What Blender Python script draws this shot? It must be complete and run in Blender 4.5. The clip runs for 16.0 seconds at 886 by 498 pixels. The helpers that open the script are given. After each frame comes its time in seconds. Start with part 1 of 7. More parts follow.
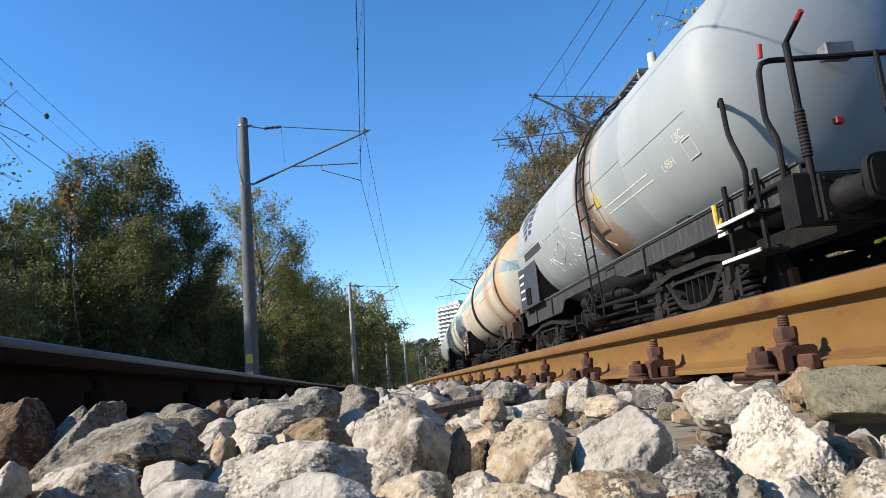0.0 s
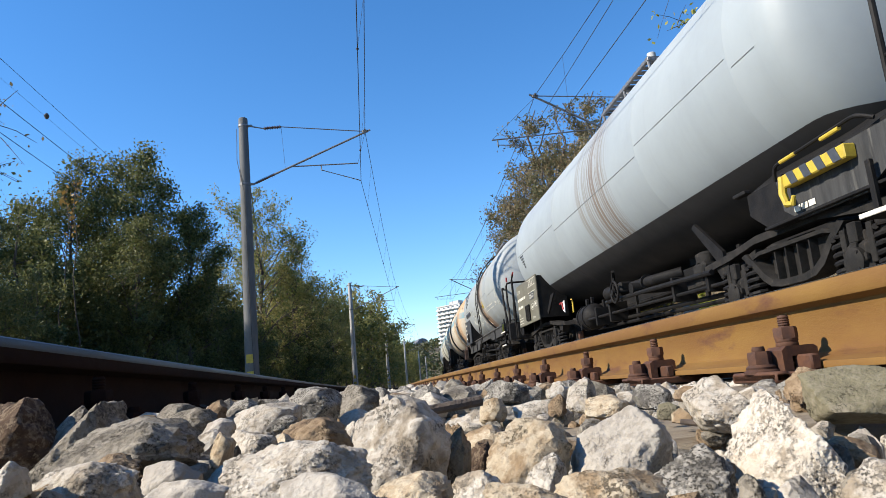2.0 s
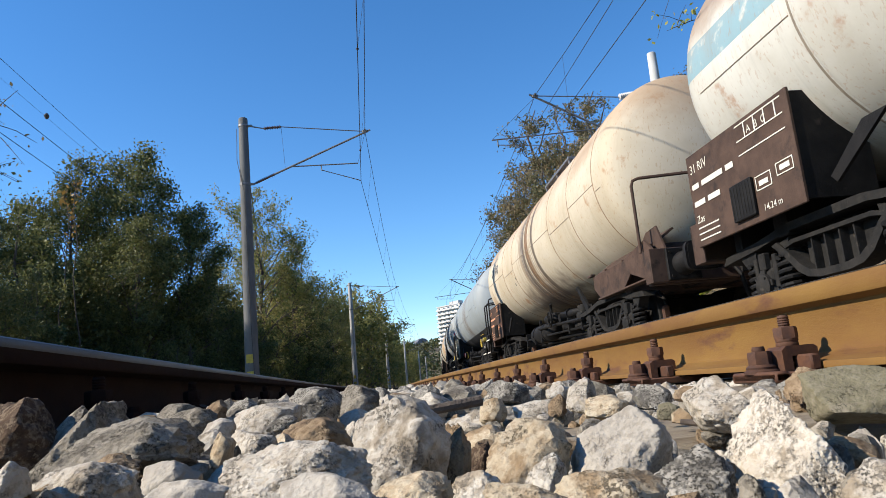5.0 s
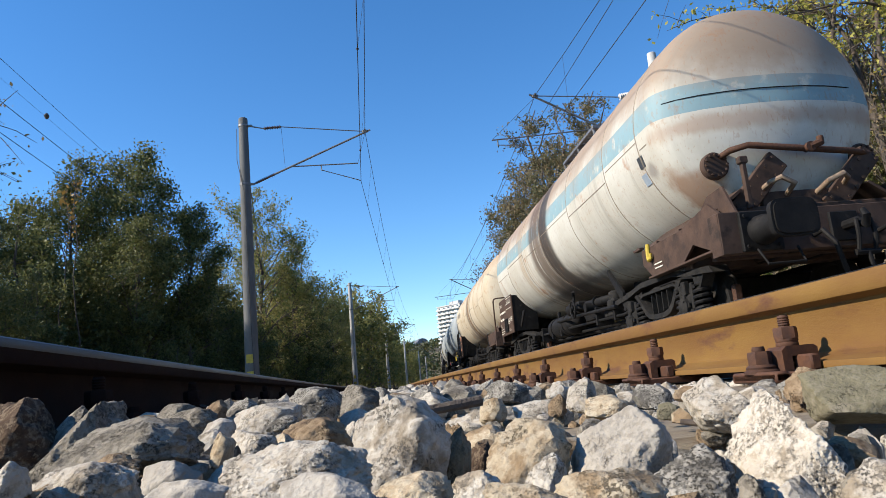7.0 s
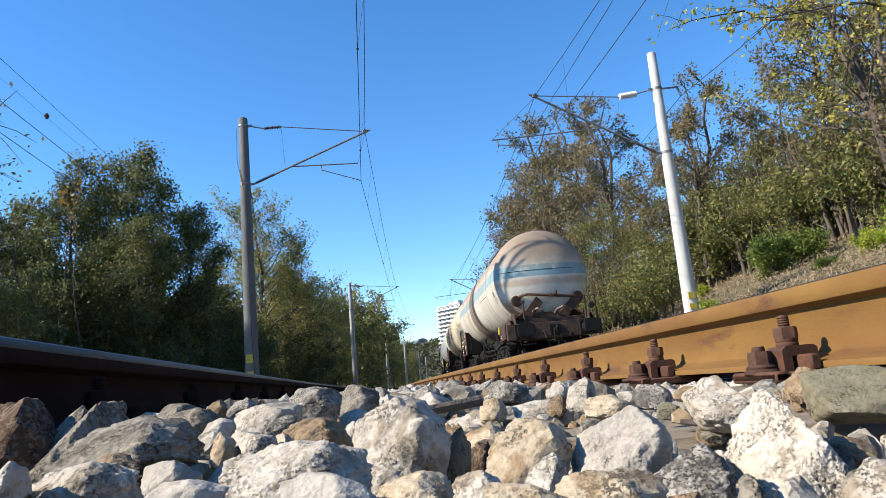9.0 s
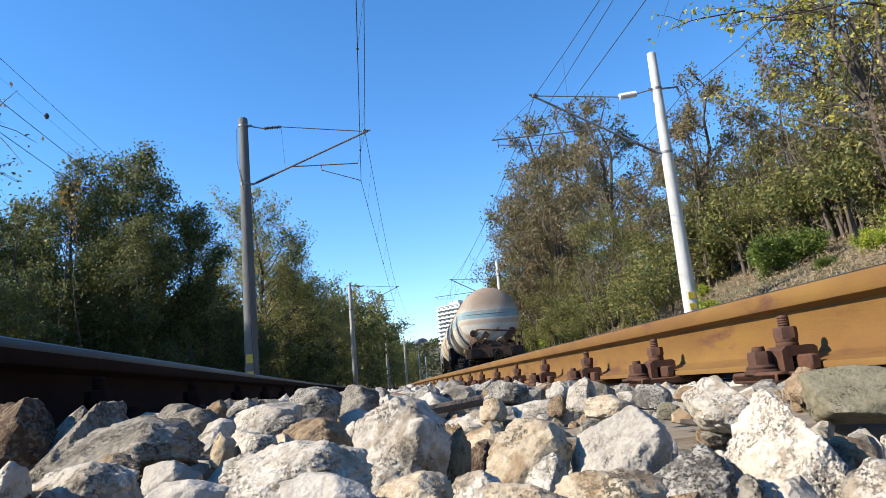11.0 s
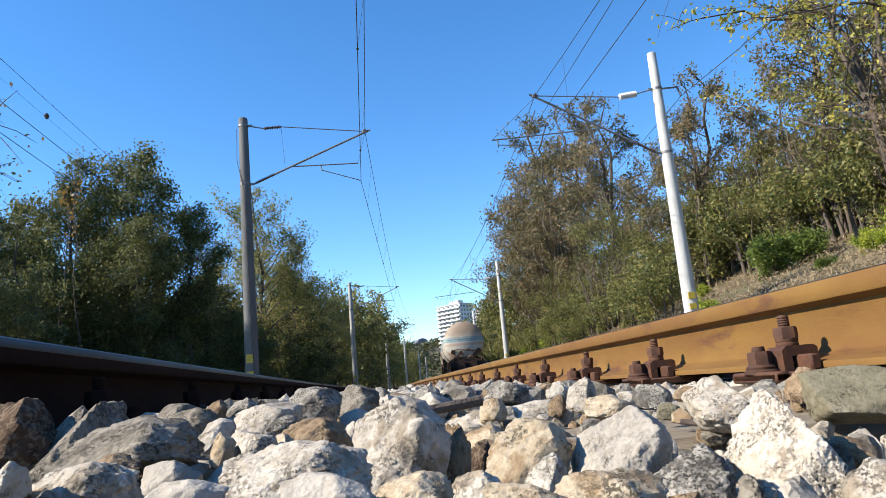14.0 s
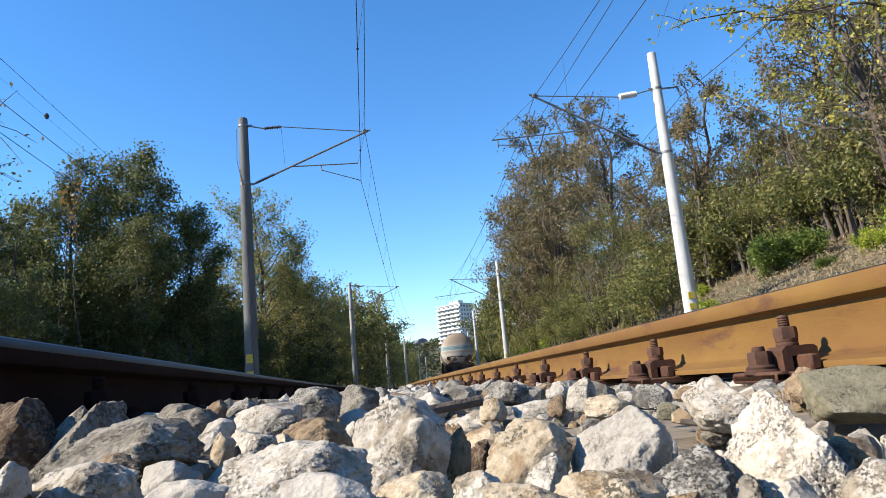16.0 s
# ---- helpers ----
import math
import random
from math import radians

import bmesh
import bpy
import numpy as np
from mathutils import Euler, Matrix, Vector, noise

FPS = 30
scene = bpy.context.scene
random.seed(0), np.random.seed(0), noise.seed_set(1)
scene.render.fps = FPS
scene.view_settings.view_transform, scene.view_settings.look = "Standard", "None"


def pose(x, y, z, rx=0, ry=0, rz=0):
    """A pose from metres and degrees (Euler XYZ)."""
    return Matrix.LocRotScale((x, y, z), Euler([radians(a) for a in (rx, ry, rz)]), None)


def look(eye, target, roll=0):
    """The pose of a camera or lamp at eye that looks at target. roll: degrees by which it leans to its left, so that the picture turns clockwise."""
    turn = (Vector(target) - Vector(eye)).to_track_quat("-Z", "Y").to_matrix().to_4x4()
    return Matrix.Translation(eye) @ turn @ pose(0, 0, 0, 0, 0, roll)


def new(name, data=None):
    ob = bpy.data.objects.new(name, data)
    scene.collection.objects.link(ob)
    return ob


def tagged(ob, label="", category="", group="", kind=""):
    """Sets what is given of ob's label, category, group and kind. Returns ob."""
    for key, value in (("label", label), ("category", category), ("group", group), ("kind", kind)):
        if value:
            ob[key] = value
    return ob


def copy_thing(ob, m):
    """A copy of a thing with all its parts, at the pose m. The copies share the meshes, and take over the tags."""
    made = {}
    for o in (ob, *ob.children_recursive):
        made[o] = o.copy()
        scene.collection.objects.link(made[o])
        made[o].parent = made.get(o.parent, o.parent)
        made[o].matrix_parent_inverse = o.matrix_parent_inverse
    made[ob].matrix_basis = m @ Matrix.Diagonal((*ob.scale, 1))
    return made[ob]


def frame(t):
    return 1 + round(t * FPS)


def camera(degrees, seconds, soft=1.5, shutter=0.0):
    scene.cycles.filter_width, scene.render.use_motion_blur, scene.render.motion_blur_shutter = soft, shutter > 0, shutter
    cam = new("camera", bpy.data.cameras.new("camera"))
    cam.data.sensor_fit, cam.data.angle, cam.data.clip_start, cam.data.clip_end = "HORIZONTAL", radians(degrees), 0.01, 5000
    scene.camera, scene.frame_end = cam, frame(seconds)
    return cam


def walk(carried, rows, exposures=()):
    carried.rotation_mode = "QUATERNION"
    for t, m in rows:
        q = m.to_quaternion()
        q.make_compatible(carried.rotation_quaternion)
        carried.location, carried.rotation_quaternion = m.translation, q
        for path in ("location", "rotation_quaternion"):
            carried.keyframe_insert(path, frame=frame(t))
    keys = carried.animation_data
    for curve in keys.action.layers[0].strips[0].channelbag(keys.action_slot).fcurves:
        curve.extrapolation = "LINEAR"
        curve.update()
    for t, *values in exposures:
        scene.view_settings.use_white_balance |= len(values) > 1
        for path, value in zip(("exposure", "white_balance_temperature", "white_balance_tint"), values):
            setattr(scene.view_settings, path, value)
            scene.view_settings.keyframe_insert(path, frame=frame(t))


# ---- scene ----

# camera: a phone lying on the ballast between the rails, standing still
RT = 0.192                                   # height of the rail heads above the sleepers
EYE = Vector((0.0, 0.0, RT - 0.140))
AIM = Vector((math.sin(0.12310) * math.cos(0.19123), math.cos(0.12310) * math.cos(0.19123), math.sin(0.19123)))
cam = camera(64.61, 16.0, soft=0.5)
VIEW = look(EYE, EYE + AIM, -5.225)
walk(cam, [(0.0, VIEW), (16.0, VIEW)], [(0.0, 0.80), (2.5, 0.83), (4.0, 0.74), (6.5, 0.66), (7.5, 0.79), (9.0, 0.97), (16.0, 1.0)])

# daylight
ELEV, AZ = radians(33), math.atan2(-0.994, -0.11)
SUNWARD = Vector((math.sin(AZ) * math.cos(ELEV), math.cos(AZ) * math.cos(ELEV), math.sin(ELEV)))
world = bpy.data.worlds.new("world")
scene.world = world
world.use_nodes = True
wn = world.node_tree.nodes
sky = wn.new("ShaderNodeTexSky")
sky.sky_type, sky.sun_disc = 'NISHITA', False
sky.sun_elevation, sky.sun_rotation = ELEV, AZ
sky.air_density, sky.dust_density, sky.ozone_density = 1.0, 0.0, 3.0
sky.altitude = 900
wn["Background"].inputs["Strength"].default_value = 0.137
deepen = wn.new("ShaderNodeHueSaturation")
deepen.inputs["Saturation"].default_value = 1.25
deepen.inputs["Hue"].default_value = 0.502
world.node_tree.links.new(sky.outputs[0], deepen.inputs["Color"])
world.node_tree.links.new(deepen.outputs[0], wn["Background"].inputs[0])
sun = new("sun", bpy.data.lights.new("sun", 'SUN'))
sun.data.energy, sun.data.angle, sun.data.color = 5.0, radians(0.53), (1.0, 0.90, 0.76)
sun.matrix_world = look(SUNWARD * 60, (0, 0, 0))

# the two tracks run side by side and bend to the right
BEND, EASE, SIDE, GAUGE = 0.001977, -0.00001526, 0.1828, 1.435
SPACING = 4.606                          # between the track centres
REACH = -BEND / EASE


def heading(s):
    s = min(s, REACH)
    return BEND * s + EASE * s * s / 2 if s > 0 else 0.0


def along(lat, s, z=0.0):
    """A place lat metres to the right of the first track's centre, s metres up the line."""
    a = min(max(s, 0.0), REACH)
    x = SIDE + BEND * a * a / 2 + EASE * a ** 3 / 6
    th = heading(s)
    x += max(0.0, s - REACH) * math.sin(th)
    return Vector((x + lat * math.cos(th), s - lat * math.sin(th), z))


def on_line(lat, s, z=0.0, turn=0.0):
    return Matrix.Translation(along(lat, s, z)) @ pose(0, 0, 0, 0, 0, -math.degrees(heading(s)) + turn)


# ---- materials ----
def surf(name, a, b, scale=8.0, rough=0.7, metal=0.0, bump=0.2, fine=60.0, spots=None, spot_scale=3.0, spot_at=0.6, stretch=(1, 1, 1), vary=0.0, island=0.0, spec=0.5):
    """Two tones mixed by noise at one scale, relief at a finer one, and stains of a third tone."""
    m = bpy.data.materials.new(name)
    m.use_nodes = True
    n, l = m.node_tree.nodes, m.node_tree.links
    bs = n["Principled BSDF"]
    co, mp = n.new("ShaderNodeTexCoord"), n.new("ShaderNodeMapping")
    mp.inputs["Scale"].default_value = stretch
    l.new(co.outputs["Object"], mp.inputs[0])

    def noise_of(sc, detail=6.0):
        t = n.new("ShaderNodeTexNoise")
        t.inputs["Scale"].default_value, t.inputs["Detail"].default_value, t.inputs["Roughness"].default_value = sc, detail, 0.62
        l.new(mp.outputs[0], t.inputs["Vector"])
        return t.outputs["Fac"]

    def ramp(fac, lo, hi):
        r = n.new("ShaderNodeMapRange")
        r.inputs["From Min"].default_value, r.inputs["From Max"].default_value = lo, hi
        l.new(fac, r.inputs["Value"])
        return r.outputs["Result"]

    def mix(fac, x, y):
        k = n.new("ShaderNodeMix")
        k.data_type = 'RGBA'
        l.new(fac, k.inputs["Factor"])
        for i, v in ((6, x), (7, y)):
            if isinstance(v, tuple):
                k.inputs[i].default_value = (*v, 1)
            else:
                l.new(v, k.inputs[i])
        return k.outputs[2]

    col = mix(ramp(noise_of(scale), 0.35, 0.65), a, b)
    if spots:
        col = mix(ramp(noise_of(spot_scale, 9.0), spot_at, spot_at + 0.12), col, spots)
    if vary or island:
        rnd = n.new("ShaderNodeObjectInfo").outputs["Random"] if vary else n.new("ShaderNodeNewGeometry").outputs["Random Per Island"]
        hs = n.new("ShaderNodeHueSaturation")
        l.new(col, hs.inputs["Color"])
        amount = vary or island
        r = n.new("ShaderNodeMapRange")
        r.inputs["To Min"].default_value, r.inputs["To Max"].default_value = 1 - amount, 1 + amount
        l.new(rnd, r.inputs["Value"])
        l.new(r.outputs["Result"], hs.inputs["Value"])
        col = hs.outputs["Color"]
    l.new(col, bs.inputs["Base Color"])
    rr = n.new("ShaderNodeMapRange")
    rr.inputs["To Min"].default_value, rr.inputs["To Max"].default_value = max(0.02, rough - 0.12), min(1, rough + 0.12)
    l.new(noise_of(scale * 2.3), rr.inputs["Value"])
    l.new(rr.outputs["Result"], bs.inputs["Roughness"])
    bs.inputs["Metallic"].default_value = metal
    bs.inputs["Specular IOR Level"].default_value = spec
    if bump:
        bp = n.new("ShaderNodeBump")
        bp.inputs["Strength"].default_value, bp.inputs["Distance"].default_value = bump, 0.6 / fine
        l.new(noise_of(fine, 8.0), bp.inputs["Height"])
        l.new(bp.outputs[0], bs.inputs["Normal"])
    return m


def leafy(name, a, b, through_light=0.35):
    """Thin leaves: tone by leaf, light passing through."""
    m = bpy.data.materials.new(name)
    m.use_nodes = True
    n, l = m.node_tree.nodes, m.node_tree.links
    bs, out = n["Principled BSDF"], n["Material Output"]
    geo, co = n.new("ShaderNodeNewGeometry"), n.new("ShaderNodeTexCoord")
    big = n.new("ShaderNodeTexNoise")
    big.inputs["Scale"].default_value = 0.9
    l.new(co.outputs["Object"], big.inputs["Vector"])
    add = n.new("ShaderNodeMath")
    add.operation = 'MULTIPLY_ADD'
    add.inputs[1].default_value = 1.6
    l.new(big.outputs["Fac"], add.inputs[0])
    sub = n.new("ShaderNodeMath")
    sub.operation = 'SUBTRACT'
    l.new(geo.outputs["Random Per Island"], sub.inputs[0])
    sub.inputs[1].default_value = 0.8
    l.new(sub.outputs[0], add.inputs[2])
    k = n.new("ShaderNodeMix")
    k.data_type, k.clamp_factor = 'RGBA', True
    l.new(add.outputs[0], k.inputs["Factor"])
    k.inputs[6].default_value, k.inputs[7].default_value = (*a, 1), (*b, 1)
    l.new(k.outputs[2], bs.inputs["Base Color"])
    bs.inputs["Roughness"].default_value = 0.55
    bs.inputs["Specular IOR Level"].default_value = 0.3
    tr, ad = n.new("ShaderNodeBsdfTranslucent"), n.new("ShaderNodeMixShader")
    l.new(k.outputs[2], tr.inputs["Color"])
    ad.inputs[0].default_value = through_light
    l.new(bs.outputs[0], ad.inputs[1])
    l.new(tr.outputs[0], ad.inputs[2])
    l.new(ad.outputs[0], out.inputs["Surface"])
    return m


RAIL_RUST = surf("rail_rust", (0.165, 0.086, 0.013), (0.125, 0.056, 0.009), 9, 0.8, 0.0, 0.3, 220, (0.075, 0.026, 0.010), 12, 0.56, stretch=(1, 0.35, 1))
# near-black rust: the left rail's own shade is put into its colour
RAIL_SHADED = surf("rail_dark_rust", (0.012, 0.007, 0.006), (0.020, 0.010, 0.007), 9, 0.9, 0.0, 0.2, 150, stretch=(1, 0.4, 1), spec=0.1)
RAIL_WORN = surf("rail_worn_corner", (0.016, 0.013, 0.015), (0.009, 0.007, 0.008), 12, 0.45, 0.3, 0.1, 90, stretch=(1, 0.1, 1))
RAIL_TOP = surf("rail_running_steel", (0.065, 0.062, 0.070), (0.035, 0.032, 0.034), 12, 0.33, 0.9, 0.05, 90, stretch=(1, 0.1, 1))
IRON = surf("rusty_fastening", (0.090, 0.036, 0.015), (0.046, 0.019, 0.011), 40, 0.8, 0.1, 0.5, 500, (0.13, 0.055, 0.02), 60, 0.64, vary=0.15)
WOOD = surf("sleeper_wood", (0.26, 0.215, 0.15), (0.16, 0.125, 0.085), 6, 0.9, 0, 0.5, 60, stretch=(1, 12, 12), vary=0.15)
STONE_BED = surf("ballast_bed", (0.25, 0.225, 0.19), (0.13, 0.115, 0.10), 14, 0.95, 0, 0.8, 60, (0.06, 0.055, 0.05), 26, 0.52, island=0.35)
SOIL = surf("grassy_soil", (0.13, 0.10, 0.065), (0.08, 0.075, 0.035), 0.7, 0.95, 0, 0.5, 6, (0.20, 0.15, 0.10), 0.9, 0.55)
# dirty grey concrete of the nearest left mast, darkened further for tree shade
CONCRETE = surf("pole_concrete", (0.115, 0.117, 0.115), (0.075, 0.077, 0.078), 5, 0.85, 0, 0.3, 60, (0.20, 0.19, 0.17), 3, 0.66, stretch=(1, 1, 0.25))
CONCRETE_MID = surf("pole_grey_concrete", (0.34, 0.335, 0.315), (0.26, 0.255, 0.24), 5, 0.8, 0, 0.3, 60, (0.20, 0.19, 0.17), 3, 0.64, stretch=(1, 1, 0.25))
CONCRETE_PALE = surf("pole_pale_concrete", (0.46, 0.46, 0.445), (0.33, 0.33, 0.315), 7, 0.8, 0, 0.3, 60, (0.28, 0.275, 0.26), 4, 0.62, stretch=(1, 1, 0.25))
STEEL = surf("galvanised_steel", (0.22, 0.22, 0.23), (0.13, 0.13, 0.13), 14, 0.55, 0.6, 0.1, 80, (0.10, 0.06, 0.04), 8, 0.66)
CABLE = surf("contact_wire_copper", (0.05, 0.045, 0.04), (0.03, 0.03, 0.03), 10, 0.6, 0.3, 0)
PORCELAIN = surf("insulator_porcelain", (0.62, 0.60, 0.57), (0.50, 0.48, 0.46), 20, 0.3, 0, 0)
PORCELAIN_DARK = surf("insulator_dark", (0.10, 0.05, 0.04), (0.06, 0.04, 0.04), 20, 0.3, 0, 0)
YELLOW = surf("yellow_paint", (0.46, 0.34, 0.03), (0.34, 0.25, 0.03), 20, 0.6, 0, 0.1, 80)
BLACK_IRON = surf("underframe_black", (0.007, 0.007, 0.0075), (0.015, 0.014, 0.0135), 6, 0.65, 0.1, 0.3, 60, (0.040, 0.034, 0.028), 5, 0.63, spec=0.15)
SILL_DUST = surf("dusty_sill", (0.046, 0.047, 0.048), (0.026, 0.027, 0.028), 9, 0.8, 0, 0.2, 60, (0.085, 0.083, 0.078), 7, 0.56, stretch=(1, 1.6, 0.25), spec=0.2)
BROWN_IRON = surf("underframe_brown", (0.074, 0.046, 0.034), (0.046, 0.029, 0.022), 5, 0.75, 0, 0.2, 60, (0.026, 0.019, 0.016), 4, 0.55, spec=0.2)
BOGIE = surf("bogie_grime", (0.011, 0.011, 0.011), (0.024, 0.022, 0.020), 9, 0.8, 0, 0.5, 60, (0.060, 0.050, 0.040), 12, 0.62, spec=0.15)
BARK = surf("bark", (0.11, 0.085, 0.065), (0.06, 0.048, 0.04), 6, 0.95, 0, 0.8, 25, stretch=(1, 1, 0.2))
WHITE = surf("white_stencil", (0.80, 0.80, 0.78), (0.70, 0.70, 0.68), 30, 0.6, 0, 0.05)
RED = surf("red_paint", (0.30, 0.015, 0.015), (0.20, 0.012, 0.012), 20, 0.5, 0, 0.05)
DARK_PAINT = surf("dark_paint", (0.03, 0.035, 0.045), (0.05, 0.055, 0.06), 20, 0.5, 0, 0.05)


# ---- mesh building ----
class Form:
    """Collects vertices and faces; each piece may pass through a matrix."""

    def __init__(self):
        self.v, self.f = [], []

    def add(self, verts, faces, m=None):
        o = len(self.v)
        self.v += [tuple(m @ Vector(p)) for p in verts] if m else [tuple(p) for p in verts]
        self.f += [tuple(i + o for i in f) for f in faces]
        return self

    def box(self, x, y, z, sx, sy, sz, c=None, m=None):
        """A box about (x, y, z) with chamfered edges."""
        h = (sx / 2, sy / 2, sz / 2)
        c = min(0.012, min(h) * 0.35) if c is None else min(c, min(h) * 0.9)
        vs, ix = [], {}
        for a in (-1, 1):
            for b in (-1, 1):
                for d in (-1, 1):
                    for k in range(3):
                        q = [h[i] - (0 if i == k else c) for i in range(3)]
                        ix[a, b, d, k] = len(vs)
                        vs.append((x + a * q[0], y + b * q[1], z + d * q[2]))
        fs = []
        for k in range(3):
            i, j = [t for t in range(3) if t != k]
            for s in (-1, 1):
                ring = []
                for u, w in ((-1, -1), (1, -1), (1, 1), (-1, 1)):
                    t = [0, 0, 0]
                    t[k], t[i], t[j] = s, u, w
                    ring.append(ix[t[0], t[1], t[2], k])
                fs.append(ring if (s > 0) == (k != 1) else ring[::-1])
        for k in range(3):
            i, j = [t for t in range(3) if t != k]
            for u in (-1, 1):
                for w in (-1, 1):
                    e = []
                    for s, kk in ((-1, i), (1, i), (1, j), (-1, j)):
                        t = [0, 0, 0]
                        t[k], t[i], t[j] = s, u, w
                        e.append(ix[t[0], t[1], t[2], kk])
                    fs.append(e)
        for a in (-1, 1):
            for b in (-1, 1):
                for d in (-1, 1):
                    fs.append([ix[a, b, d, k] for k in range(3)])
        return self.add(vs, fs, m)

    def tube(self, pts, r, n=10, caps=True, m=None):
        """A round bar along points; r a radius or one for each point."""
        pts = [Vector(p) for p in pts]
        rs = r if isinstance(r, (list, tuple)) else [r] * len(pts)
        vs, fs, ref = [], [], None
        for i, p in enumerate(pts):
            d = (pts[min(i + 1, len(pts) - 1)] - pts[max(i - 1, 0)]).normalized()
            if ref is None:
                ref = d.orthogonal().normalized()
            u = (ref - d * ref.dot(d))
            u = u.normalized() if u.length > 1e-6 else d.orthogonal().normalized()
            ref, w = u, d.cross(u)
            vs += [p + (u * math.cos(2 * math.pi * k / n) + w * math.sin(2 * math.pi * k / n)) * rs[i] for k in range(n)]
        for i in range(len(pts) - 1):
            for k in range(n):
                a, b = i * n + k, i * n + (k + 1) % n
                fs.append((a, b, b + n, a + n))
        if caps:
            fs += [tuple(range(n))[::-1], tuple(range(len(vs) - n, len(vs)))]
        return self.add(vs, fs, m)

    def lathe(self, prof, n=24, axis='z', m=None):
        """A turned form; prof: (radius, height) pairs along the axis."""
        vs, fs = [], []
        for r, h in prof:
            for k in range(n):
                a = 2 * math.pi * k / n
                c, s = r * math.cos(a), r * math.sin(a)
                vs.append({'z': (c, s, h), 'y': (c, h, -s), 'x': (h, c, s)}[axis])
        for i in range(len(prof) - 1):
            for k in range(n):
                a, b = i * n + k, i * n + (k + 1) % n
                fs.append((a, b, b + n, a + n))
        fs += [tuple(range(n))[::-1], tuple(range(len(vs) - n, len(vs)))]
        return self.add(vs, fs, m)

    def prism(self, poly, lo, hi, axis='x', m=None):
        """A flat outline given thickness along an axis."""
        def place(u, w, t):
            return {'x': (t, u, w), 'y': (u, t, w), 'z': (u, w, t)}[axis]
        n = len(poly)
        vs = [place(u, w, lo) for u, w in poly] + [place(u, w, hi) for u, w in poly]
        fs = [tuple(range(n))[::-1], tuple(range(n, 2 * n))] + [(k, (k + 1) % n, n + (k + 1) % n, n + k) for k in range(n)]
        return self.add(vs, fs, m)

    def mesh(self, name, material, smooth=35):
        me = bpy.data.meshes.new(name)
        me.from_pydata(self.v, [], self.f)
        bm = bmesh.new()
        bm.from_mesh(me)
        bmesh.ops.recalc_face_normals(bm, faces=bm.faces)
        bm.to_mesh(me)
        bm.free()
        if smooth:
            me.polygons.foreach_set("use_smooth", [True] * len(me.polygons))
            me.set_sharp_from_angle(angle=radians(smooth))
        me.materials.append(material)
        return me


def part(name, form, material, parent=None, label="", smooth=35):
    me = form if isinstance(form, bpy.types.Mesh) else form.mesh(name, material, smooth)
    ob = new(name, me)
    ob.parent = parent
    if label:
        ob["label"] = label
    return ob


def base(name, m, label, category, group="", kind=""):
    ob = new(name)
    ob.empty_display_size = 0.2
    ob.matrix_basis = m
    return tagged(ob, label, category, group, kind)


# ---- ground ----
def bank(lat, s):
    """Height of the ground: ballast bed, a low verge on one side, a steep bank on the other."""
    right = SPACING + 1.75
    if lat < -1.75:
        d = -1.75 - lat
        z = -0.03 - min(d, 0.9) * 0.62 - max(0, d - 0.9) * 0.02
        z += min(1.0, d / 4) * 0.25 * noise.noise(Vector((lat * 0.21, s * 0.21, 3)))
        return max(z, -3.0)
    if lat > right:
        d = lat - right
        z = -0.03 - min(d, 0.45) * 0.5
        e = max(0.0, d - 0.6)
        z += min(e, 2.2) * 0.72 + max(0, min(e - 2.2, 7)) * 0.42 + max(0, min(e - 9.2, 20)) * 0.40
        z += min(1.0, e) * (0.28 * noise.noise(Vector((lat * 0.5, s * 0.5, 7))) + 0.10 * noise.noise(Vector((lat * 1.9, s * 1.9, 1))))
        return z
    return -0.035


def axis_steps(lo, hi, near, far, mid=0.0):
    out, x = [], lo
    while x < hi:
        out.append(x)
        x += max(near, abs(x - mid) * far)
    return out + [hi]


lats = axis_steps(-2500, -30, 4, 0.25) + axis_steps(-29, 40, 0.45, 0.02) + axis_steps(44, 2500, 6, 0.25)
steps = axis_steps(-400, -20, 4, 0.2) + axis_steps(-19, 60, 0.7, 0.012) + axis_steps(62, 3200, 2, 0.06)
g = Form()
g.v = [tuple(along(a, s, bank(a, s))) for s in steps for a in lats]
w = len(lats)
g.f = [(j * w + i, j * w + i + 1, (j + 1) * w + i + 1, (j + 1) * w + i) for j in range(len(steps) - 1) for i in range(w - 1)]
ground = tagged(part("ground", g, SOIL), "grassy railway verge and bank of dry soil", "ground", kind="structure")

# ballast bed: a sheet of broken stone under both tracks
g = Form()
rows = [x * 0.5 - 20 for x in range(60)] + [10 + x * 2.0 for x in range(170)]
prof = [(-2.7, -0.62), (-1.8, -0.02), (-1.2, -0.025), (1.2, -0.025), (SPACING - 1.2, -0.025), (SPACING + 1.8, -0.02), (SPACING + 2.3, -0.3)]
g.v = [tuple(along(a, s, z + 0.012 * noise.noise(Vector((a * 3, s * 3, 0))))) for s in rows for a, z in prof]
w = len(prof)
g.f = [(j * w + i, j * w + i + 1, (j + 1) * w + i + 1, (j + 1) * w + i) for j in range(len(rows) - 1) for i in range(w - 1)]
ballast = tagged(part("ballast_bed", g, STONE_BED), "bed of pale crushed limestone under the tracks", "ballast", kind="structure")


# ---- rails ----
HALF = [(0.0, 0.172), (0.026, 0.1715), (0.033, 0.168), (0.036, 0.160), (0.0362, 0.135), (0.034, 0.131), (0.012, 0.122), (0.0083, 0.112), (0.0083, 0.045), (0.013, 0.030), (0.030, 0.022), (0.074, 0.0125), (0.075, 0.011), (0.075, 0.0)]
OUTLINE = [(-x, z) for x, z in HALF[:0:-1]] + HALF


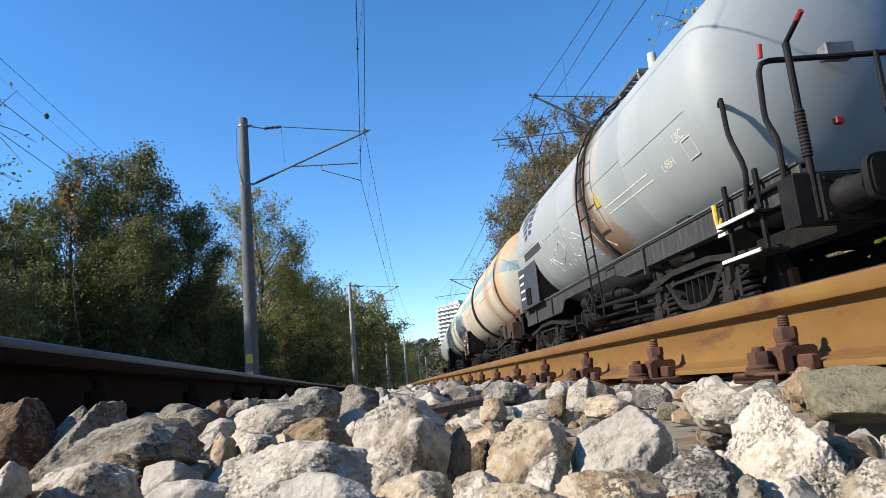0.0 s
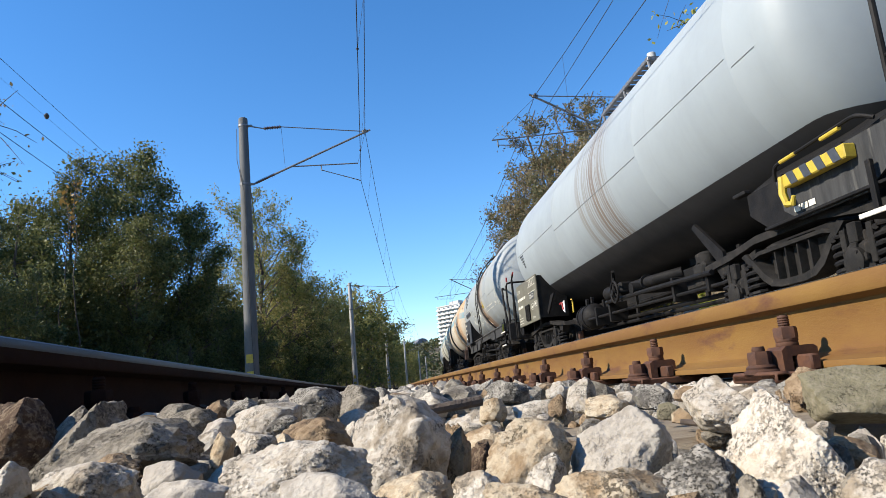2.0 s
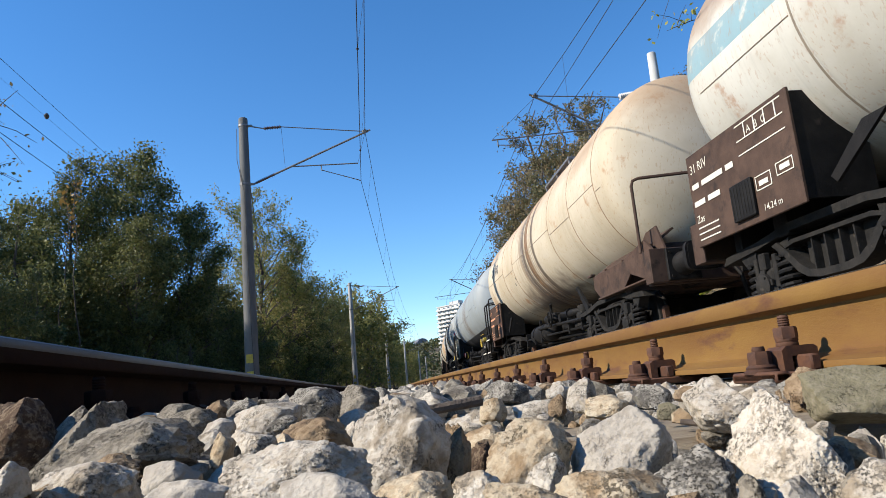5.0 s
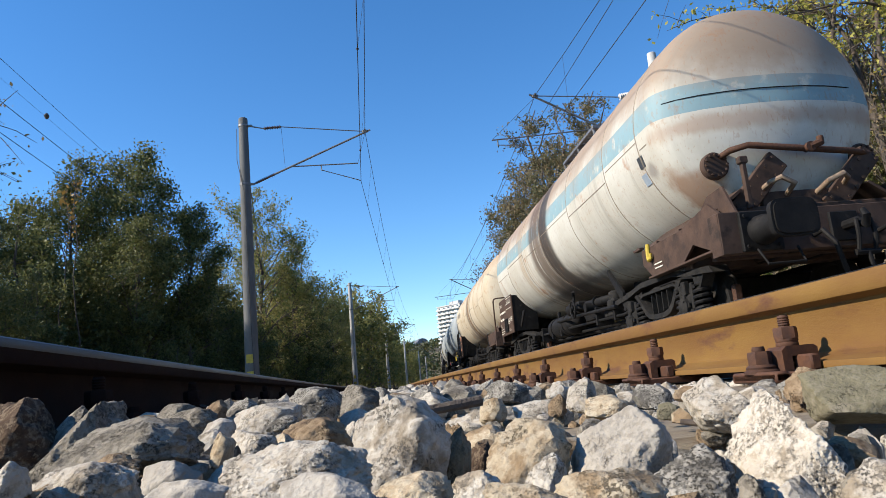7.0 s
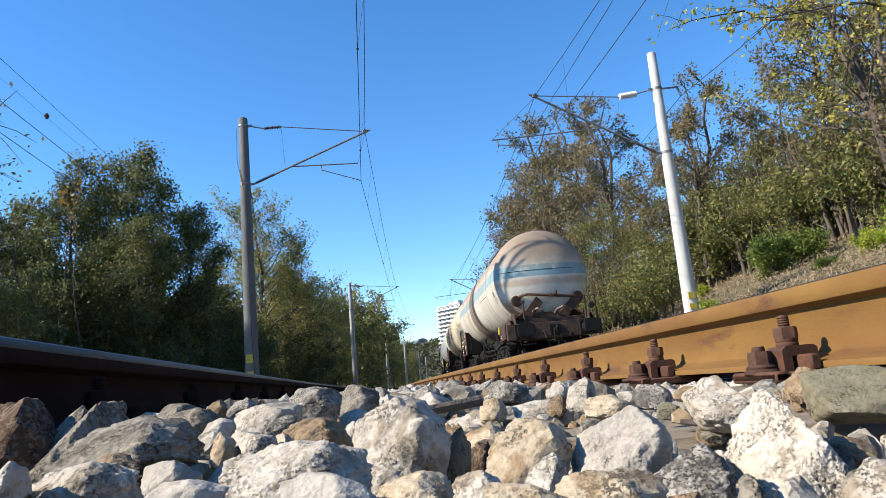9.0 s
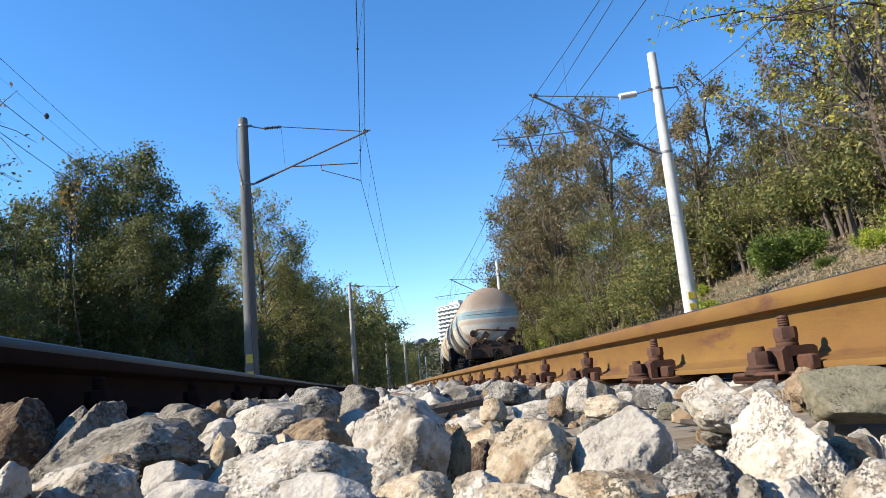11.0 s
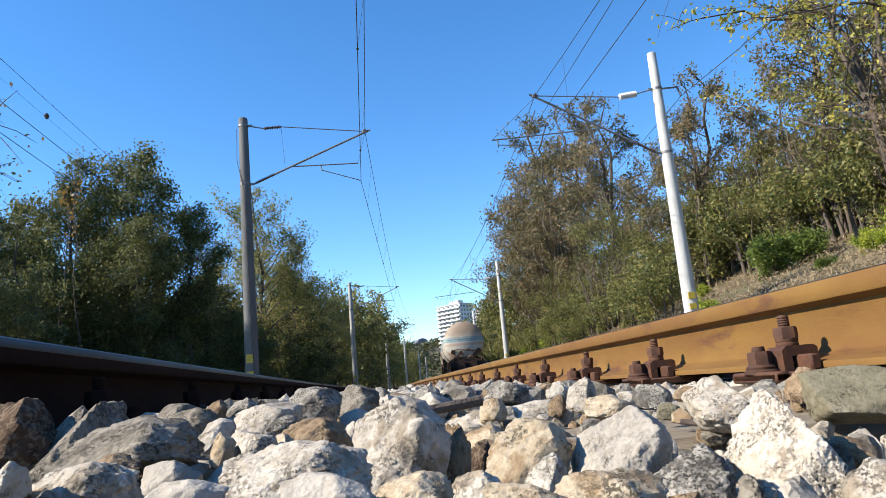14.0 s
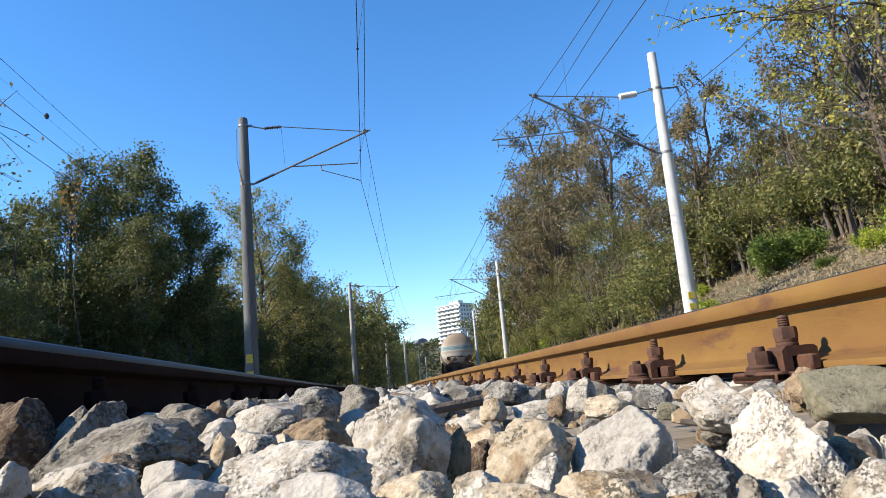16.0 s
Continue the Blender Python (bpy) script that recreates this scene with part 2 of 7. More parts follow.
def rail(name, lat, label, lo, hi, drop=0.0, material=RAIL_RUST):
    g = Form()
    ss = []
    s = lo
    while s < hi:
        ss.append(s)
        s += 0.5 if s < 12 else 2.0
    for s in ss:
        th = heading(s)
        for x, z in OUTLINE:
            g.v.append(tuple(along(lat + x, s, z + 0.020 - drop)))
    n = len(OUTLINE)
    for j in range(len(ss) - 1):
        for i in range(n):
            k = (i + 1) % n
            g.f.append((j * n + i, j * n + k, (j + 1) * n + k, (j + 1) * n + i))
    g.f += [tuple(range(n)), tuple(range((len(ss) - 1) * n, len(ss) * n))]
    ob = tagged(part(name, g, material), label, "rail", "rails of the two tracks", "structure")
    band = Form()
    for s in ss:
        for x, z in ((-0.03, 0.1703), (-0.022, 0.1727), (0.022, 0.1727), (0.03, 0.1703)):
            band.v.append(tuple(along(lat + x, s, z + 0.020 - drop)))
    for j in range(len(ss) - 1):
        band.f += [(j * 4 + i, j * 4 + i + 1, j * 4 + i + 5, j * 4 + i + 4) for i in range(3)]
    part("running_surface", band, RAIL_TOP, ob, "polished running surface")
    if material is RAIL_SHADED:
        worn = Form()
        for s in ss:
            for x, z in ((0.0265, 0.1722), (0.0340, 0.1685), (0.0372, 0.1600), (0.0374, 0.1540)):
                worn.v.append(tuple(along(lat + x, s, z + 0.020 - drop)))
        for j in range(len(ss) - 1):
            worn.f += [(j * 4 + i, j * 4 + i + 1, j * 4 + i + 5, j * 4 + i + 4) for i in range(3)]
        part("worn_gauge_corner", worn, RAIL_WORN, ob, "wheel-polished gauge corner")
    return ob


EDGE = GAUGE / 2 + 0.0362
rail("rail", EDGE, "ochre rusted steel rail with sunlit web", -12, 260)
rail("rail", -EDGE, "rusted steel rail with its own shade in its colour", -12, 260, 0.0075, RAIL_SHADED)
rail("rail", SPACING - EDGE, "rusted steel rail under the train", -60, 260)
rail("rail", SPACING + EDGE, "rusted steel rail under the train", -60, 260)

# ---- sleepers and fastenings ----
PITCH, FIRST = 0.6690, 1.335


def hexnut(g, x, y, z, r, h, turn=0.0):
    a = [(r * math.cos(turn + k * math.pi / 3), r * math.sin(turn + k * math.pi / 3)) for k in range(6)]
    b = [(u * 0.9, v * 0.9) for u, v in a]
    vs = [(x + u, y + v, z) for u, v in a] + [(x + u, y + v, z + h * 0.85) for u, v in a] + [(x + u, y + v, z + h) for u, v in b]
    fs = [tuple(range(6))[::-1]] + [(i, (i + 1) % 6, 6 + (i + 1) % 6, 6 + i) for i in range(6)] + [(6 + i, 6 + (i + 1) % 6, 12 + (i + 1) % 6, 12 + i) for i in range(6)] + [tuple(range(12, 18))]
    g.add(vs, fs)


def thread(g, x, y, z, r, h):
    """A threaded bolt end: a stack of fine ridges."""
    prof, n = [], max(3, int(h / 0.0042))
    for i in range(n):
        prof += [(r, z + h * i / n), (r * 0.86, z + h * (i + 0.5) / n)]
    prof.append((r * 0.8, z + h))
    g.lathe(prof, 12, m=Matrix.Translation((x, y, 0)))


def fastening_meshes(side):
    """Ribbed plate, clamp with bolt, coach screw, on the inner side; side -1: left of the rail."""
    plate = Form().box(0.0, 0, 0.010, 0.36, 0.16, 0.018, 0.003)
    plate.box(side * 0.165, 0, 0.012, 0.03, 0.16, 0.02, 0.004)
    for e in (-1, 1):
        plate.box(e * 0.088, -0.045, 0.034, 0.022, 0.055, 0.032, 0.004).box(e * 0.088, 0.045, 0.034, 0.022, 0.055, 0.032, 0.004)
    clamp, bolt, screw = Form(), Form(), Form()
    for e in (-1, 1):
        arch = [(0.052, 0.036), (0.052, 0.062), (0.060, 0.068), (0.118, 0.068), (0.128, 0.060), (0.128, 0.020), (0.108, 0.020), (0.108, 0.048), (0.078, 0.048), (0.078, 0.036)]
        clamp.prism([(e * x, z) for x, z in arch], -0.030, 0.030, 'y')
        bolt.lathe([(0.021, 0.068), (0.022, 0.071), (0.021, 0.075), (0.0205, 0.076), (0.022, 0.079), (0.021, 0.083)], 14, m=Matrix.Translation((e * 0.095, 0, 0)))
        hexnut(bolt, e * 0.095, 0, 0.083, 0.0235, 0.023, 0.3 * e)
        thread(bolt, e * 0.095, 0, 0.106, 0.0115, 0.024)
        screw.lathe([(0.034, 0.018), (0.034, 0.023), (0.028, 0.027), (0.029, 0.031), (0.024, 0.036)], 14, m=Matrix.Translation((e * 0.152, 0.012, 0)))
        hexnut(screw, e * 0.152, 0.012, 0.036, 0.023, 0.026, 0.7)
        screw.lathe([(0.012, 0.06), (0.013, 0.066), (0.011, 0.072)], 10, m=Matrix.Translation((e * 0.152, 0.012, 0)))
    return [f.mesh(k, IRON, 40) for k, f in (("base_plate", plate), ("rail_clamp", clamp), ("clamp_bolt", bolt), ("coach_screw", screw))]


FAST = fastening_meshes(-1)
# fastening copies with the left rail's shade in their colour
FAST_SHADED = []
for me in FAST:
    FAST_SHADED.append(me.copy())
    FAST_SHADED[-1].name = me.name
    FAST_SHADED[-1].materials[0] = RAIL_SHADED
f = Form().box(0, 0, -0.085, 2.6, 0.25, 0.16, 0.012)
SLEEPER = f.mesh("sleeper", WOOD)
for track in (0.0, SPACING):
    for i in range(-10, 90):
        s = FIRST + i * PITCH + (0.2 if track else 0)
        if track and (i < -3 or i > 50):
            continue
        m = on_line(track, s, -0.001)
        ob = tagged(part("sleeper", SLEEPER, WOOD), "weathered sleeper under the rails", "sleeper", "sleepers", "structure")
        ob.matrix_basis = m @ pose(0, 0, 0, 0, 0, random.uniform(-0.6, 0.6))
        if not track and 0 <= i < 45:
            for e in (-1, 1):
                if e < 0 and i > 14:
                    continue
                for me in (FAST if e > 0 else FAST_SHADED):
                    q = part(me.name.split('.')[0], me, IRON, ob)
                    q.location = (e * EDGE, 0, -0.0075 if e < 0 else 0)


# ---- overhead line ----
def sag(a, b, drop, n=12):
    a, b = Vector(a), Vector(b)
    return [a.lerp(b, i / n) - Vector((0, 0, drop * 4 * (i / n) * (1 - i / n))) for i in range(n + 1)]


def shed_stack(g, a, b, r, n):
    """A ribbed insulator between two places."""
    a, b = Vector(a), Vector(b)
    d = b - a
    m = Matrix.Translation(a) @ d.to_track_quat('Z', 'Y').to_matrix().to_4x4()
    prof = [(r * 0.45, 0)]
    for i in range(n):
        t = d.length * (i + 0.2) / n
        prof += [(r * 0.5, t), (r, t + d.length * 0.3 / n), (r, t + d.length * 0.4 / n), (r * 0.5, t + d.length * 0.55 / n)]
    prof.append((r * 0.45, d.length))
    g.lathe(prof, 12, m=m)


def mast(lat, s, height, tone, label, arm, messenger, contact, foot=-0.5):
    """A round concrete pole with its cantilever. arm: towards the track, +1 or -1; messenger and contact: (reach, height)."""
    r0, r1 = (0.19, 0.122) if arm > 0 else (0.19, 0.113)
    m = base("catenary_mast", on_line(lat, s, 0), label, "catenary mast", "catenary masts along the line")
    pole = Form().lathe([(r0, foot), (r0 * 0.5 + r1 * 0.5, height * 0.5), (r1, height - 0.02), (r1 * 0.9, height), (r1 * 0.7, height + 0.005)], 20)
    part("pole", pole, tone, m)
    for zz, hh in ((1.15, 0.22), (0.75, 0.16)) if arm > 0 else ((1.62, 0.16), (1.36, 0.14)):
        part("number_patch", Form().box(-0.02, -(r0 - 0.012), zz, 0.17, 0.03, hh, 0.004), YELLOW, m, "yellow painted patch")
    mx, mz = messenger
    cx, cz = contact
    a0, top, low_tie = (height * 0.755, mz + 0.38, mz + 0.30) if arm > 0 else (0.661 * height, mz + 0.04, mz - 0.12)
    for zz in (a0, top):
        clampring = Form()
        rr = r0 + (r1 - r0) * zz / height + 0.012
        clampring.lathe([(rr, zz - 0.03), (rr, zz + 0.03)], 20)
        clampring.box(arm * (rr + 0.05), 0, zz, 0.12, 0.05, 0.06)
        part("clamp_ring", clampring, STEEL, m)
    px = arm * 0.22
    strut_a, strut_b = Vector((px, 0, a0)), Vector((mx, 0, mz))
    d = (strut_b - strut_a).normalized()
    ins = Form()
    shed_stack(ins, strut_a + d * 0.06, strut_a + d * 0.62, 0.05, 9)
    tie_in = Form()
    tie_a, tie_b = (Vector((arm * 0.55, 0, top - 0.10)), Vector((arm * 1.02, 0, low_tie)))
    shed_stack(tie_in, tie_a, tie_b, 0.085 if arm < 0 else 0.055, 7 if arm > 0 else 9)
    part("insulator", ins, PORCELAIN_DARK, m)
    part("insulator", tie_in, PORCELAIN if arm < 0 else PORCELAIN_DARK, m)
    part("strut", Form().tube([strut_a, strut_a + d * 0.1], 0.02).tube([strut_a + d * 0.6, strut_b + d * 0.16], 0.027, 10), STEEL, m)
    part("top_tie", Form().tube([(arm * 0.12, 0, top), tie_a], 0.016).tube([tie_b, (mx - arm * 0.05, 0, mz + 0.03)], 0.014, 8), STEEL, m)
    part("wire_saddle", Form().box(mx, 0, mz + 0.03, 0.16, 0.07, 0.07).tube([(mx, -0.08, mz + 0.06), (mx, 0.08, mz + 0.06)], 0.025), STEEL, m)
    k = 0.445 if arm < 0 else 0.33
    join = strut_a.lerp(strut_b, k)
    reg_end = Vector((cx - 0.05 * arm if arm > 0 else cx - 1.18, 0, join.z - 0.02 if arm > 0 else cz + 0.22))
    part("registration_tube", Form().tube([join, reg_end], 0.018, 8).tube([reg_end.lerp(join, 0.55 if arm > 0 else 0.05), reg_end.lerp(join, 0.55 if arm > 0 else 0.05) - Vector((0, 0, 0.16))], 0.016, 8), STEEL, m)
    q = reg_end.lerp(join, 0.55 if arm > 0 else 0.05) - Vector((0, 0, 0.14))
    part("steady_arm", Form().tube([q, (cx, 0, cz + 0.02)], 0.012, 8), STEEL, m)
    part("hanger", Form().tube([tie_b, strut_a.lerp(strut_b, 0.28 if arm > 0 else 0.32)], 0.004, 6), CABLE, m)
    part("hanger", Form().tube([reg_end, strut_b], 0.004, 6), CABLE, m)
    if arm < 0:
        part("feeder_bracket", Form().tube([(0.1, 0, top), (0.56, 0, top + 0.03)], 0.024, 8).tube([(0.54, 0, top + 0.02), (0.60, -0.03, top - 0.22)], 0.028, 8), STEEL, m)
    else:
        part("earth_wire", Form().tube([(-0.17, -0.03, height - 0.3), (-0.19, -0.05, height - 1.2), (0.0, -0.19, height * 0.72), (0.05, -0.20, 2.0), (0.1, -0.2, 0.4)], 0.009, 6), CABLE, m)
    return m


GREY_POLE = "grey round concrete catenary mast with steel cantilever"
PALE_POLE = "pale round concrete catenary mast with steel cantilever"
left_at = [(-3.39, 18.5), (-3.02, 49.1), (-2.75, 80.2), (-3.0, 116.0), (-2.6, 151.0), (-2.5, 181.0)]
right_at = [(7.42, 16.3), (7.24, 46.7), (7.40, 79.0), (7.5, 111.0), (7.5, 143.0)]
for lat, s in left_at:
    mast(lat, s, 7.70, CONCRETE if s < 20 else CONCRETE_MID, GREY_POLE, 1, (3.30, 7.10), (3.10, 5.70))
for lat, s in right_at:
    mast(lat, s, 7.96, CONCRETE_PALE, PALE_POLE, -1, (-3.18, 6.93), (-3.21, 5.64))


def overhead(spots, reach, mz, cz, creach, near):
    """Messenger and contact wires from mast to mast with droppers between them. near: where both pass overhead behind the eye."""
    ends = [near, *[(lat + reach, lat + creach, s) for lat, s in spots]]
    upper, lower, drops = [], [], []
    for (a, b, s), (a2, b2, s2) in zip(ends, ends[1:]):
        up, low = sag(along(a, s, mz), along(a2, s2, mz), 0.62), sag(along(b, s, cz), along(b2, s2, cz), 0.04)
        upper += up if not upper else up[1:]
        lower += low if not lower else low[1:]
        for i in range(1, 12, 2):
            drops.append(Form().tube([up[i], low[i]], 0.003, 5).lathe([(0.015, -0.02), (0.028, 0), (0.015, 0.02)], 6, m=Matrix.Translation(low[i])))
    ob = tagged(part("overhead_wire", Form().tube(upper, 0.0075, 6), CABLE), "overhead messenger wire and contact wire with droppers", "overhead wire", "overhead wires")
    part("contact_wire", Form().tube(lower, 0.0075, 6), CABLE, ob)
    for d in drops:
        part("dropper", d, CABLE, ob)
    return ob


overhead(left_at, 3.30, 7.14, 5.70, 3.10, (0.15, 0.05, -12.0))
overhead(right_at, -3.18, 6.97, 5.64, -3.21, (4.35, 4.65, -14.0))
feed = Form()
spots = [(8.5, -15.0), *[(lat + 0.60, s) for lat, s in right_at]]
for (a, s), (a2, s2) in zip(spots, spots[1:]):
    feed.tube(sag(along(a, s, 6.74), along(a2, s2, 6.74), 0.4), 0.009, 6)
# the thinnest cable is added, only to carry a small dark speck
for lat, z, r in ((-8.55, 9.0, 0.006), (-8.5, 8.45, 0.003), (-8.1, 7.5, 0.008), (-7.8, 6.5, 0.008)):
    ob = tagged(part("power_cable", Form().tube(sag((SIDE + lat, -25, z), (SIDE + lat, 45, z), 0.15, 8), r, 6), CABLE), "thin dark power cable strung beside the line", "cable", "overhead wires")
    if r < 0.004:
        part("cable_weight", Form().lathe([(0.02, -0.09), (0.06, -0.03), (0.07, 0.02), (0.03, 0.08)], 10, m=Matrix.Translation((SIDE + lat, 19.4, z - 0.1))), CABLE, ob)
second = Form()
for (a, s), (a2, s2) in zip([(3.85, -14.0), *[(lat - 3.60, s) for lat, s in right_at]], [(lat - 3.60, s) for lat, s in right_at]):
    second.tube(sag(along(a, s, 5.72), along(a2, s2, 5.72), 0.05), 0.006, 6)
tagged(part("second_contact_wire", second, CABLE), "second contact wire held by the registration arms", "overhead wire", "overhead wires")
tagged(part("feeder_cable", feed, CABLE), "black feeder cable slung between the pale masts", "cable", "overhead wires")


# ---- tank wagons ----
R, ZC = 1.37, 2.65                           # radius of the tanks, height of their axis over the rails


def tank_paint(name, tone, tone2, bands=(), stripe=None, grime=None, grime_z=3.2, rust=None, under=None, streak=0.25, drip=0.35, gloss=0.4, patches=()):
    """Weathered tank paint: spill bands round the filler, drips down the sides, grime on top, a stripe, flecks of rust."""
    m = bpy.data.materials.new(name)
    m.use_nodes = True
    n, l = m.node_tree.nodes, m.node_tree.links
    bs = n["Principled BSDF"]
    co = n.new("ShaderNodeTexCoord")
    xyz = n.new("ShaderNodeSeparateXYZ")
    l.new(co.outputs["Object"], xyz.inputs[0])

    def put(sock, v):
        if isinstance(v, (int, float)):
            sock.default_value = v
        else:
            l.new(v, sock)

    def calc(op, a, b=0.0, c=0.0):
        k = n.new("ShaderNodeMath")
        k.operation = op
        for s, v in zip(k.inputs, (a, b, c)):
            put(s, v)
        return k.outputs[0]

    def step(v, lo, hi):
        k = n.new("ShaderNodeMapRange")
        k.interpolation_type = 'SMOOTHSTEP'
        k.inputs["From Min"].default_value, k.inputs["From Max"].default_value = lo, hi
        l.new(v, k.inputs["Value"])
        return k.outputs["Result"]

    def grain(scale, sx, sy, sz, detail=6.0):
        mp, t = n.new("ShaderNodeMapping"), n.new("ShaderNodeTexNoise")
        mp.inputs["Scale"].default_value = (sx, sy, sz)
        l.new(co.outputs["Object"], mp.inputs[0])
        l.new(mp.outputs[0], t.inputs["Vector"])
        t.inputs["Scale"].default_value, t.inputs["Detail"].default_value, t.inputs["Roughness"].default_value = scale, detail, 0.6
        return t.outputs["Fac"]

    def mix(f, a, b):
        k = n.new("ShaderNodeMix")
        k.data_type, k.clamp_factor = 'RGBA', True
        put(k.inputs["Factor"], f)
        for i, v in ((6, a), (7, b)):
            if isinstance(v, tuple):
                k.inputs[i].default_value = (*v, 1)
            else:
                l.new(v, k.inputs[i])
        return k.outputs[2]

    y, z = xyz.outputs[1], xyz.outputs[2]
    col = mix(step(grain(0.9, 1, 1, 1), 0.35, 0.68), tone, tone2)
    if stripe:
        z0, z1, paint = stripe
        inside = calc('MULTIPLY', calc('GREATER_THAN', z, z0), calc('LESS_THAN', z, z1))
        worn = step(grain(5.0, 1, 1, 1), 0.25, 0.45)
        col = mix(calc('MULTIPLY', inside, worn), col, paint)
    if grime:
        wob = calc('MULTIPLY_ADD', grain(1.6, 1, 1, 1), 0.9, calc('ADD', z, -0.45))
        col = mix(calc('MULTIPLY', step(wob, grime_z - 0.35, grime_z + 0.40), 0.95), col, grime)
    run = step(grain(7.0, 0.05, 1.0, 0.05), 0.50, 0.75)
    col = mix(calc('MULTIPLY', run, streak), col, tuple(c * 0.45 for c in tone2))
    for y0, w, paint, force in bands:
        dist = calc('ABSOLUTE', calc('SUBTRACT', calc('MULTIPLY_ADD', grain(2.0, 1, 1, 0.4), 0.25, calc('ADD', y, -0.125)), y0))
        edge = step(dist, w, w * 0.55)
        lines = step(grain(20.0, 0.02, 1.0, 0.02, 6.0), 0.60 - force * 0.42, 0.70 - force * 0.3)
        col = mix(calc('MULTIPLY', calc('MULTIPLY', edge, lines), min(1.0, 0.35 + force * 0.6)), col, paint)
    # patches of another tone, some wide and dark along the belly
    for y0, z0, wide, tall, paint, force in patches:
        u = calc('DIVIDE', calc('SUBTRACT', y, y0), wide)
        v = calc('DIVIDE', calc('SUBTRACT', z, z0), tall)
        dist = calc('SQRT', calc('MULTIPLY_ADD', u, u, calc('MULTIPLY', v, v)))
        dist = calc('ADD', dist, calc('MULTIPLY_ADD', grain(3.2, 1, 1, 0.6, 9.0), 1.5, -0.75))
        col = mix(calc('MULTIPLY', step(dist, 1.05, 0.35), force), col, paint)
    # near-black everywhere below this height
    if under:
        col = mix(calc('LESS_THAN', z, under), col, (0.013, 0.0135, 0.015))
    if rust:
        col = mix(calc('MULTIPLY', step(grain(2.6, 1, 1, 1, 10.0), 0.60, 0.74), drip), col, rust)
        col = mix(calc('MULTIPLY', step(grain(30.0, 1, 1, 0.35, 6.0), 0.57, 0.66), drip * 0.42), col, rust)
    l.new(col, bs.inputs["Base Color"])
    l.new(calc('MULTIPLY_ADD', grain(3.0, 1, 1, 1), 0.25, gloss + 0.1), bs.inputs["Roughness"])
    bp = n.new("ShaderNodeBump")
    bp.inputs["Strength"].default_value, bp.inputs["Distance"].default_value = 0.12, 0.03
    l.new(grain(1.3, 1, 1, 1, 4.0), bp.inputs["Height"])
    l.new(bp.outputs[0], bs.inputs["Normal"])
    return m


def on_side(y, a, lift=0.0):
    """A place on the tank's skin on the side of the other track: y along, a degrees above its middle."""
    t = radians(a)
    return Vector((-(R + lift) * math.cos(t), y, ZC + (R + lift) * math.sin(t)))


def lettering(text, size, material, parent, y, z, x=None, up=None, name="lettering", flip=False, bold=0.0):
    """Writing on a flat board at x, or wrapped on the tank's skin when x is None. y: where it begins; it runs towards -y."""
    cu = bpy.data.curves.new(name, 'FONT')
    cu.body, cu.size, cu.offset = text, size, bold
    tmp = bpy.data.objects.new(name, cu)
    scene.collection.objects.link(tmp)
    bpy.context.view_layer.update()
    me = bpy.data.meshes.new_from_object(tmp)
    bpy.data.objects.remove(tmp)
    bpy.data.curves.remove(cu)
    a0 = math.asin(max(-1, min(1, (z - ZC) / R))) if x is None else 0
    wide = max((v.co.x for v in me.vertices), default=0.0) + min((v.co.x for v in me.vertices), default=0.0)
    for v in me.vertices:
        u, w = wide - v.co.x if flip else v.co.x, v.co.y
        if x is None:
            a = a0 + w / R
            v.co = (-(R + 0.004) * math.cos(a), y - u, ZC + (R + 0.004) * math.sin(a))
        else:
            v.co = (x - 0.004, y - u, z + w)
    me.name = name
    me.materials.clear()
    me.materials.append(material)
    return part(name, me, material, parent)


def bars(parent, material, y, z, x, length, height, name="stencil_bar"):
    """A plain bar in place of writing, on a board at x."""
    return part(name, Form().box(x - 0.003, y - length / 2, z + height / 2, 0.004, length, height, 0.001), material, parent)


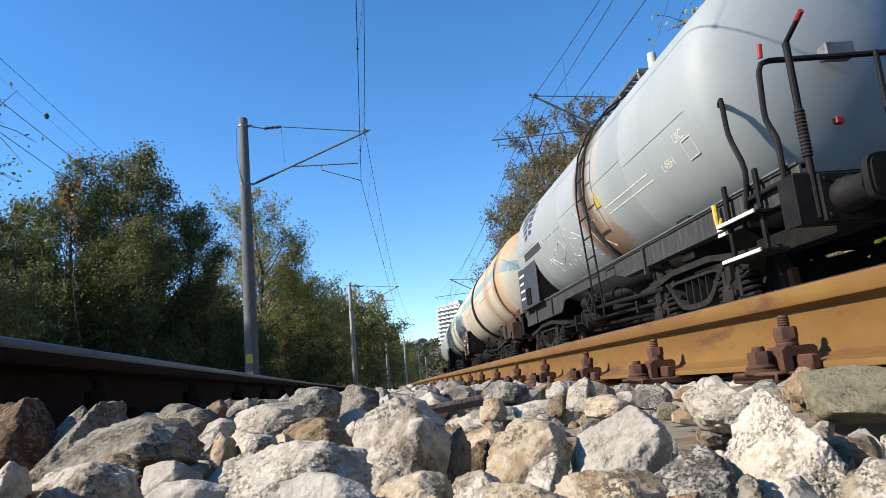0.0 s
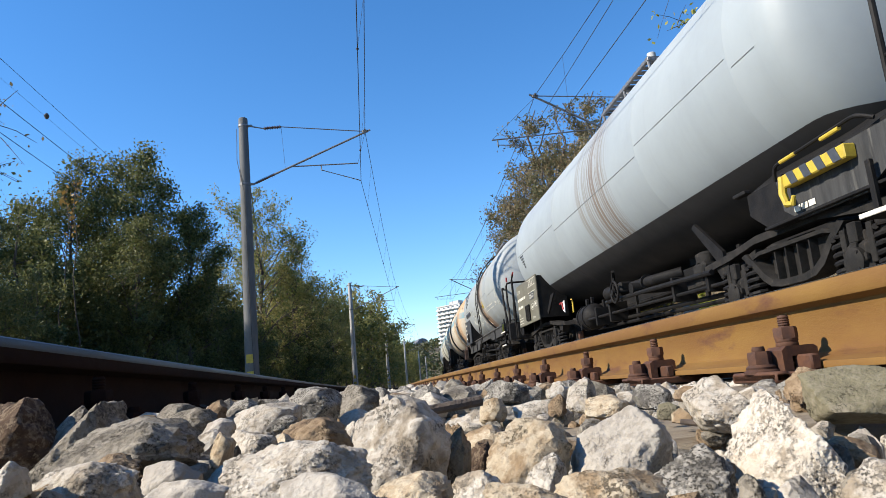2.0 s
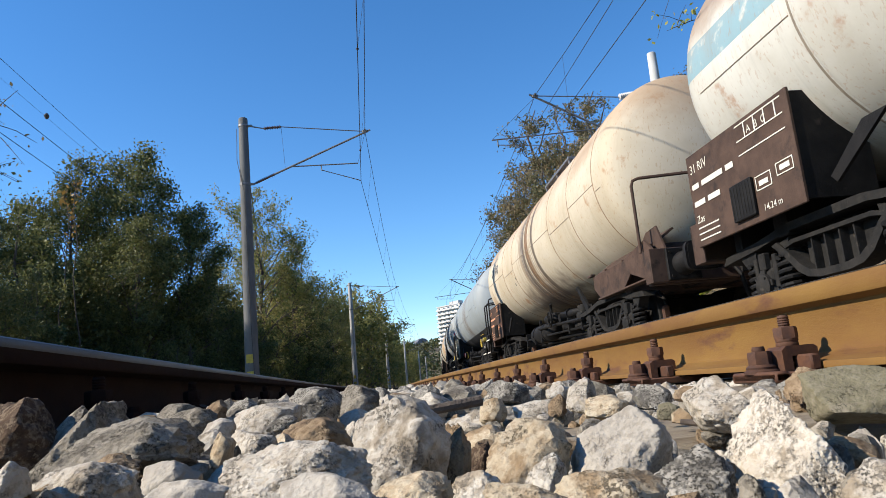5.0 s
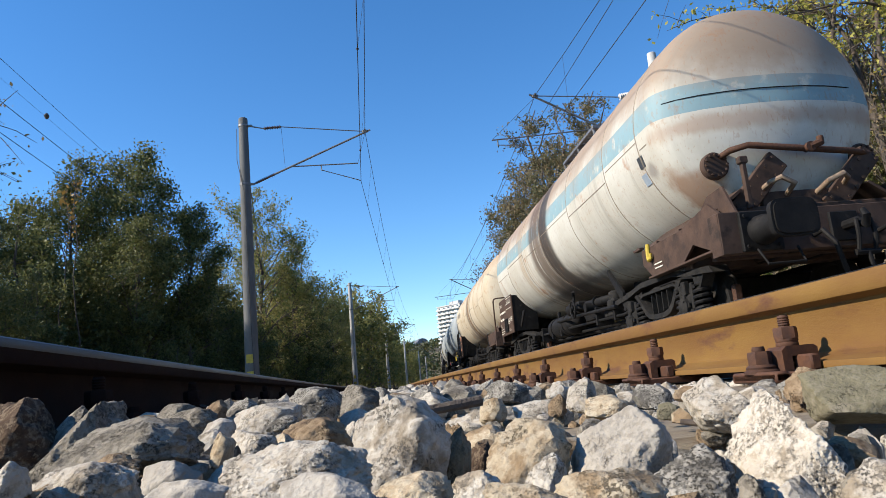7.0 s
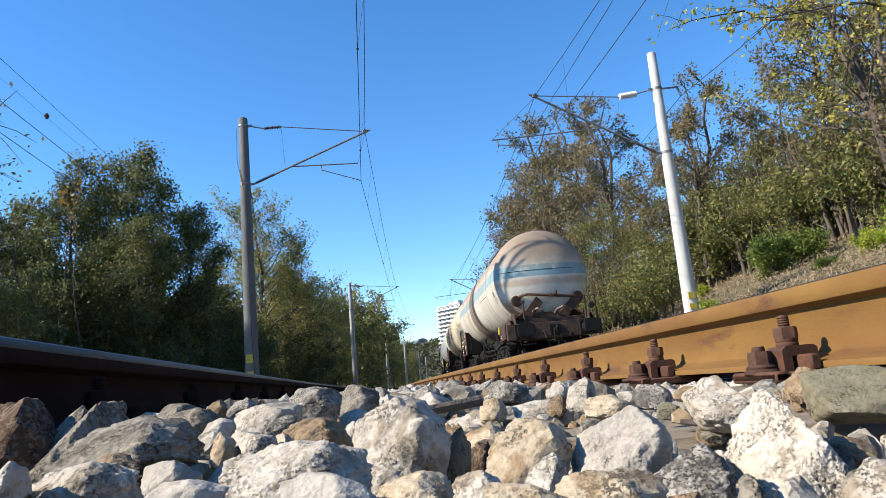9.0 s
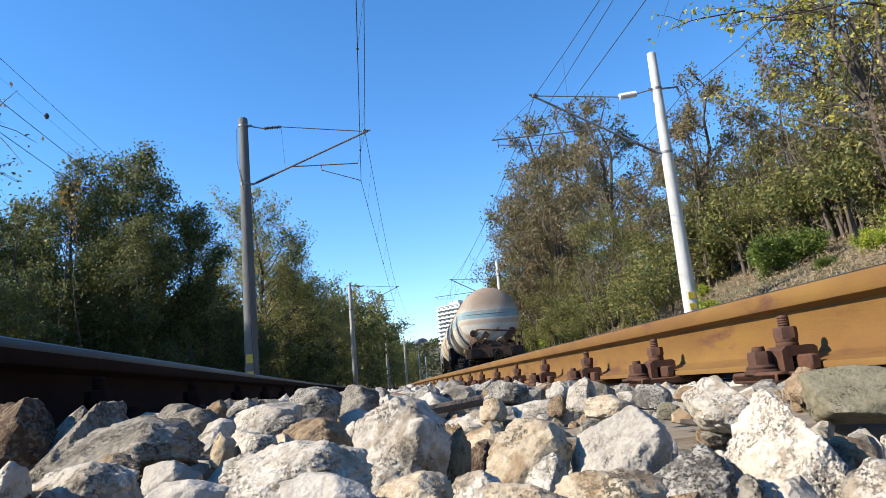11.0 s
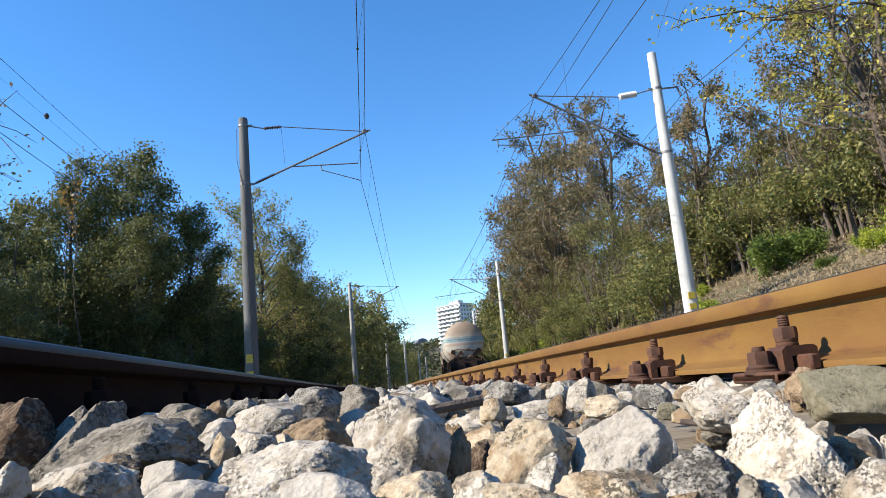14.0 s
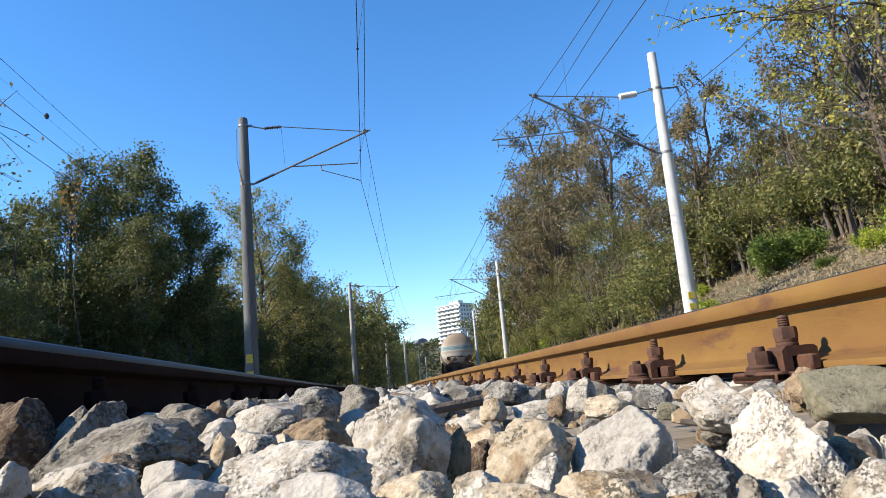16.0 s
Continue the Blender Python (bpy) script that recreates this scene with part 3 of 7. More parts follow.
def bogie(wg, pivot):
    """A cast two-axle bogie: fish-belly side frames, coil springs, axle boxes, brake blocks, wheelsets."""
    for sx in (-1, 1):
        X = sx * 1.0
        f = Form()
        top = [(-1.62, 0.78), (-1.55, 0.86), (-1.0, 0.90), (-0.45, 0.97), (0.45, 0.97), (1.0, 0.90), (1.55, 0.86), (1.62, 0.78), (1.4, 0.80), (1.0, 0.83), (0.5, 0.90), (-0.5, 0.90), (-1.0, 0.83), (-1.4, 0.80)]
        f.prism([(pivot + a, b) for a, b in top], X - 0.10, X + 0.10, 'x')
        belly = [(-0.78, 0.82), (-0.62, 0.70), (-0.46, 0.54), (-0.34, 0.475), (-0.18, 0.45), (0.18, 0.45), (0.34, 0.475), (0.46, 0.54), (0.62, 0.70), (0.78, 0.82), (0.70, 0.84), (0.56, 0.735), (0.42, 0.60), (0.31, 0.535), (0.16, 0.51), (-0.16, 0.51), (-0.31, 0.535), (-0.42, 0.60), (-0.56, 0.735), (-0.70, 0.84)]
        f.prism([(pivot + a, b) for a, b in belly], X - 0.085, X + 0.085, 'x')
        f.prism([(pivot + a, b) for a, b in ((-0.62, 0.79), (-0.50, 0.825), (0.50, 0.825), (0.62, 0.79), (0.60, 0.765), (0.48, 0.79), (-0.48, 0.79), (-0.60, 0.765))], X - 0.075, X + 0.075, 'x')
        f.box(X + sx * -0.03, pivot, 0.66, 0.012, 0.86, 0.28, 0.003)
        for a in (-0.26, -0.09, 0.09, 0.26):
            f.box(X + sx * 0.01, pivot + a, 0.655, 0.09, 0.016, 0.27, 0.003)
        for a in (-1, 1):
            f.prism([(pivot + a * 0.55, 0.86), (pivot + a * 0.62, 0.52), (pivot + a * 0.70, 0.50), (pivot + a * 0.74, 0.82)], X - 0.06, X + 0.06, 'x')
            f.prism([(pivot + a * 1.06, 0.84), (pivot + a * 1.10, 0.66), (pivot + a * 1.2, 0.64), (pivot + a * 1.36, 0.82)], X - 0.07, X + 0.07, 'x')
        fr = part("bogie_frame", f, BOGIE, wg)
        for a in (-0.9, 0.9):
            box = Form().box(X, pivot + a, 0.50, 0.24, 0.26, 0.26, 0.03).box(X, pivot + a, 0.38, 0.2, 0.62, 0.05, 0.01).box(X, pivot + a, 0.66, 0.16, 0.16, 0.10)
            box.lathe([(0.11, X + sx * 0.12), (0.11, X + sx * 0.16), (0.08, X + sx * 0.18), (0.02, X + sx * 0.185)], 18, 'x', Matrix.Translation((0, pivot + a, 0.48)))
            for k in range(4):
                t = math.pi / 4 + k * math.pi / 2
                box.lathe([(0.016, X + sx * 0.155), (0.014, X + sx * 0.18)], 6, 'x', Matrix.Translation((0, pivot + a + 0.09 * math.cos(t), 0.48 + 0.09 * math.sin(t))))
            box.box(X + sx * 0.13, pivot + a, 0.50, 0.03, 0.07, 0.25, 0.006).box(X + sx * 0.13, pivot + a, 0.50, 0.03, 0.25, 0.06, 0.006).box(X + sx * 0.10, pivot + a, 0.70, 0.07, 0.10, 0.16, 0.01)
            box.box(X + sx * 0.09, pivot + a + 0.15, 0.60, 0.03, 0.06, 0.30).box(X + sx * 0.09, pivot + a - 0.15, 0.60, 0.03, 0.06, 0.30)
            part("axle_box", box, BOGIE, fr)
            for e in (-0.24, 0.24):
                coil = Form().tube([(X + sx * 0.02 + 0.085 * math.cos(k * 0.7), pivot + a + e + 0.085 * math.sin(k * 0.7), 0.41 + 0.0072 * k) for k in range(41)], 0.023, 7)
                coil.lathe([(0.10, 0.70), (0.105, 0.715), (0.09, 0.73)], 14, m=Matrix.Translation((X, pivot + a + e, 0)))
                part("coil_spring", coil, BLACK_IRON, fr)
        for a in (-1.42, -0.38, 0.38, 1.42):
            part("brake_shoe", Form().box(sx * 0.76, pivot + a, 0.48, 0.10, 0.07, 0.34, 0.02), IRON, fr)
    part("bolster", Form().box(0, pivot, 0.74, 1.95, 0.42, 0.26, 0.03).lathe([(0.3, 0.86), (0.3, 0.98), (0.2, 1.0)], 20, m=Matrix.Translation((0, pivot, 0))), BOGIE, wg)
    for a in (-0.9, 0.9):
        ws = part("wheelset", WHEEL["axle"], BOGIE, wg)
        ws.location = (0, pivot + a, 0.46)
        for x in (-0.75, 0.75):
            o = part("wheel", WHEEL["disc"], BOGIE, ws)
            o.location, o.rotation_euler = (x, 0, 0), (0, 0, 0 if x < 0 else math.pi)
        TURNING.append(ws)


WHEEL = {
    "axle": Form().tube([(-1.0, 0, 0), (-0.85, 0, 0), (0.85, 0, 0), (1.0, 0, 0)], 0.08, 14).mesh("wheelset", BOGIE),
    "disc": Form().lathe([(0.1, -0.07), (0.15, -0.06), (0.37, -0.03), (0.40, -0.068), (0.455, -0.066), (0.462, 0.03), (0.492, 0.042), (0.485, 0.066), (0.40, 0.068), (0.37, 0.01), (0.15, 0.05), (0.1, 0.06)], 36, 'x').mesh("wheel", BOGIE),
}
TURNING = []


def ends(wg, paint, rear, front):
    """Headstocks, buffers, drawhooks and screw couplings."""
    for e, y in ((-1, rear), (1, front)):
        h = Form().box(0, y, 1.06, 2.56, 0.03, 0.42, 0.006).box(0, y - e * 0.07, 1.25, 2.5, 0.14, 0.03).box(0, y - e * 0.07, 0.87, 2.5, 0.14, 0.03)
        for x in (-1.27, 1.27):
            h.box(x, y - e * 0.1, 1.06, 0.02, 0.22, 0.42)
        part("headstock", h, paint, wg)
        for x in (-0.875, 0.875):
            b = Form().box(0, 0.03, 0, 0.42, 0.05, 0.40, 0.01).lathe([(0.15, 0.05), (0.145, 0.14), (0.125, 0.17), (0.12, 0.40), (0.10, 0.405), (0.10, 0.56)], 22, 'y')
            face = []
            for k in range(28):
                t = 2 * math.pi * k / 28
                c, s = math.cos(t), math.sin(t)
                face.append((0.225 * (abs(c) ** 0.45) * (1 if c > 0 else -1), 0.175 * (abs(s) ** 0.45) * (1 if s > 0 else -1)))
            b.prism(face, 0.56, 0.625, 'y').prism([(u * 0.9, w * 0.88) for u, w in face], 0.62, 0.645, 'y')
            for u in (-0.16, 0.16):
                for w in (-0.15, 0.15):
                    b.lathe([(0.02, 0.05), (0.018, 0.08)], 6, 'y', Matrix.Translation((u, 0, w)))
            o = part("buffer", b, BLACK_IRON, wg)
            o.location, o.rotation_euler = (x, y, 1.06), (0, 0, 0 if e > 0 else math.pi)
        hook = Form().box(0, y + e * 0.02, 1.05, 0.30, 0.05, 0.30, 0.01).tube([(0, y, 1.05), (0, y + e * 0.22, 1.05), (0, y + e * 0.33, 1.0), (0, y + e * 0.36, 1.08), (0, y + e * 0.32, 1.14)], [0.05, 0.05, 0.045, 0.04, 0.03], 10)
        part("drawhook", hook, BLACK_IRON, wg)
        link = Form()
        if e < 0 and wg is TRAIN_ENDS.get("last"):
            for x in (-0.07, 0.07):
                link.tube([(x, y - 0.30, 1.06), (x * 1.2, y - 0.32, 0.9), (x * 1.2, y - 0.28, 0.74)], 0.022, 8)
            link.tube([(-0.12, y - 0.28, 0.74), (0.12, y - 0.28, 0.74)], 0.03, 8).tube([(0, y - 0.29, 0.74), (0.02, y - 0.31, 0.52), (0.10, y - 0.3, 0.44), (0.18, y - 0.3, 0.52), (0.17, y - 0.3, 0.74)], 0.022, 8)
        else:
            link.tube([(-0.06, y + e * 0.3, 1.02), (-0.06, y + e * 0.7, 0.97), (0.06, y + e * 0.7, 0.97), (0.06, y + e * 0.3, 1.02)], 0.022, 8)
        part("screw_coupling", link, BLACK_IRON, wg)
        for x in (-0.32, 0.36):
            part("brake_hose", Form().tube([(x, y, 0.98), (x, y + e * 0.16, 1.0), (x + 0.03, y + e * 0.27, 0.85), (x + 0.08, y + e * 0.26, 0.62), (x + 0.16, y + e * 0.20, 0.50)], 0.026, 8), BLACK_IRON, wg)


def cradle(wg, paint, e, y_in, y_out):
    """The end frame that carries the tank: side plates with a raised seat, ribs and cross members."""
    for sx in (-1, 1) if e < 0 else ():
        X = sx * 1.15
        f = Form()
        mid = (y_in + y_out) / 2
        f.prism([(y_out, 0.90), (y_out, 1.22), (y_out - e * 0.35, 1.46), (mid + e * 0.1, 1.34), (y_in, 1.34), (y_in, 1.14), (y_in + e * 0.26, 0.97), (mid + e * 0.05, 0.97), (mid + e * 0.35, 1.12), (y_out - e * 0.2, 0.90)], X - 0.015, X + 0.015, 'x')
        f.prism([(X, 1.335), (X - sx * 0.06, 1.38), (X - sx * 0.42, 1.62), (X - sx * 0.44, 1.60), (X - sx * 0.06, 1.33)], min(y_in, y_out - e * 0.4), max(y_in, y_out - e * 0.4), 'y')
        f.prism([(y_out, 1.2), (y_out - e * 0.25, 1.62), (y_out - e * 0.6, 1.60), (y_out - e * 0.95, 1.40), (y_out - e * 0.5, 1.3)], X - sx * 0.14 - 0.012, X - sx * 0.14 + 0.012, 'x')
        f.box(X, mid, 0.955, 0.12, abs(y_out - y_in) * 0.8, 0.025)
        for k in range(3):
            f.box(X - sx * 0.10, y_in + (y_out - y_in) * (0.2 + 0.3 * k), 1.2, 0.18, 0.02, 0.36)
        f.box(X + sx * 0.02, y_in - e * 0.08, 1.37, 0.07, 0.22, 0.035)
        part("end_frame", f, paint, wg)
    # front members turn black, putting the shade behind the board into their colour
    iron = paint if e < 0 else BLACK_IRON
    part("saddle", Form().box(0, (y_in + y_out) / 2, 1.12, 2.2, 0.2, 0.5), iron, wg)
    part("cross_member", Form().box(0, y_out - e * 0.5, 1.15, 2.2, 0.12, 0.55), iron, wg)
    part("stub_sill", Form().box(0, (y_in + y_out) / 2, 1.0, 0.7, abs(y_out - y_in), 0.2), iron, wg)
    if e > 0:
        return
    if wg is not TRAIN_ENDS.get("last"):
        return
    hk = Form().tube([(-1.18, y_in + e * 0.26, 1.38), (-1.19, y_in + e * 0.26, 1.24), (-1.2, y_in + e * 0.30, 1.17), (-1.2, y_in + e * 0.36, 1.19), (-1.2, y_in + e * 0.37, 1.25)], [0.028, 0.030, 0.030, 0.024, 0.014], 8)
    part("lashing_hook", hk, YELLOW, wg, "yellow lashing hook")


def brake_gear(wg, tank_y, wheel_y, r=0.21, long=1.5):
    """Air reservoir, outlet valve with handwheel, rods and pipes slung under the middle."""
    res = Form().lathe([(0.02, -long / 2 - 0.14), (r * 0.6, -long / 2 - 0.10), (r * 0.95, -long / 2), (r, -long / 2 + 0.03), (r, long / 2 - 0.03), (r * 0.95, long / 2), (r * 0.6, long / 2 + 0.10), (0.02, long / 2 + 0.14)], 26, 'y', Matrix.Translation((-0.9, tank_y, 0.80)))
    for o in (-0.3, 0.3):
        res.lathe([(r + 0.012, o * long - 0.03), (r + 0.012, o * long + 0.03)], 26, 'y', Matrix.Translation((-0.9, tank_y, 0.80)))
        res.box(-0.9, tank_y + o * long, 1.06, 0.06, 0.06, 0.16)
    part("air_reservoir", res, BLACK_IRON, wg)
    w = Form().tube([(-1.25, wheel_y + 0.15 * math.cos(k * math.pi / 12), 0.95 + 0.15 * math.sin(k * math.pi / 12)) for k in range(25)], 0.017, 8, False)
    for k in range(5):
        t = k * 2 * math.pi / 5
        w.tube([(-1.25, wheel_y, 0.95), (-1.25, wheel_y + 0.15 * math.cos(t), 0.95 + 0.15 * math.sin(t))], 0.011, 6)
    w.lathe([(0.045, -1.29), (0.045, -1.2), (0.025, -1.19), (0.025, -0.8)], 12, 'x', Matrix.Translation((0, wheel_y, 0.95)))
    part("handwheel", w, BLACK_IRON, wg, "spoked iron handwheel")
    valve = Form().lathe([(0.09, 0.0), (0.11, 0.05), (0.085, 0.12), (0.085, 0.3), (0.11, 0.34), (0.11, 0.40), (0.05, 0.42)], 16, 'y', Matrix.Translation((-1.1, wheel_y + 0.25, 1.0)))
    valve.tube([(-1.1, wheel_y + 0.4, 1.05), (-1.1, wheel_y + 0.4, 1.22), (-1.12, wheel_y + 0.33, 1.30)], 0.03, 8).box(-1.05, wheel_y + 0.1, 1.0, 0.2, 0.18, 0.2, 0.03)
    valve.tube([(-1.0, wheel_y - 0.1, 1.0), (-0.9, wheel_y - 0.7, 1.0), (-0.6, wheel_y - 0.9, 1.05)], 0.075, 12).lathe([(0.11, 0), (0.11, 0.04)], 14, 'y', Matrix.Translation((-0.93, wheel_y - 0.5, 1.0)))
    part("outlet_valve", valve, BLACK_IRON, wg)
    rods = Form()
    for x, z, a, b, r2 in ((-1.05, 0.70, -2.9, 2.8, 0.022), (-0.8, 0.62, -2.7, 3.0, 0.03), (-0.55, 0.58, -3.2, 3.2, 0.028), (-1.12, 0.84, -2.6, 0.9, 0.03), (0.7, 0.62, -3.0, 3.0, 0.03), (-0.3, 0.92, -4, 4, 0.03)):
        rods.tube([(x, a, z - 0.06), (x, (a + b) / 2, z), (x, b, z + 0.05)], r2, 8)
    for yy in (-2.4, -1.5, 0.9, 1.6, 2.5):
        rods.box(-0.95, yy, 0.74, 0.30, 0.05, 0.30).box(-0.6, yy + 0.1, 0.86, 0.05, 0.06, 0.5)
    part("brake_rigging", rods, BLACK_IRON, wg)
    part("triple_valve", Form().box(-0.95, -2.2, 0.80, 0.26, 0.28, 0.3, 0.04).lathe([(0.12, 0), (0.12, 0.1), (0.06, 0.13)], 14, 'z', Matrix.Translation((-0.95, -2.2, 0.94))).box(-1.0, -1.98, 0.76, 0.12, 0.3, 0.16), BOGIE, wg)
    part("bottom_outlet", Form().lathe([(0.22, 1.35), (0.22, 1.2), (0.14, 1.15), (0.14, 0.95), (0.19, 0.94), (0.19, 0.88)], 18, m=Matrix.Translation((0, wheel_y - 0.4, 0))).tube([(-0.1, wheel_y - 0.4, 0.95), (-1.15, wheel_y - 0.4, 0.93)], 0.085, 12), BLACK_IRON, wg)
    for yy in (-2.15,):
        for x in (-1.0, 1.0):
            part("pipe_bracket", Form().prism([(yy, 1.40), (yy - 0.55, 0.98), (yy - 0.55, 0.90), (yy - 0.40, 0.90), (yy + 0.06, 1.36)], x - 0.02, x + 0.02, 'x'), BLACK_IRON, wg)
    part("centre_sill", Form().box(-0.28, 0.1, 1.02, 0.09, 12.4, 0.26).box(0.28, 0.1, 1.02, 0.09, 12.4, 0.26).box(0, 0.1, 1.14, 0.6, 12.4, 0.03), BLACK_IRON, wg)


TREAD = Form().box(0, 0, 0, 0.92, 0.10, 0.02).mesh("tread", STEEL)


def walkway(wg, mid, paint, half=1.1):
    """The platform with manhole on top of the tank."""
    f = Form()
    for x in (-0.45, 0.45):
        f.box(x, mid, ZC + R + 0.26, 0.05, 2 * half, 0.06)
    for yy in (-half + 0.05, 0, half - 0.05):
        f.box(0, mid + yy, ZC + R + 0.26, 0.9, 0.05, 0.05)
        for x in (-0.45, 0.45):
            f.tube([(x * 0.9, mid + yy, ZC + math.sqrt(R * R - x * x * 0.81) - 0.02), (x, mid + yy, ZC + R + 0.26)], 0.025, 8)
    ww = part("walkway", f, STEEL, wg)
    for k in range(int(half * 12)):
        part("tread", TREAD, STEEL, ww).location = (0, mid - half + 0.09 + k / 6, ZC + R + 0.30)
    part("manhole", Form().lathe([(0.30, ZC + R - 0.05), (0.30, ZC + R + 0.18), (0.34, ZC + R + 0.19), (0.34, ZC + R + 0.23), (0.1, ZC + R + 0.25)], 24, m=Matrix.Translation((0, mid - half - 0.4, 0))), paint, wg)


DOME = [(0.02, -0.50), (0.30, -0.485), (0.60, -0.44), (0.90, -0.36), (1.12, -0.26), (1.24, -0.17), (1.31, -0.09), (1.35, 0.0), (R - 0.004, 0.10)]


def tank_body(wg, paint, lo, hi, rings, seams=None, ridge=0.006, welds=None):
    dome = DOME
    body = [(r, lo + d) for r, d in dome] + [(R, lo + 0.2)]
    for y in sorted(rings):
        body += [(R, y - 0.03), (R + ridge, y - 0.022), (R + ridge, y + 0.022), (R, y + 0.03)]
    body += [(R, hi - 0.2)] + [(r, hi - d) for r, d in dome[::-1]]
    part("tank", Form().lathe(body, 96, 'y', Matrix.Translation((0, 0, ZC))), paint, wg)
    for y in rings if welds else ():
        part("ring_seam", Form().lathe([(R + ridge - 0.001, y - 0.014), (R + ridge + 0.003, y - 0.009), (R + ridge + 0.003, y + 0.009), (R + ridge - 0.001, y + 0.014)], 96, 'y', Matrix.Translation((0, 0, ZC))), welds, wg)
    if rings:
        cuts = [lo + 0.15, *sorted(rings), hi - 0.15]
        s = Form()
        for i, (a, b) in enumerate(zip(cuts, cuts[1:])):
            for t in ((-4, 58) if i % 2 else (-9, 55)):
                m = Matrix.Translation(on_side((a + b) / 2, t, 0.001)) @ pose(0, 0, 0, 0, t, 0)
                s.box(0, 0, 0, 0.008, b - a - 0.08, 0.010, 0.002, m)
        part("cladding_seam", s, seams or SEAM, wg)


def hoop(points, r=0.022):
    """A bent handrail with softened corners."""
    pts = [Vector(p) for p in points]
    out = [pts[0]]
    for a, b, c in zip(pts, pts[1:], pts[2:]):
        d1, d2 = (a - b), (c - b)
        k = min(0.10, d1.length * 0.4, d2.length * 0.4)
        p, q = b + d1.normalized() * k, b + d2.normalized() * k
        out += [p, (p + b * 2 + q) / 4, q]
    return Form().tube(out + [pts[-1]], r, 8)


def board(wg, paint, y0, y1, z0, z1, ink=None, words=True):
    """The data board beside the leading bogie, with stencils and a label holder."""
    X = -1.30
    b = Form().box(X, (y0 + y1) / 2, (z0 + z1) / 2, 0.03, y1 - y0, z1 - z0, 0.006)
    b.box(X + 0.12, y1 - 0.3, z0 + 0.25, 0.22, 0.05, 0.06).box(X + 0.12, y0 + 0.3, z0 + 0.25, 0.22, 0.05, 0.06)
    bd = part("data_board", b, paint, wg)
    part("board_return", Form().box(X + 0.32, y0 + 0.02, (z0 + z1) / 2, 0.62, 0.02, z1 - z0 - 0.06), BLACK_IRON, wg)
    part("board_stay", Form().prism([(y0 - 0.80, 1.46), (y0 - 0.55, 1.46), (y0 - 0.12, 1.16), (y0 - 0.18, 1.10)], X + 0.14, X + 0.17, 'x'), BLACK_IRON, wg)
    X -= 0.016
    hold = Form().box(X - 0.02, y0 + (y1 - y0) * 0.46, z0 + 0.24, 0.035, 0.36, 0.34, 0.008)
    holder = part("label_holder", hold, BLACK_IRON, wg)
    for k in range(7):
        part("rib", Form().box(X - 0.039, y0 + (y1 - y0) * 0.46 - 0.15 + k * 0.05, z0 + 0.24, 0.008, 0.010, 0.30, 0.002), BLACK_IRON, holder)
    if words:
        lettering("31 RIV", 0.13, ink, bd, y1 - 0.06, z1 - 0.20, X)
        for du, ln in ((0, 0.14), (0.2, 0.42), (0.68, 0.14)):
            bars(bd, ink, y1 - 0.06 - du, z1 - 0.37, X, ln, 0.055)
        for du, ln in ((0, 0.22), (0.28, 0.24)):
            bars(bd, ink, y1 - 0.06 - du, z1 - 0.55, X, ln, 0.055)
        lettering("Zas", 0.11, ink, bd, y1 - 0.06, z1 - 0.72, X)
        for k in range(3):
            bars(bd, ink, y1 - 0.06, z0 + 0.06 + 0.06 * k, X, 0.42, 0.014)
        lettering("14.24 m", 0.085, ink, bd, y0 + 0.56, z0 + 0.07, X)
        for u in (0.18, 0.34, 0.50, 0.66):
            bars(bd, ink, y0 + u, z1 - 0.18, X, 0.015, 0.13)
        for zz in (0.19, 0.05, 0.32):
            bars(bd, ink, y0 + 0.80, z1 - zz, X, 0.72, 0.012)
        lettering("A  B  C", 0.10, ink, bd, y0 + 0.62, z1 - 0.16, X)
        for u, zz, hh in ((0.62, 0.26, 0.12), (0.30, 0.30, 0.10)):
            for dz in (0, hh):
                bars(bd, ink, y0 + u, z0 + zz + dz, X, 0.24, 0.010)
            for du in (0, 0.23):
                bars(bd, ink, y0 + u - du, z0 + zz, X, 0.010, hh)
            bars(bd, ink, y0 + u - 0.05, z0 + zz + 0.035, X, 0.14, 0.045)
    return bd


def steps(wg, y, z, w=0.75, out=-1.33):
    """A white-edged footstep board with hangers."""
    s = Form().box(out + 0.13, y, z, 0.26, w, 0.03).box(out + 0.1, y - w * 0.4, z + 0.2, 0.04, 0.05, 0.4).box(out + 0.1, y + w * 0.4, z + 0.2, 0.04, 0.05, 0.4)
    st = part("footstep", s, BLACK_IRON, wg)
    part("step_edge", Form().box(out - 0.004, y, z + 0.006, 0.016, w * 0.96, 0.034, 0.003), INK, st, "white-painted step edge")


def ladder(wg, y, half, pts, r=0.02, gap=0.30, name="ladder"):
    """Two bent stiles with rungs; pts: (x, z) down its line, half its width along the wagon."""
    f = Form()
    for e in (-half, half):
        f.tube([(x, y + e, z) for x, z in pts], r, 8)
    run = 0.0
    for (x0, z0), (x1, z1) in zip(pts, pts[1:]):
        d = math.hypot(x1 - x0, z1 - z0)
        t = gap - run
        while t < d:
            q = t / d
            f.tube([(x0 + (x1 - x0) * q, y - half, z0 + (z1 - z0) * q), (x0 + (x1 - x0) * q, y + half, z0 + (z1 - z0) * q)], 0.012, 6)
            t += gap
        run = d - (t - gap)
    part(name, f, BLACK_IRON, wg)


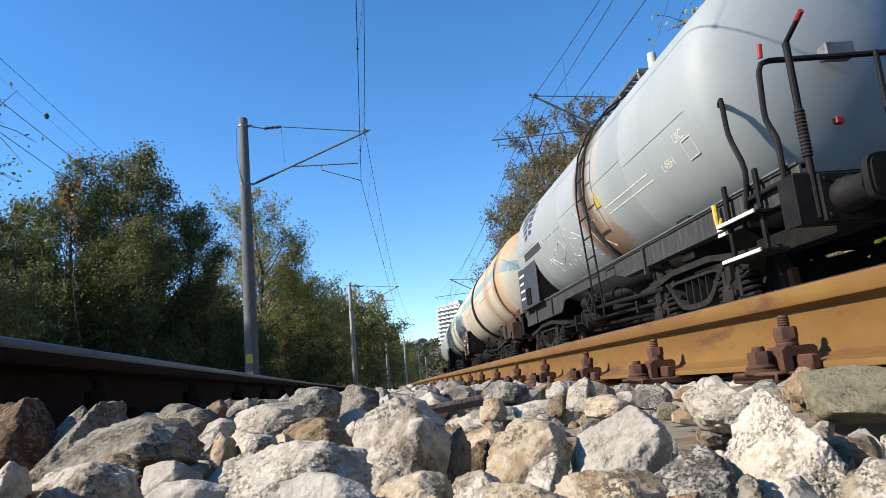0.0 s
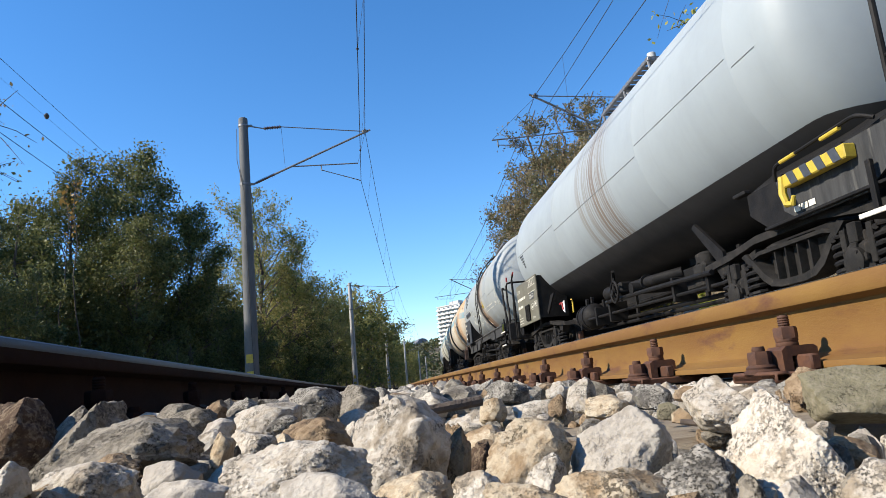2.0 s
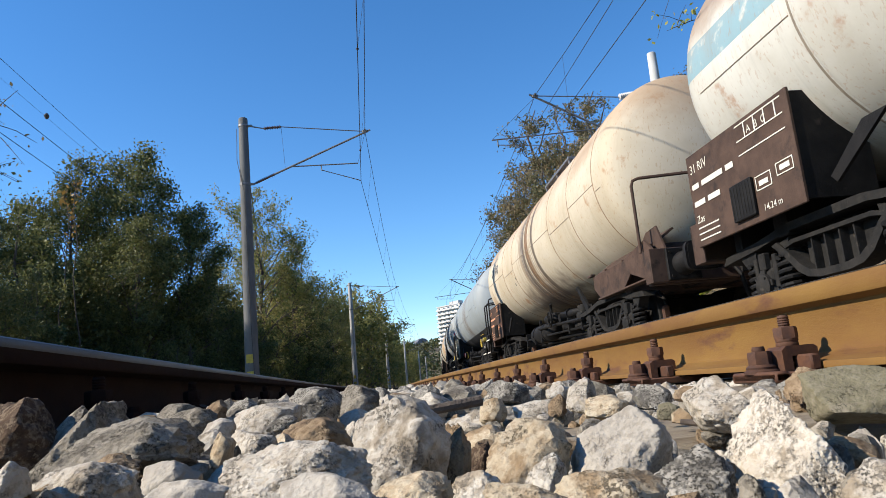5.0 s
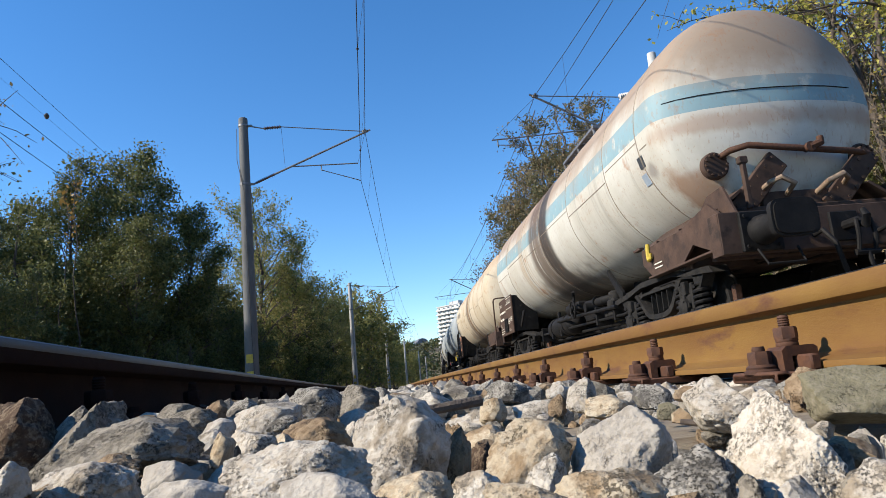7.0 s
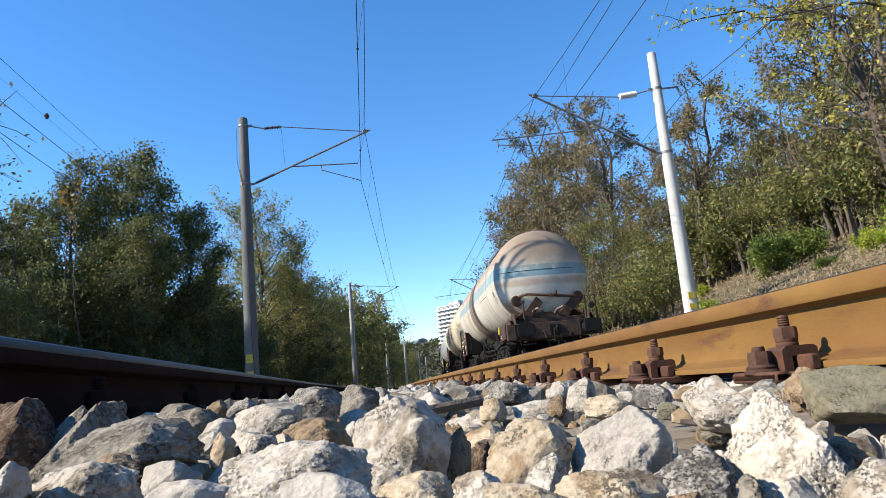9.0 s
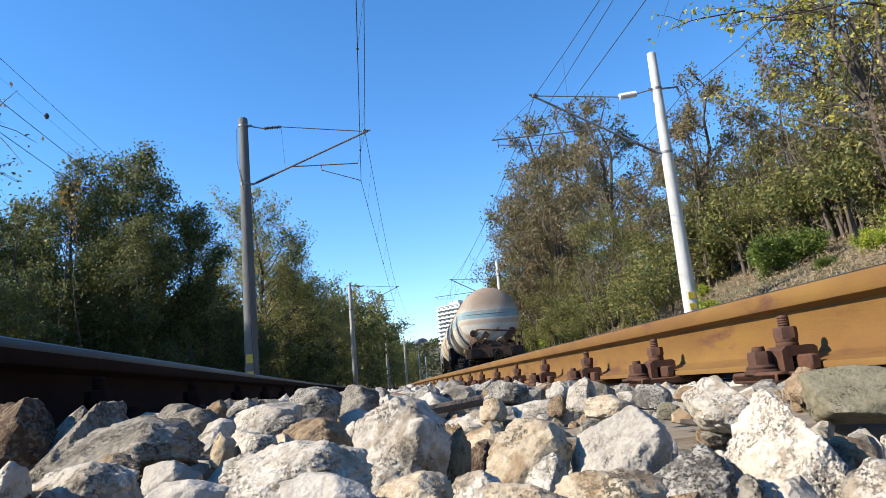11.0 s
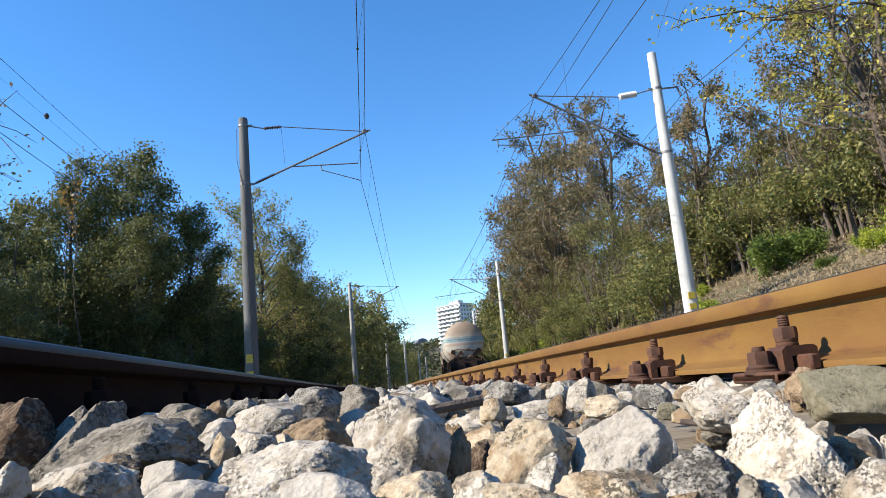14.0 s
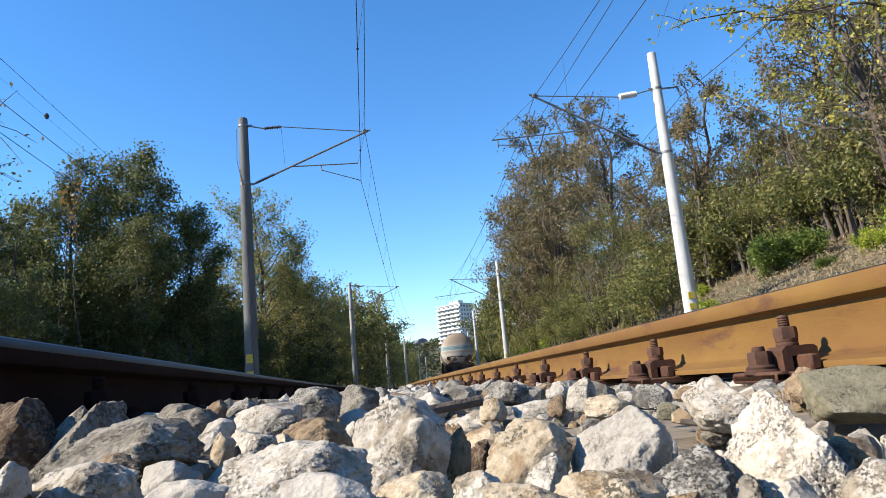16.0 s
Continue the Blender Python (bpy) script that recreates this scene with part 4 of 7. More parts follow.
SEAM_RUST = surf("rusty_seam", (0.26, 0.17, 0.10), (0.16, 0.10, 0.055), 7, 0.8, 0, 0)
SEAM_GREY = surf("grey_seam", (0.17, 0.19, 0.20), (0.22, 0.24, 0.25), 9, 0.8, 0, 0)
SEAM = surf("cladding_seam_shadow", (0.16, 0.13, 0.10), (0.24, 0.20, 0.15), 9, 0.8, 0, 0)
OLIVE = surf("olive_board", (0.13, 0.125, 0.095), (0.10, 0.095, 0.07), 4, 0.6, 0, 0.1, 40, (0.20, 0.19, 0.15), 3, 0.62)
INK = surf("pale_stencil", (0.62, 0.60, 0.52), (0.48, 0.46, 0.40), 30, 0.7, 0, 0)
INK_ORANGE = surf("orange_stencil", (0.62, 0.30, 0.17), (0.50, 0.24, 0.13), 30, 0.7, 0, 0)
IRON_PALE = surf("worn_pipe", (0.26, 0.19, 0.13), (0.16, 0.11, 0.075), 20, 0.6, 0.2, 0.2, 120)
PALE_BLUE = surf("blue_patch", (0.22, 0.27, 0.33), (0.28, 0.33, 0.38), 12, 0.6, 0, 0)

BLUE = (0.19, 0.30, 0.335)
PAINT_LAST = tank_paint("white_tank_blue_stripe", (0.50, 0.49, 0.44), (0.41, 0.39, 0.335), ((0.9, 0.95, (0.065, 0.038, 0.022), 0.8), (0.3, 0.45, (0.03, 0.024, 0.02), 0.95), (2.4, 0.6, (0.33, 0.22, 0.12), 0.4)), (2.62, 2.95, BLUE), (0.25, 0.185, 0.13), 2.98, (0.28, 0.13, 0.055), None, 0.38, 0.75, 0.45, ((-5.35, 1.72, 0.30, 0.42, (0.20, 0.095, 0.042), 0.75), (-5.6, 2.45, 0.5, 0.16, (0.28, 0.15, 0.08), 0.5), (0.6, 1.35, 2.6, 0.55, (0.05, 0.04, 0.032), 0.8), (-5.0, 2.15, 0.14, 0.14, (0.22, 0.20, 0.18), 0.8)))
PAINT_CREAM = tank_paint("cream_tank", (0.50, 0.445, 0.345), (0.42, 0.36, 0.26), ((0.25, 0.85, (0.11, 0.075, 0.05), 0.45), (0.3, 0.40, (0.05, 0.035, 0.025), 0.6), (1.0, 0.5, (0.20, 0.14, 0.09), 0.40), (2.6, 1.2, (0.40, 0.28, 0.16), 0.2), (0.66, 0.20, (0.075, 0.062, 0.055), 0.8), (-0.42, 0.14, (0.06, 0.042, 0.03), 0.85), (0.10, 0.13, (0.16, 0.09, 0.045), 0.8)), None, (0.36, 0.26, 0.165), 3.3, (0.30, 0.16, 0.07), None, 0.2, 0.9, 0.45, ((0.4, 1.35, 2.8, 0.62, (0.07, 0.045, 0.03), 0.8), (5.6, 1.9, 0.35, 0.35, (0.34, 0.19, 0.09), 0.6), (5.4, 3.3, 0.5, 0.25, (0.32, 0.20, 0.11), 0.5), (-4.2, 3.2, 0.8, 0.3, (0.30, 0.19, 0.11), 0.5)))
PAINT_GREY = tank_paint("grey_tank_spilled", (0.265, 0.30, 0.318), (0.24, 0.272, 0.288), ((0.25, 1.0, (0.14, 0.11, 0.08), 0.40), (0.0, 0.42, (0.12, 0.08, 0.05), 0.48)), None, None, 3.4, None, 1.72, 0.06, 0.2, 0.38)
PAINT_GRAFFITI = tank_paint("grey_tank_ladder_stain", (0.27, 0.295, 0.30), (0.24, 0.265, 0.27), ((-0.55, 0.50, (0.13, 0.08, 0.05), 1.0), (-1.15, 0.35, (0.40, 0.33, 0.24), 0.4)), None, None, 3.4, None, None, 0.08, 0.2, 0.4, ((-0.95, 1.75, 0.55, 0.45, (0.22, 0.13, 0.07), 0.75),))
PAINT_OLD = tank_paint("white_tank_rusty", (0.48, 0.445, 0.37), (0.42, 0.37, 0.28), ((1.2, 0.45, (0.07, 0.06, 0.05), 1.0), (-2.6, 0.5, (0.30, 0.19, 0.10), 0.6), (-4.6, 0.7, (0.38, 0.20, 0.08), 0.7)), (2.75, 3.02, BLUE), (0.40, 0.24, 0.12), 3.3, (0.40, 0.20, 0.07), None, 0.35, 0.8, 0.5)
PAINT_BANDS = tank_paint("pale_tank_dark_bands", (0.45, 0.465, 0.41), (0.39, 0.39, 0.32), ((0.8, 0.9, (0.06, 0.06, 0.05), 0.95), (-2.8, 0.5, (0.12, 0.10, 0.07), 0.7), (3.4, 0.5, (0.12, 0.10, 0.07), 0.7)), (2.75, 3.02, BLUE), (0.40, 0.34, 0.25), 3.5, (0.34, 0.2, 0.1), None, 0.35, 0.5, 0.5)

TRAIN, TRAIN_ENDS, MIDDLE = [], {}, {}


def wagon(label, middle):
    wg = base("tank_wagon", Matrix.Identity(4), label, "tank wagon", "wagons of the train")
    MIDDLE[wg.name] = middle
    TRAIN.append(wg)
    return wg


# the last wagon: white with a blue stripe
LAST = -31.8
wg = wagon("grimy white tank wagon with a blue stripe", LAST)
TRAIN_ENDS["last"] = wg
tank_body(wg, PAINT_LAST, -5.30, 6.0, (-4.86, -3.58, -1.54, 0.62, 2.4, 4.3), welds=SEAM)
ends(wg, BROWN_IRON, -6.35, 6.6)
cradle(wg, BROWN_IRON, -1, -4.02, -6.3)
cradle(wg, BROWN_IRON, 1, 4.1, 6.55)
bogie(wg, -4.1)
bogie(wg, 4.75)
brake_gear(wg, 1.15, -0.72)
walkway(wg, 0.3, BROWN_IRON)
board(wg, BROWN_IRON, 4.6, 6.4, 1.0, 1.96, INK)
# heating pipe and bolted brackets across its end
pipe = Form().tube([(-0.76, -5.62, 2.06), (-0.70, -5.76, 2.09), (-0.54, -5.86, 2.11), (0.66, -5.86, 1.97), (0.86, -5.80, 1.95), (0.92, -5.62, 1.94)], 0.036, 12)
hp = part("heating_pipe", pipe, IRON, wg, "rusty heating pipe across the tank end")
part("pipe_cap", Form().lathe([(0.055, -5.95), (0.055, -5.91), (0.04, -5.90), (0.04, -5.84)], 16, 'y', Matrix.Translation((0.12, 0, 2.03))).lathe([(0.025, 0.04), (0.035, 0.05), (0.037, 0.13), (0.03, 0.14)], 14, 'z', Matrix.Translation((0.24, -5.94, 2.0))).tube([(0.12, -5.92, 2.03), (0.24, -5.94, 2.07)], 0.04, 8), IRON, wg)
for x in (-0.82, 0.92):
    d = Form().lathe([(0.01, -5.65), (0.14, -5.645), (0.155, -5.63), (0.155, -5.57), (0.11, -5.53), (0.14, -5.2)], 26, 'y', Matrix.Translation((x, 0, 1.97)))
    for k in range(12):
        t = k * math.pi / 6
        d.lathe([(0.015, -5.68), (0.013, -5.63)], 6, 'y', Matrix.Translation((x + 0.12 * math.cos(t), 0, 1.97 + 0.12 * math.sin(t))))
    part("flange", d, BROWN_IRON, wg)
    s = 1 if x > 0 else -1
    m = Matrix.Translation((x - s * 0.34, -5.80, 1.66)) @ pose(0, 0, 0, 0, s * 46, 0) if s < 0 else Matrix.Translation((x - s * 0.34, -5.80, 1.66)) @ pose(0, 0, 0, 0, 134, 0)
    br = Form().box(0, 0, 0, 0.80, 0.08, 0.25, 0.01, m)
    for k in range(6):
        for w in (-0.075, 0.075):
            br.lathe([(0.018, -0.05), (0.022, -0.07)], 6, 'y', m @ Matrix.Translation((-0.36 + k * 0.14, -0.02, w)))
    part("bolted_bracket", br, BROWN_IRON, wg)
    part("steam_pipe", Form().tube([(x * 0.55, -5.75, 1.60), (x * 0.50, -5.95, 1.66), (x * 0.40, -6.02, 1.69), (x * 0.22, -6.0, 1.62), (x * 0.2, -5.8, 1.55)], 0.030, 10), IRON_PALE, wg, "pale rusty bent pipe")
part("cross_bracket", Form().box(0, -5.74, 1.46, 0.9, 0.12, 0.26, 0.01), BROWN_IRON, wg)
part("post", Form().box(-0.72, -6.0, 1.62, 0.05, 0.06, 0.50).box(-0.72, -6.0, 1.90, 0.10, 0.08, 0.08), BROWN_IRON, wg)
part("buffer_step", Form().tube([(-1.0, -6.5, 0.86), (-0.98, -6.6, 0.70), (-0.62, -6.62, 0.70), (-0.6, -6.5, 0.86)], 0.014, 8), BLACK_IRON, wg)
tail = Form().lathe([(0.085, -6.42), (0.085, -6.36), (0.06, -6.35)], 20, 'y', Matrix.Translation((1.06, 0, 1.62)))
part("tail_marker", tail, BOGIE, wg, "round dark tail marker")
part("marker_frame", Form().tube([(0.92, -6.3, 1.3), (0.92, -6.3, 1.9), (1.2, -6.3, 1.9), (1.2, -6.3, 1.3)], 0.02, 8), BLACK_IRON, wg)
line = []
for k in range(25):
    x = -1.25 + 0.09 * k
    r = math.hypot(x, 0.14)
    line.append((x, -5.30 - 0.004 + next(a[1] + (b[1] - a[1]) * (r - a[0]) / (b[0] - a[0]) for a, b in zip(DOME, DOME[1:]) if a[0] <= r <= b[0]), 2.79))
part("end_seam", Form().tube(line, 0.006, 6), BLACK_IRON, wg)
for yy, zz, mt in ((-4.83, 2.30, DARK_PAINT), (-4.76, 2.10, PALE_BLUE)):
    a = math.degrees(math.asin((zz - ZC) / R))
    part("stencil_patch", Form().box(0, 0, 0, 0.006, 0.16, 0.15, 0.001, Matrix.Translation(on_side(yy, a, 0.003)) @ pose(0, 0, 0, 0, a, 0)), mt, wg)
for zz in (1.04, 1.09):
    bars(wg, INK, -4.40, zz, -1.17, 0.24, 0.016)

# cream wagon
wg = wagon("cream tank wagon with dark spill bands and rust", LAST + 14.24)
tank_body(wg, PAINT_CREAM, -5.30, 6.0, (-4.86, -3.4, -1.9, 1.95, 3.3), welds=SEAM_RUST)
for yy in (-0.12, 0.22, 0.42):
    part("strap", Form().lathe([(R, yy - 0.05), (R + 0.02, yy - 0.03), (R + 0.02, yy + 0.03), (R, yy + 0.05)], 72, 'y', Matrix.Translation((0, 0, ZC))), PAINT_CREAM, wg)
ends(wg, BROWN_IRON, -6.35, 6.6)
cradle(wg, BROWN_IRON, -1, -3.65, -6.3)
cradle(wg, BROWN_IRON, 1, 4.1, 6.55)
bogie(wg, -3.95)
bogie(wg, 4.75)
brake_gear(wg, 1.2, -0.72)
walkway(wg, 0.3, BROWN_IRON)
board(wg, BROWN_IRON, 4.6, 6.5, 1.0, 1.96, INK_ORANGE)
for k, (ch, flip) in enumerate((("O", False), ("Λ", False), ("N", True), ("O", False))):
    lettering(ch, 0.32, DARK_PAINT, wg, 5.12 - 0.28 * k, 2.72, flip=flip, bold=0.010)
for yy, a in ((2.0, -18), (2.25, -23)):
    part("stencil_patch", Form().box(0, 0, 0, 0.006, 0.05, 0.06, 0.001, Matrix.Translation(on_side(yy, a, 0.002)) @ pose(0, 0, 0, 0, a, 0)), DARK_PAINT, wg)
part("rear_handrail", hoop([(-1.2, -5.9, 1.3), (-1.2, -5.9, 2.3), (-0.3, -6.1, 2.3), (-0.3, -6.1, 1.3)]), BROWN_IRON, wg)

# grey wagon with an olive data board
wg = wagon("light grey tank wagon with an olive data board", LAST + 28.48)
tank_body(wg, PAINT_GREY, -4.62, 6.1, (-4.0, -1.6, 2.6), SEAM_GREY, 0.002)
ends(wg, BLACK_IRON, -6.35, 6.75)
cradle(wg, BLACK_IRON, -1, -3.6, -6.3)
cradle(wg, BLACK_IRON, 1, 4.3, 6.7)
bogie(wg, -3.95)
bogie(wg, 5.15)
brake_gear(wg, 2.45, 0.12, 0.22, 0.5)
walkway(wg, 0.65, STEEL)
bd = board(wg, OLIVE, 4.68, 6.72, 1.02, 1.98, INK)
part("olio_patch", Form().box(-1.320, 5.15, 1.58, 0.006, 0.44, 0.15, 0.001), DARK_PAINT, bd)
for k, (ch, flip) in enumerate((("O", False), ("Λ", False), ("N", True), ("O", False))):
    lettering(ch, 0.13, INK, bd, 5.34 - 0.10 * k, 1.53, -1.324, flip=flip)
for x0, y0 in ((-1.2, -5.6), (-1.2, -6.15)):
    part("handrail", hoop([(x0, y0 - 0.0, 1.30), (x0, y0, 2.34), (-0.45, y0 - 0.05, 2.34), (-0.45, y0 - 0.05, 1.30)]), BLACK_IRON, wg)
part("handrail", hoop([(-1.2, -6.75, 1.3), (-1.2, -6.75, 2.42), (0.2, -6.75, 2.42), (0.2, -6.75, 1.3)]).tube([(-1.2, -6.75, 1.8), (0.2, -6.75, 1.8)], 0.014, 8), BLACK_IRON, wg)
part("crossbar", Form().tube([(-1.2, -5.6, 1.75), (-1.2, -6.15, 1.75)], 0.014, 8), BLACK_IRON, wg)
part("platform", Form().box(0, -6.2, 1.30, 2.5, 1.2, 0.04), BLACK_IRON, wg)
lm = [(-5.60, 1.3), (-5.55, 2.6), (-5.32, 3.4), (-4.98, 3.95), (-4.90, 4.35)]
ld = Form()
for x in (-0.25, 0.15):
    ld.tube([(x, y, z) for y, z in lm], 0.022, 8)
for k in range(10):
    z = 1.55 + k * 0.29
    y = next(a[0] + (b[0] - a[0]) * (z - a[1]) / (b[1] - a[1]) for a, b in zip(lm, lm[1:]) if a[1] <= z <= b[1])
    ld.tube([(-0.25, y, z), (0.15, y, z)], 0.012, 6)
part("end_ladder", ld, BLACK_IRON, wg)
part("top_platform", Form().box(-0.05, -4.55, ZC + R + 0.16, 0.7, 0.7, 0.04).tube([(-0.38, -4.25, 3.9), (-0.38, -4.85, 4.16)], 0.02, 8).tube([(0.28, -4.25, 3.9), (0.28, -4.85, 4.16)], 0.02, 8), STEEL, wg)
tri = Form().prism([(-0.16, -0.12), (0.16, -0.12), (0.0, 0.16)], -0.003, 0.003, 'y')
part("warning_sign", tri, YELLOW, wg, "yellow warning triangle").matrix_basis = Matrix.Translation((-0.60, -5.05, 3.14)) @ pose(0, 0, 0, -27, 0, -31) @ Matrix.Diagonal((0.75, 1, 0.75, 1))
for yy, zz in ((-5.6, 0.73), (-6.75, 0.72), (-6.75, 1.10)):
    steps(wg, yy, zz)
st = Form()
for k in range(4):
    st.prism([(-5.10 + k * 0.18, 1.202), (-5.01 + k * 0.18, 1.202), (-4.96 + k * 0.18, 1.308), (-5.05 + k * 0.18, 1.308)], -1.281, -1.274, 'x')
part("hazard_stripe", st, DARK_PAINT, wg)
part("hazard_plate", Form().box(-1.225, -4.74, 1.255, 0.10, 0.80, 0.11, 0.01), YELLOW, wg, "yellow and black striped lifting arm")
part("lashing_hook", Form().tube([(-1.26, -4.34, 1.30), (-1.27, -4.32, 1.16), (-1.27, -4.36, 1.06), (-1.27, -4.43, 1.05), (-1.27, -4.46, 1.11)], [0.036, 0.034, 0.032, 0.026, 0.016], 8), YELLOW, wg, "yellow lashing hook")
part("lashing_rail", hoop([(-1.24, -4.2, 1.30), (-1.26, -4.25, 1.42), (-1.26, -5.3, 1.46), (-1.2, -5.4, 1.40)], 0.016), BLACK_IRON, wg)
for yy in (-4.35, -4.9):
    part("rail_mark", Form().tube([(-1.26, yy, 1.425), (-1.26, yy - 0.22, 1.432)], 0.018, 8), YELLOW, wg)
plate = Form().prism([(-5.6, 1.36), (-5.55, 1.12), (-5.15, 0.93), (-4.35, 0.93), (-4.15, 1.05), (-4.1, 1.34)], -1.175, -1.155, 'x')
part("side_plate", plate, SILL_DUST, wg, "dusty dark side plate")
for k in range(3):
    bars(wg, INK, -4.30 - 0.10 * k, 1.00, -1.178, 0.085, 0.05)
for k in range(5):
    part("emblem_bar", Form().box(0, 0, 0, 0.004, 0.30 - 0.05 * k, 0.035, 0.001, Matrix.Translation(on_side(5.50 - 0.02 * k, -6 - 2.6 * k, 0.003)) @ pose(0, 0, 0, 0, -6 - 2.6 * k, 0)), DARK_PAINT, wg)
part("flag_marker", Form().prism([(3.02, 1.20), (3.16, 1.18), (3.16, 1.02), (3.05, 0.98)], -1.205, -1.195, 'x'), WHITE, wg, "white marker plate")
part("marker_lever", Form().tube([(-1.22, 3.30, 1.16), (-1.22, 3.14, 1.17), (-1.22, 3.10, 1.04)], 0.016, 8), RED, wg)
part("gauge_tap", Form().tube([(-1.1, 2.85, 0.95), (-1.1, 2.84, 1.15), (-1.14, 2.78, 1.18)], 0.016, 8), YELLOW, wg)

# grey wagon with graffiti, ladder and handrails
A0 = LAST + 42.72
wg = wagon("light grey tank wagon with white graffiti and a side ladder", A0)
tank_body(wg, PAINT_GRAFFITI, -4.45, 4.85, (-2.35, 0.95, 2.9), SEAM_GREY, 0.003)
ends(wg, BLACK_IRON, -5.75, 5.55)
bogie(wg, -3.3)
bogie(wg, 3.75)
brake_gear(wg, 0.9, 0.1, 0.2, 0.7)
walkway(wg, -0.4, STEEL, 0.9)
for x in (-1.15, 1.15):
    sl = Form().box(x, -3.55, 1.255, 0.03, 4.3, 0.25).box(x, 0.4, 1.30, 0.03, 3.62, 0.17).box(x, 3.85, 1.20, 0.03, 3.3, 0.36).box(x * 0.96, -0.1, 1.385, 0.16, 11.2, 0.025).box(x * 0.96, -3.55, 1.13, 0.14, 4.3, 0.025)
    sl.prism([(-1.4, 1.13), (-1.0, 1.22), (-1.0, 1.37), (-1.4, 1.37)], x - 0.012, x + 0.012, 'x').prism([(2.2, 1.02), (1.9, 1.22), (1.9, 1.37), (2.2, 1.37)], x - 0.012, x + 0.012, 'x')
    for k in (0, 2.2, 6.4, 7.6):
        sl.prism([(-4.9 + k * 1.2, 1.03), (-4.85 + k * 1.2, 1.03), (-4.85 + k * 1.2, 1.37), (-4.9 + k * 1.2, 1.37)], x - 0.05 if x < 0 else x, x if x < 0 else x + 0.05, 'x')
    part("side_sill", sl, SILL_DUST, wg)
part("sill_capping", Form().box(-1.175, -0.1, 1.405, 0.05, 11.0, 0.02, 0.003), STEEL, wg, "pale sill edge")
for yy in (-3.3, 3.75):
    part("saddle", Form().box(0, yy, 1.25, 2.2, 0.3, 0.5), BLACK_IRON, wg)
pts = [(-1.42, 0.62), (-1.44, 1.3), (-1.50, 2.4)] + [(-(R + 0.10) * math.cos(radians(a)), ZC + (R + 0.10) * math.sin(radians(a))) for a in (5, 20, 35, 50, 65, 78)]
ladder(wg, -0.88, 0.20, pts, 0.015)
# raised band standing in for the dark stain and shadow behind the ladder
band = [(R + 0.0, -0.62), (R + 0.035, -0.60), (R + 0.035, -0.50), (R + 0.0, -0.48)]
part("tank_strap", Form().lathe(band, 72, 'y', Matrix.Translation((0, 0, ZC))), SILL_DUST, wg)
part("handrail", hoop([(-1.10, -4.52, 2.30), (-1.22, -4.80, 2.36), (-1.22, -4.82, 1.95), (-1.22, -5.02, 1.55), (-1.22, -4.92, 1.2)], 0.026), BLACK_IRON, wg)
part("handrail", hoop([(-1.22, -5.55, 0.95), (-1.22, -5.58, 1.65), (-1.22, -5.45, 1.85), (-1.22, -5.5, 2.38), (0.9, -5.62, 2.38), (0.9, -5.62, 1.3)], 0.026), BLACK_IRON, wg)
part("handbrake_column", Form().tube([(-1.1, -5.75, 0.9), (-1.1, -5.75, 2.42)], 0.03, 10).tube([(-1.1, -5.75, 2.42), (-1.1, -5.95, 2.52)], 0.022, 8), BLACK_IRON, wg)
part("brake_crank", Form().tube([(-1.1, -5.92, 2.51), (-1.1, -6.02, 2.56)], 0.024, 8), RED, wg, "red crank grip")
part("release_grip", Form().tube([(-1.2, -5.52, 2.40), (-1.2, -5.54, 2.52)], 0.022, 8), RED, wg, "red release grip")
part("rail_post", Form().tube([(-0.2, -5.6, 1.3), (-0.2, -5.62, 2.38)], 0.022, 8), BLACK_IRON, wg)
part("brake_bellows", Form().lathe([(0.036 if k % 2 else 0.045, 1.42 + 0.016 * k) for k in range(26)], 12, m=Matrix.Translation((-1.1, -5.75, 0))), BOGIE, wg)
part("tail_lamp_bracket", Form().box(-0.75, -5.72, 1.72, 0.075, 0.06, 0.06, 0.008), RED, wg)
part("sample_box", Form().box(-0.18, -5.12, 2.62, 0.30, 0.14, 0.16, 0.015), STEEL, wg, "small grey steel box")
part("platform", Form().box(0, -5.3, 1.28, 2.45, 0.8, 0.04), BLACK_IRON, wg)
for zz in (0.76, 1.11):
    steps(wg, -4.88, zz, 0.72)
hk = Form().tube([(-1.23, -4.35, 1.38), (-1.24, -4.37, 1.22), (-1.25, -4.41, 1.14), (-1.25, -4.47, 1.16), (-1.25, -4.49, 1.22)], [0.03, 0.027, 0.027, 0.022, 0.015], 8)
part("lashing_hook", hk, YELLOW, wg, "yellow lashing hook")
bars(wg, INK, -4.22, 1.07, -1.17, 0.5, 0.035)
bars(wg, INK, -4.22, 1.13, -1.17, 0.42, 0.03)
lettering("UIC", 0.15, INK, wg, -3.85, 2.22)
lettering("L4BH", 0.15, INK, wg, -3.35, 2.05)
sq = Form()
for dy, dz, ly, lz in ((0, 0.11, 0.23, 0.012), (0, -0.11, 0.23, 0.012), (0.11, 0, 0.012, 0.23), (-0.11, 0, 0.012, 0.23)):
    sq.box(0, dy, dz, 0.004, ly, lz, 0.001, Matrix.Translation(on_side(-4.1, -24, 0.003)) @ pose(0, 0, 0, 0, -24, 0))
part("stencil_square", sq, INK, wg)
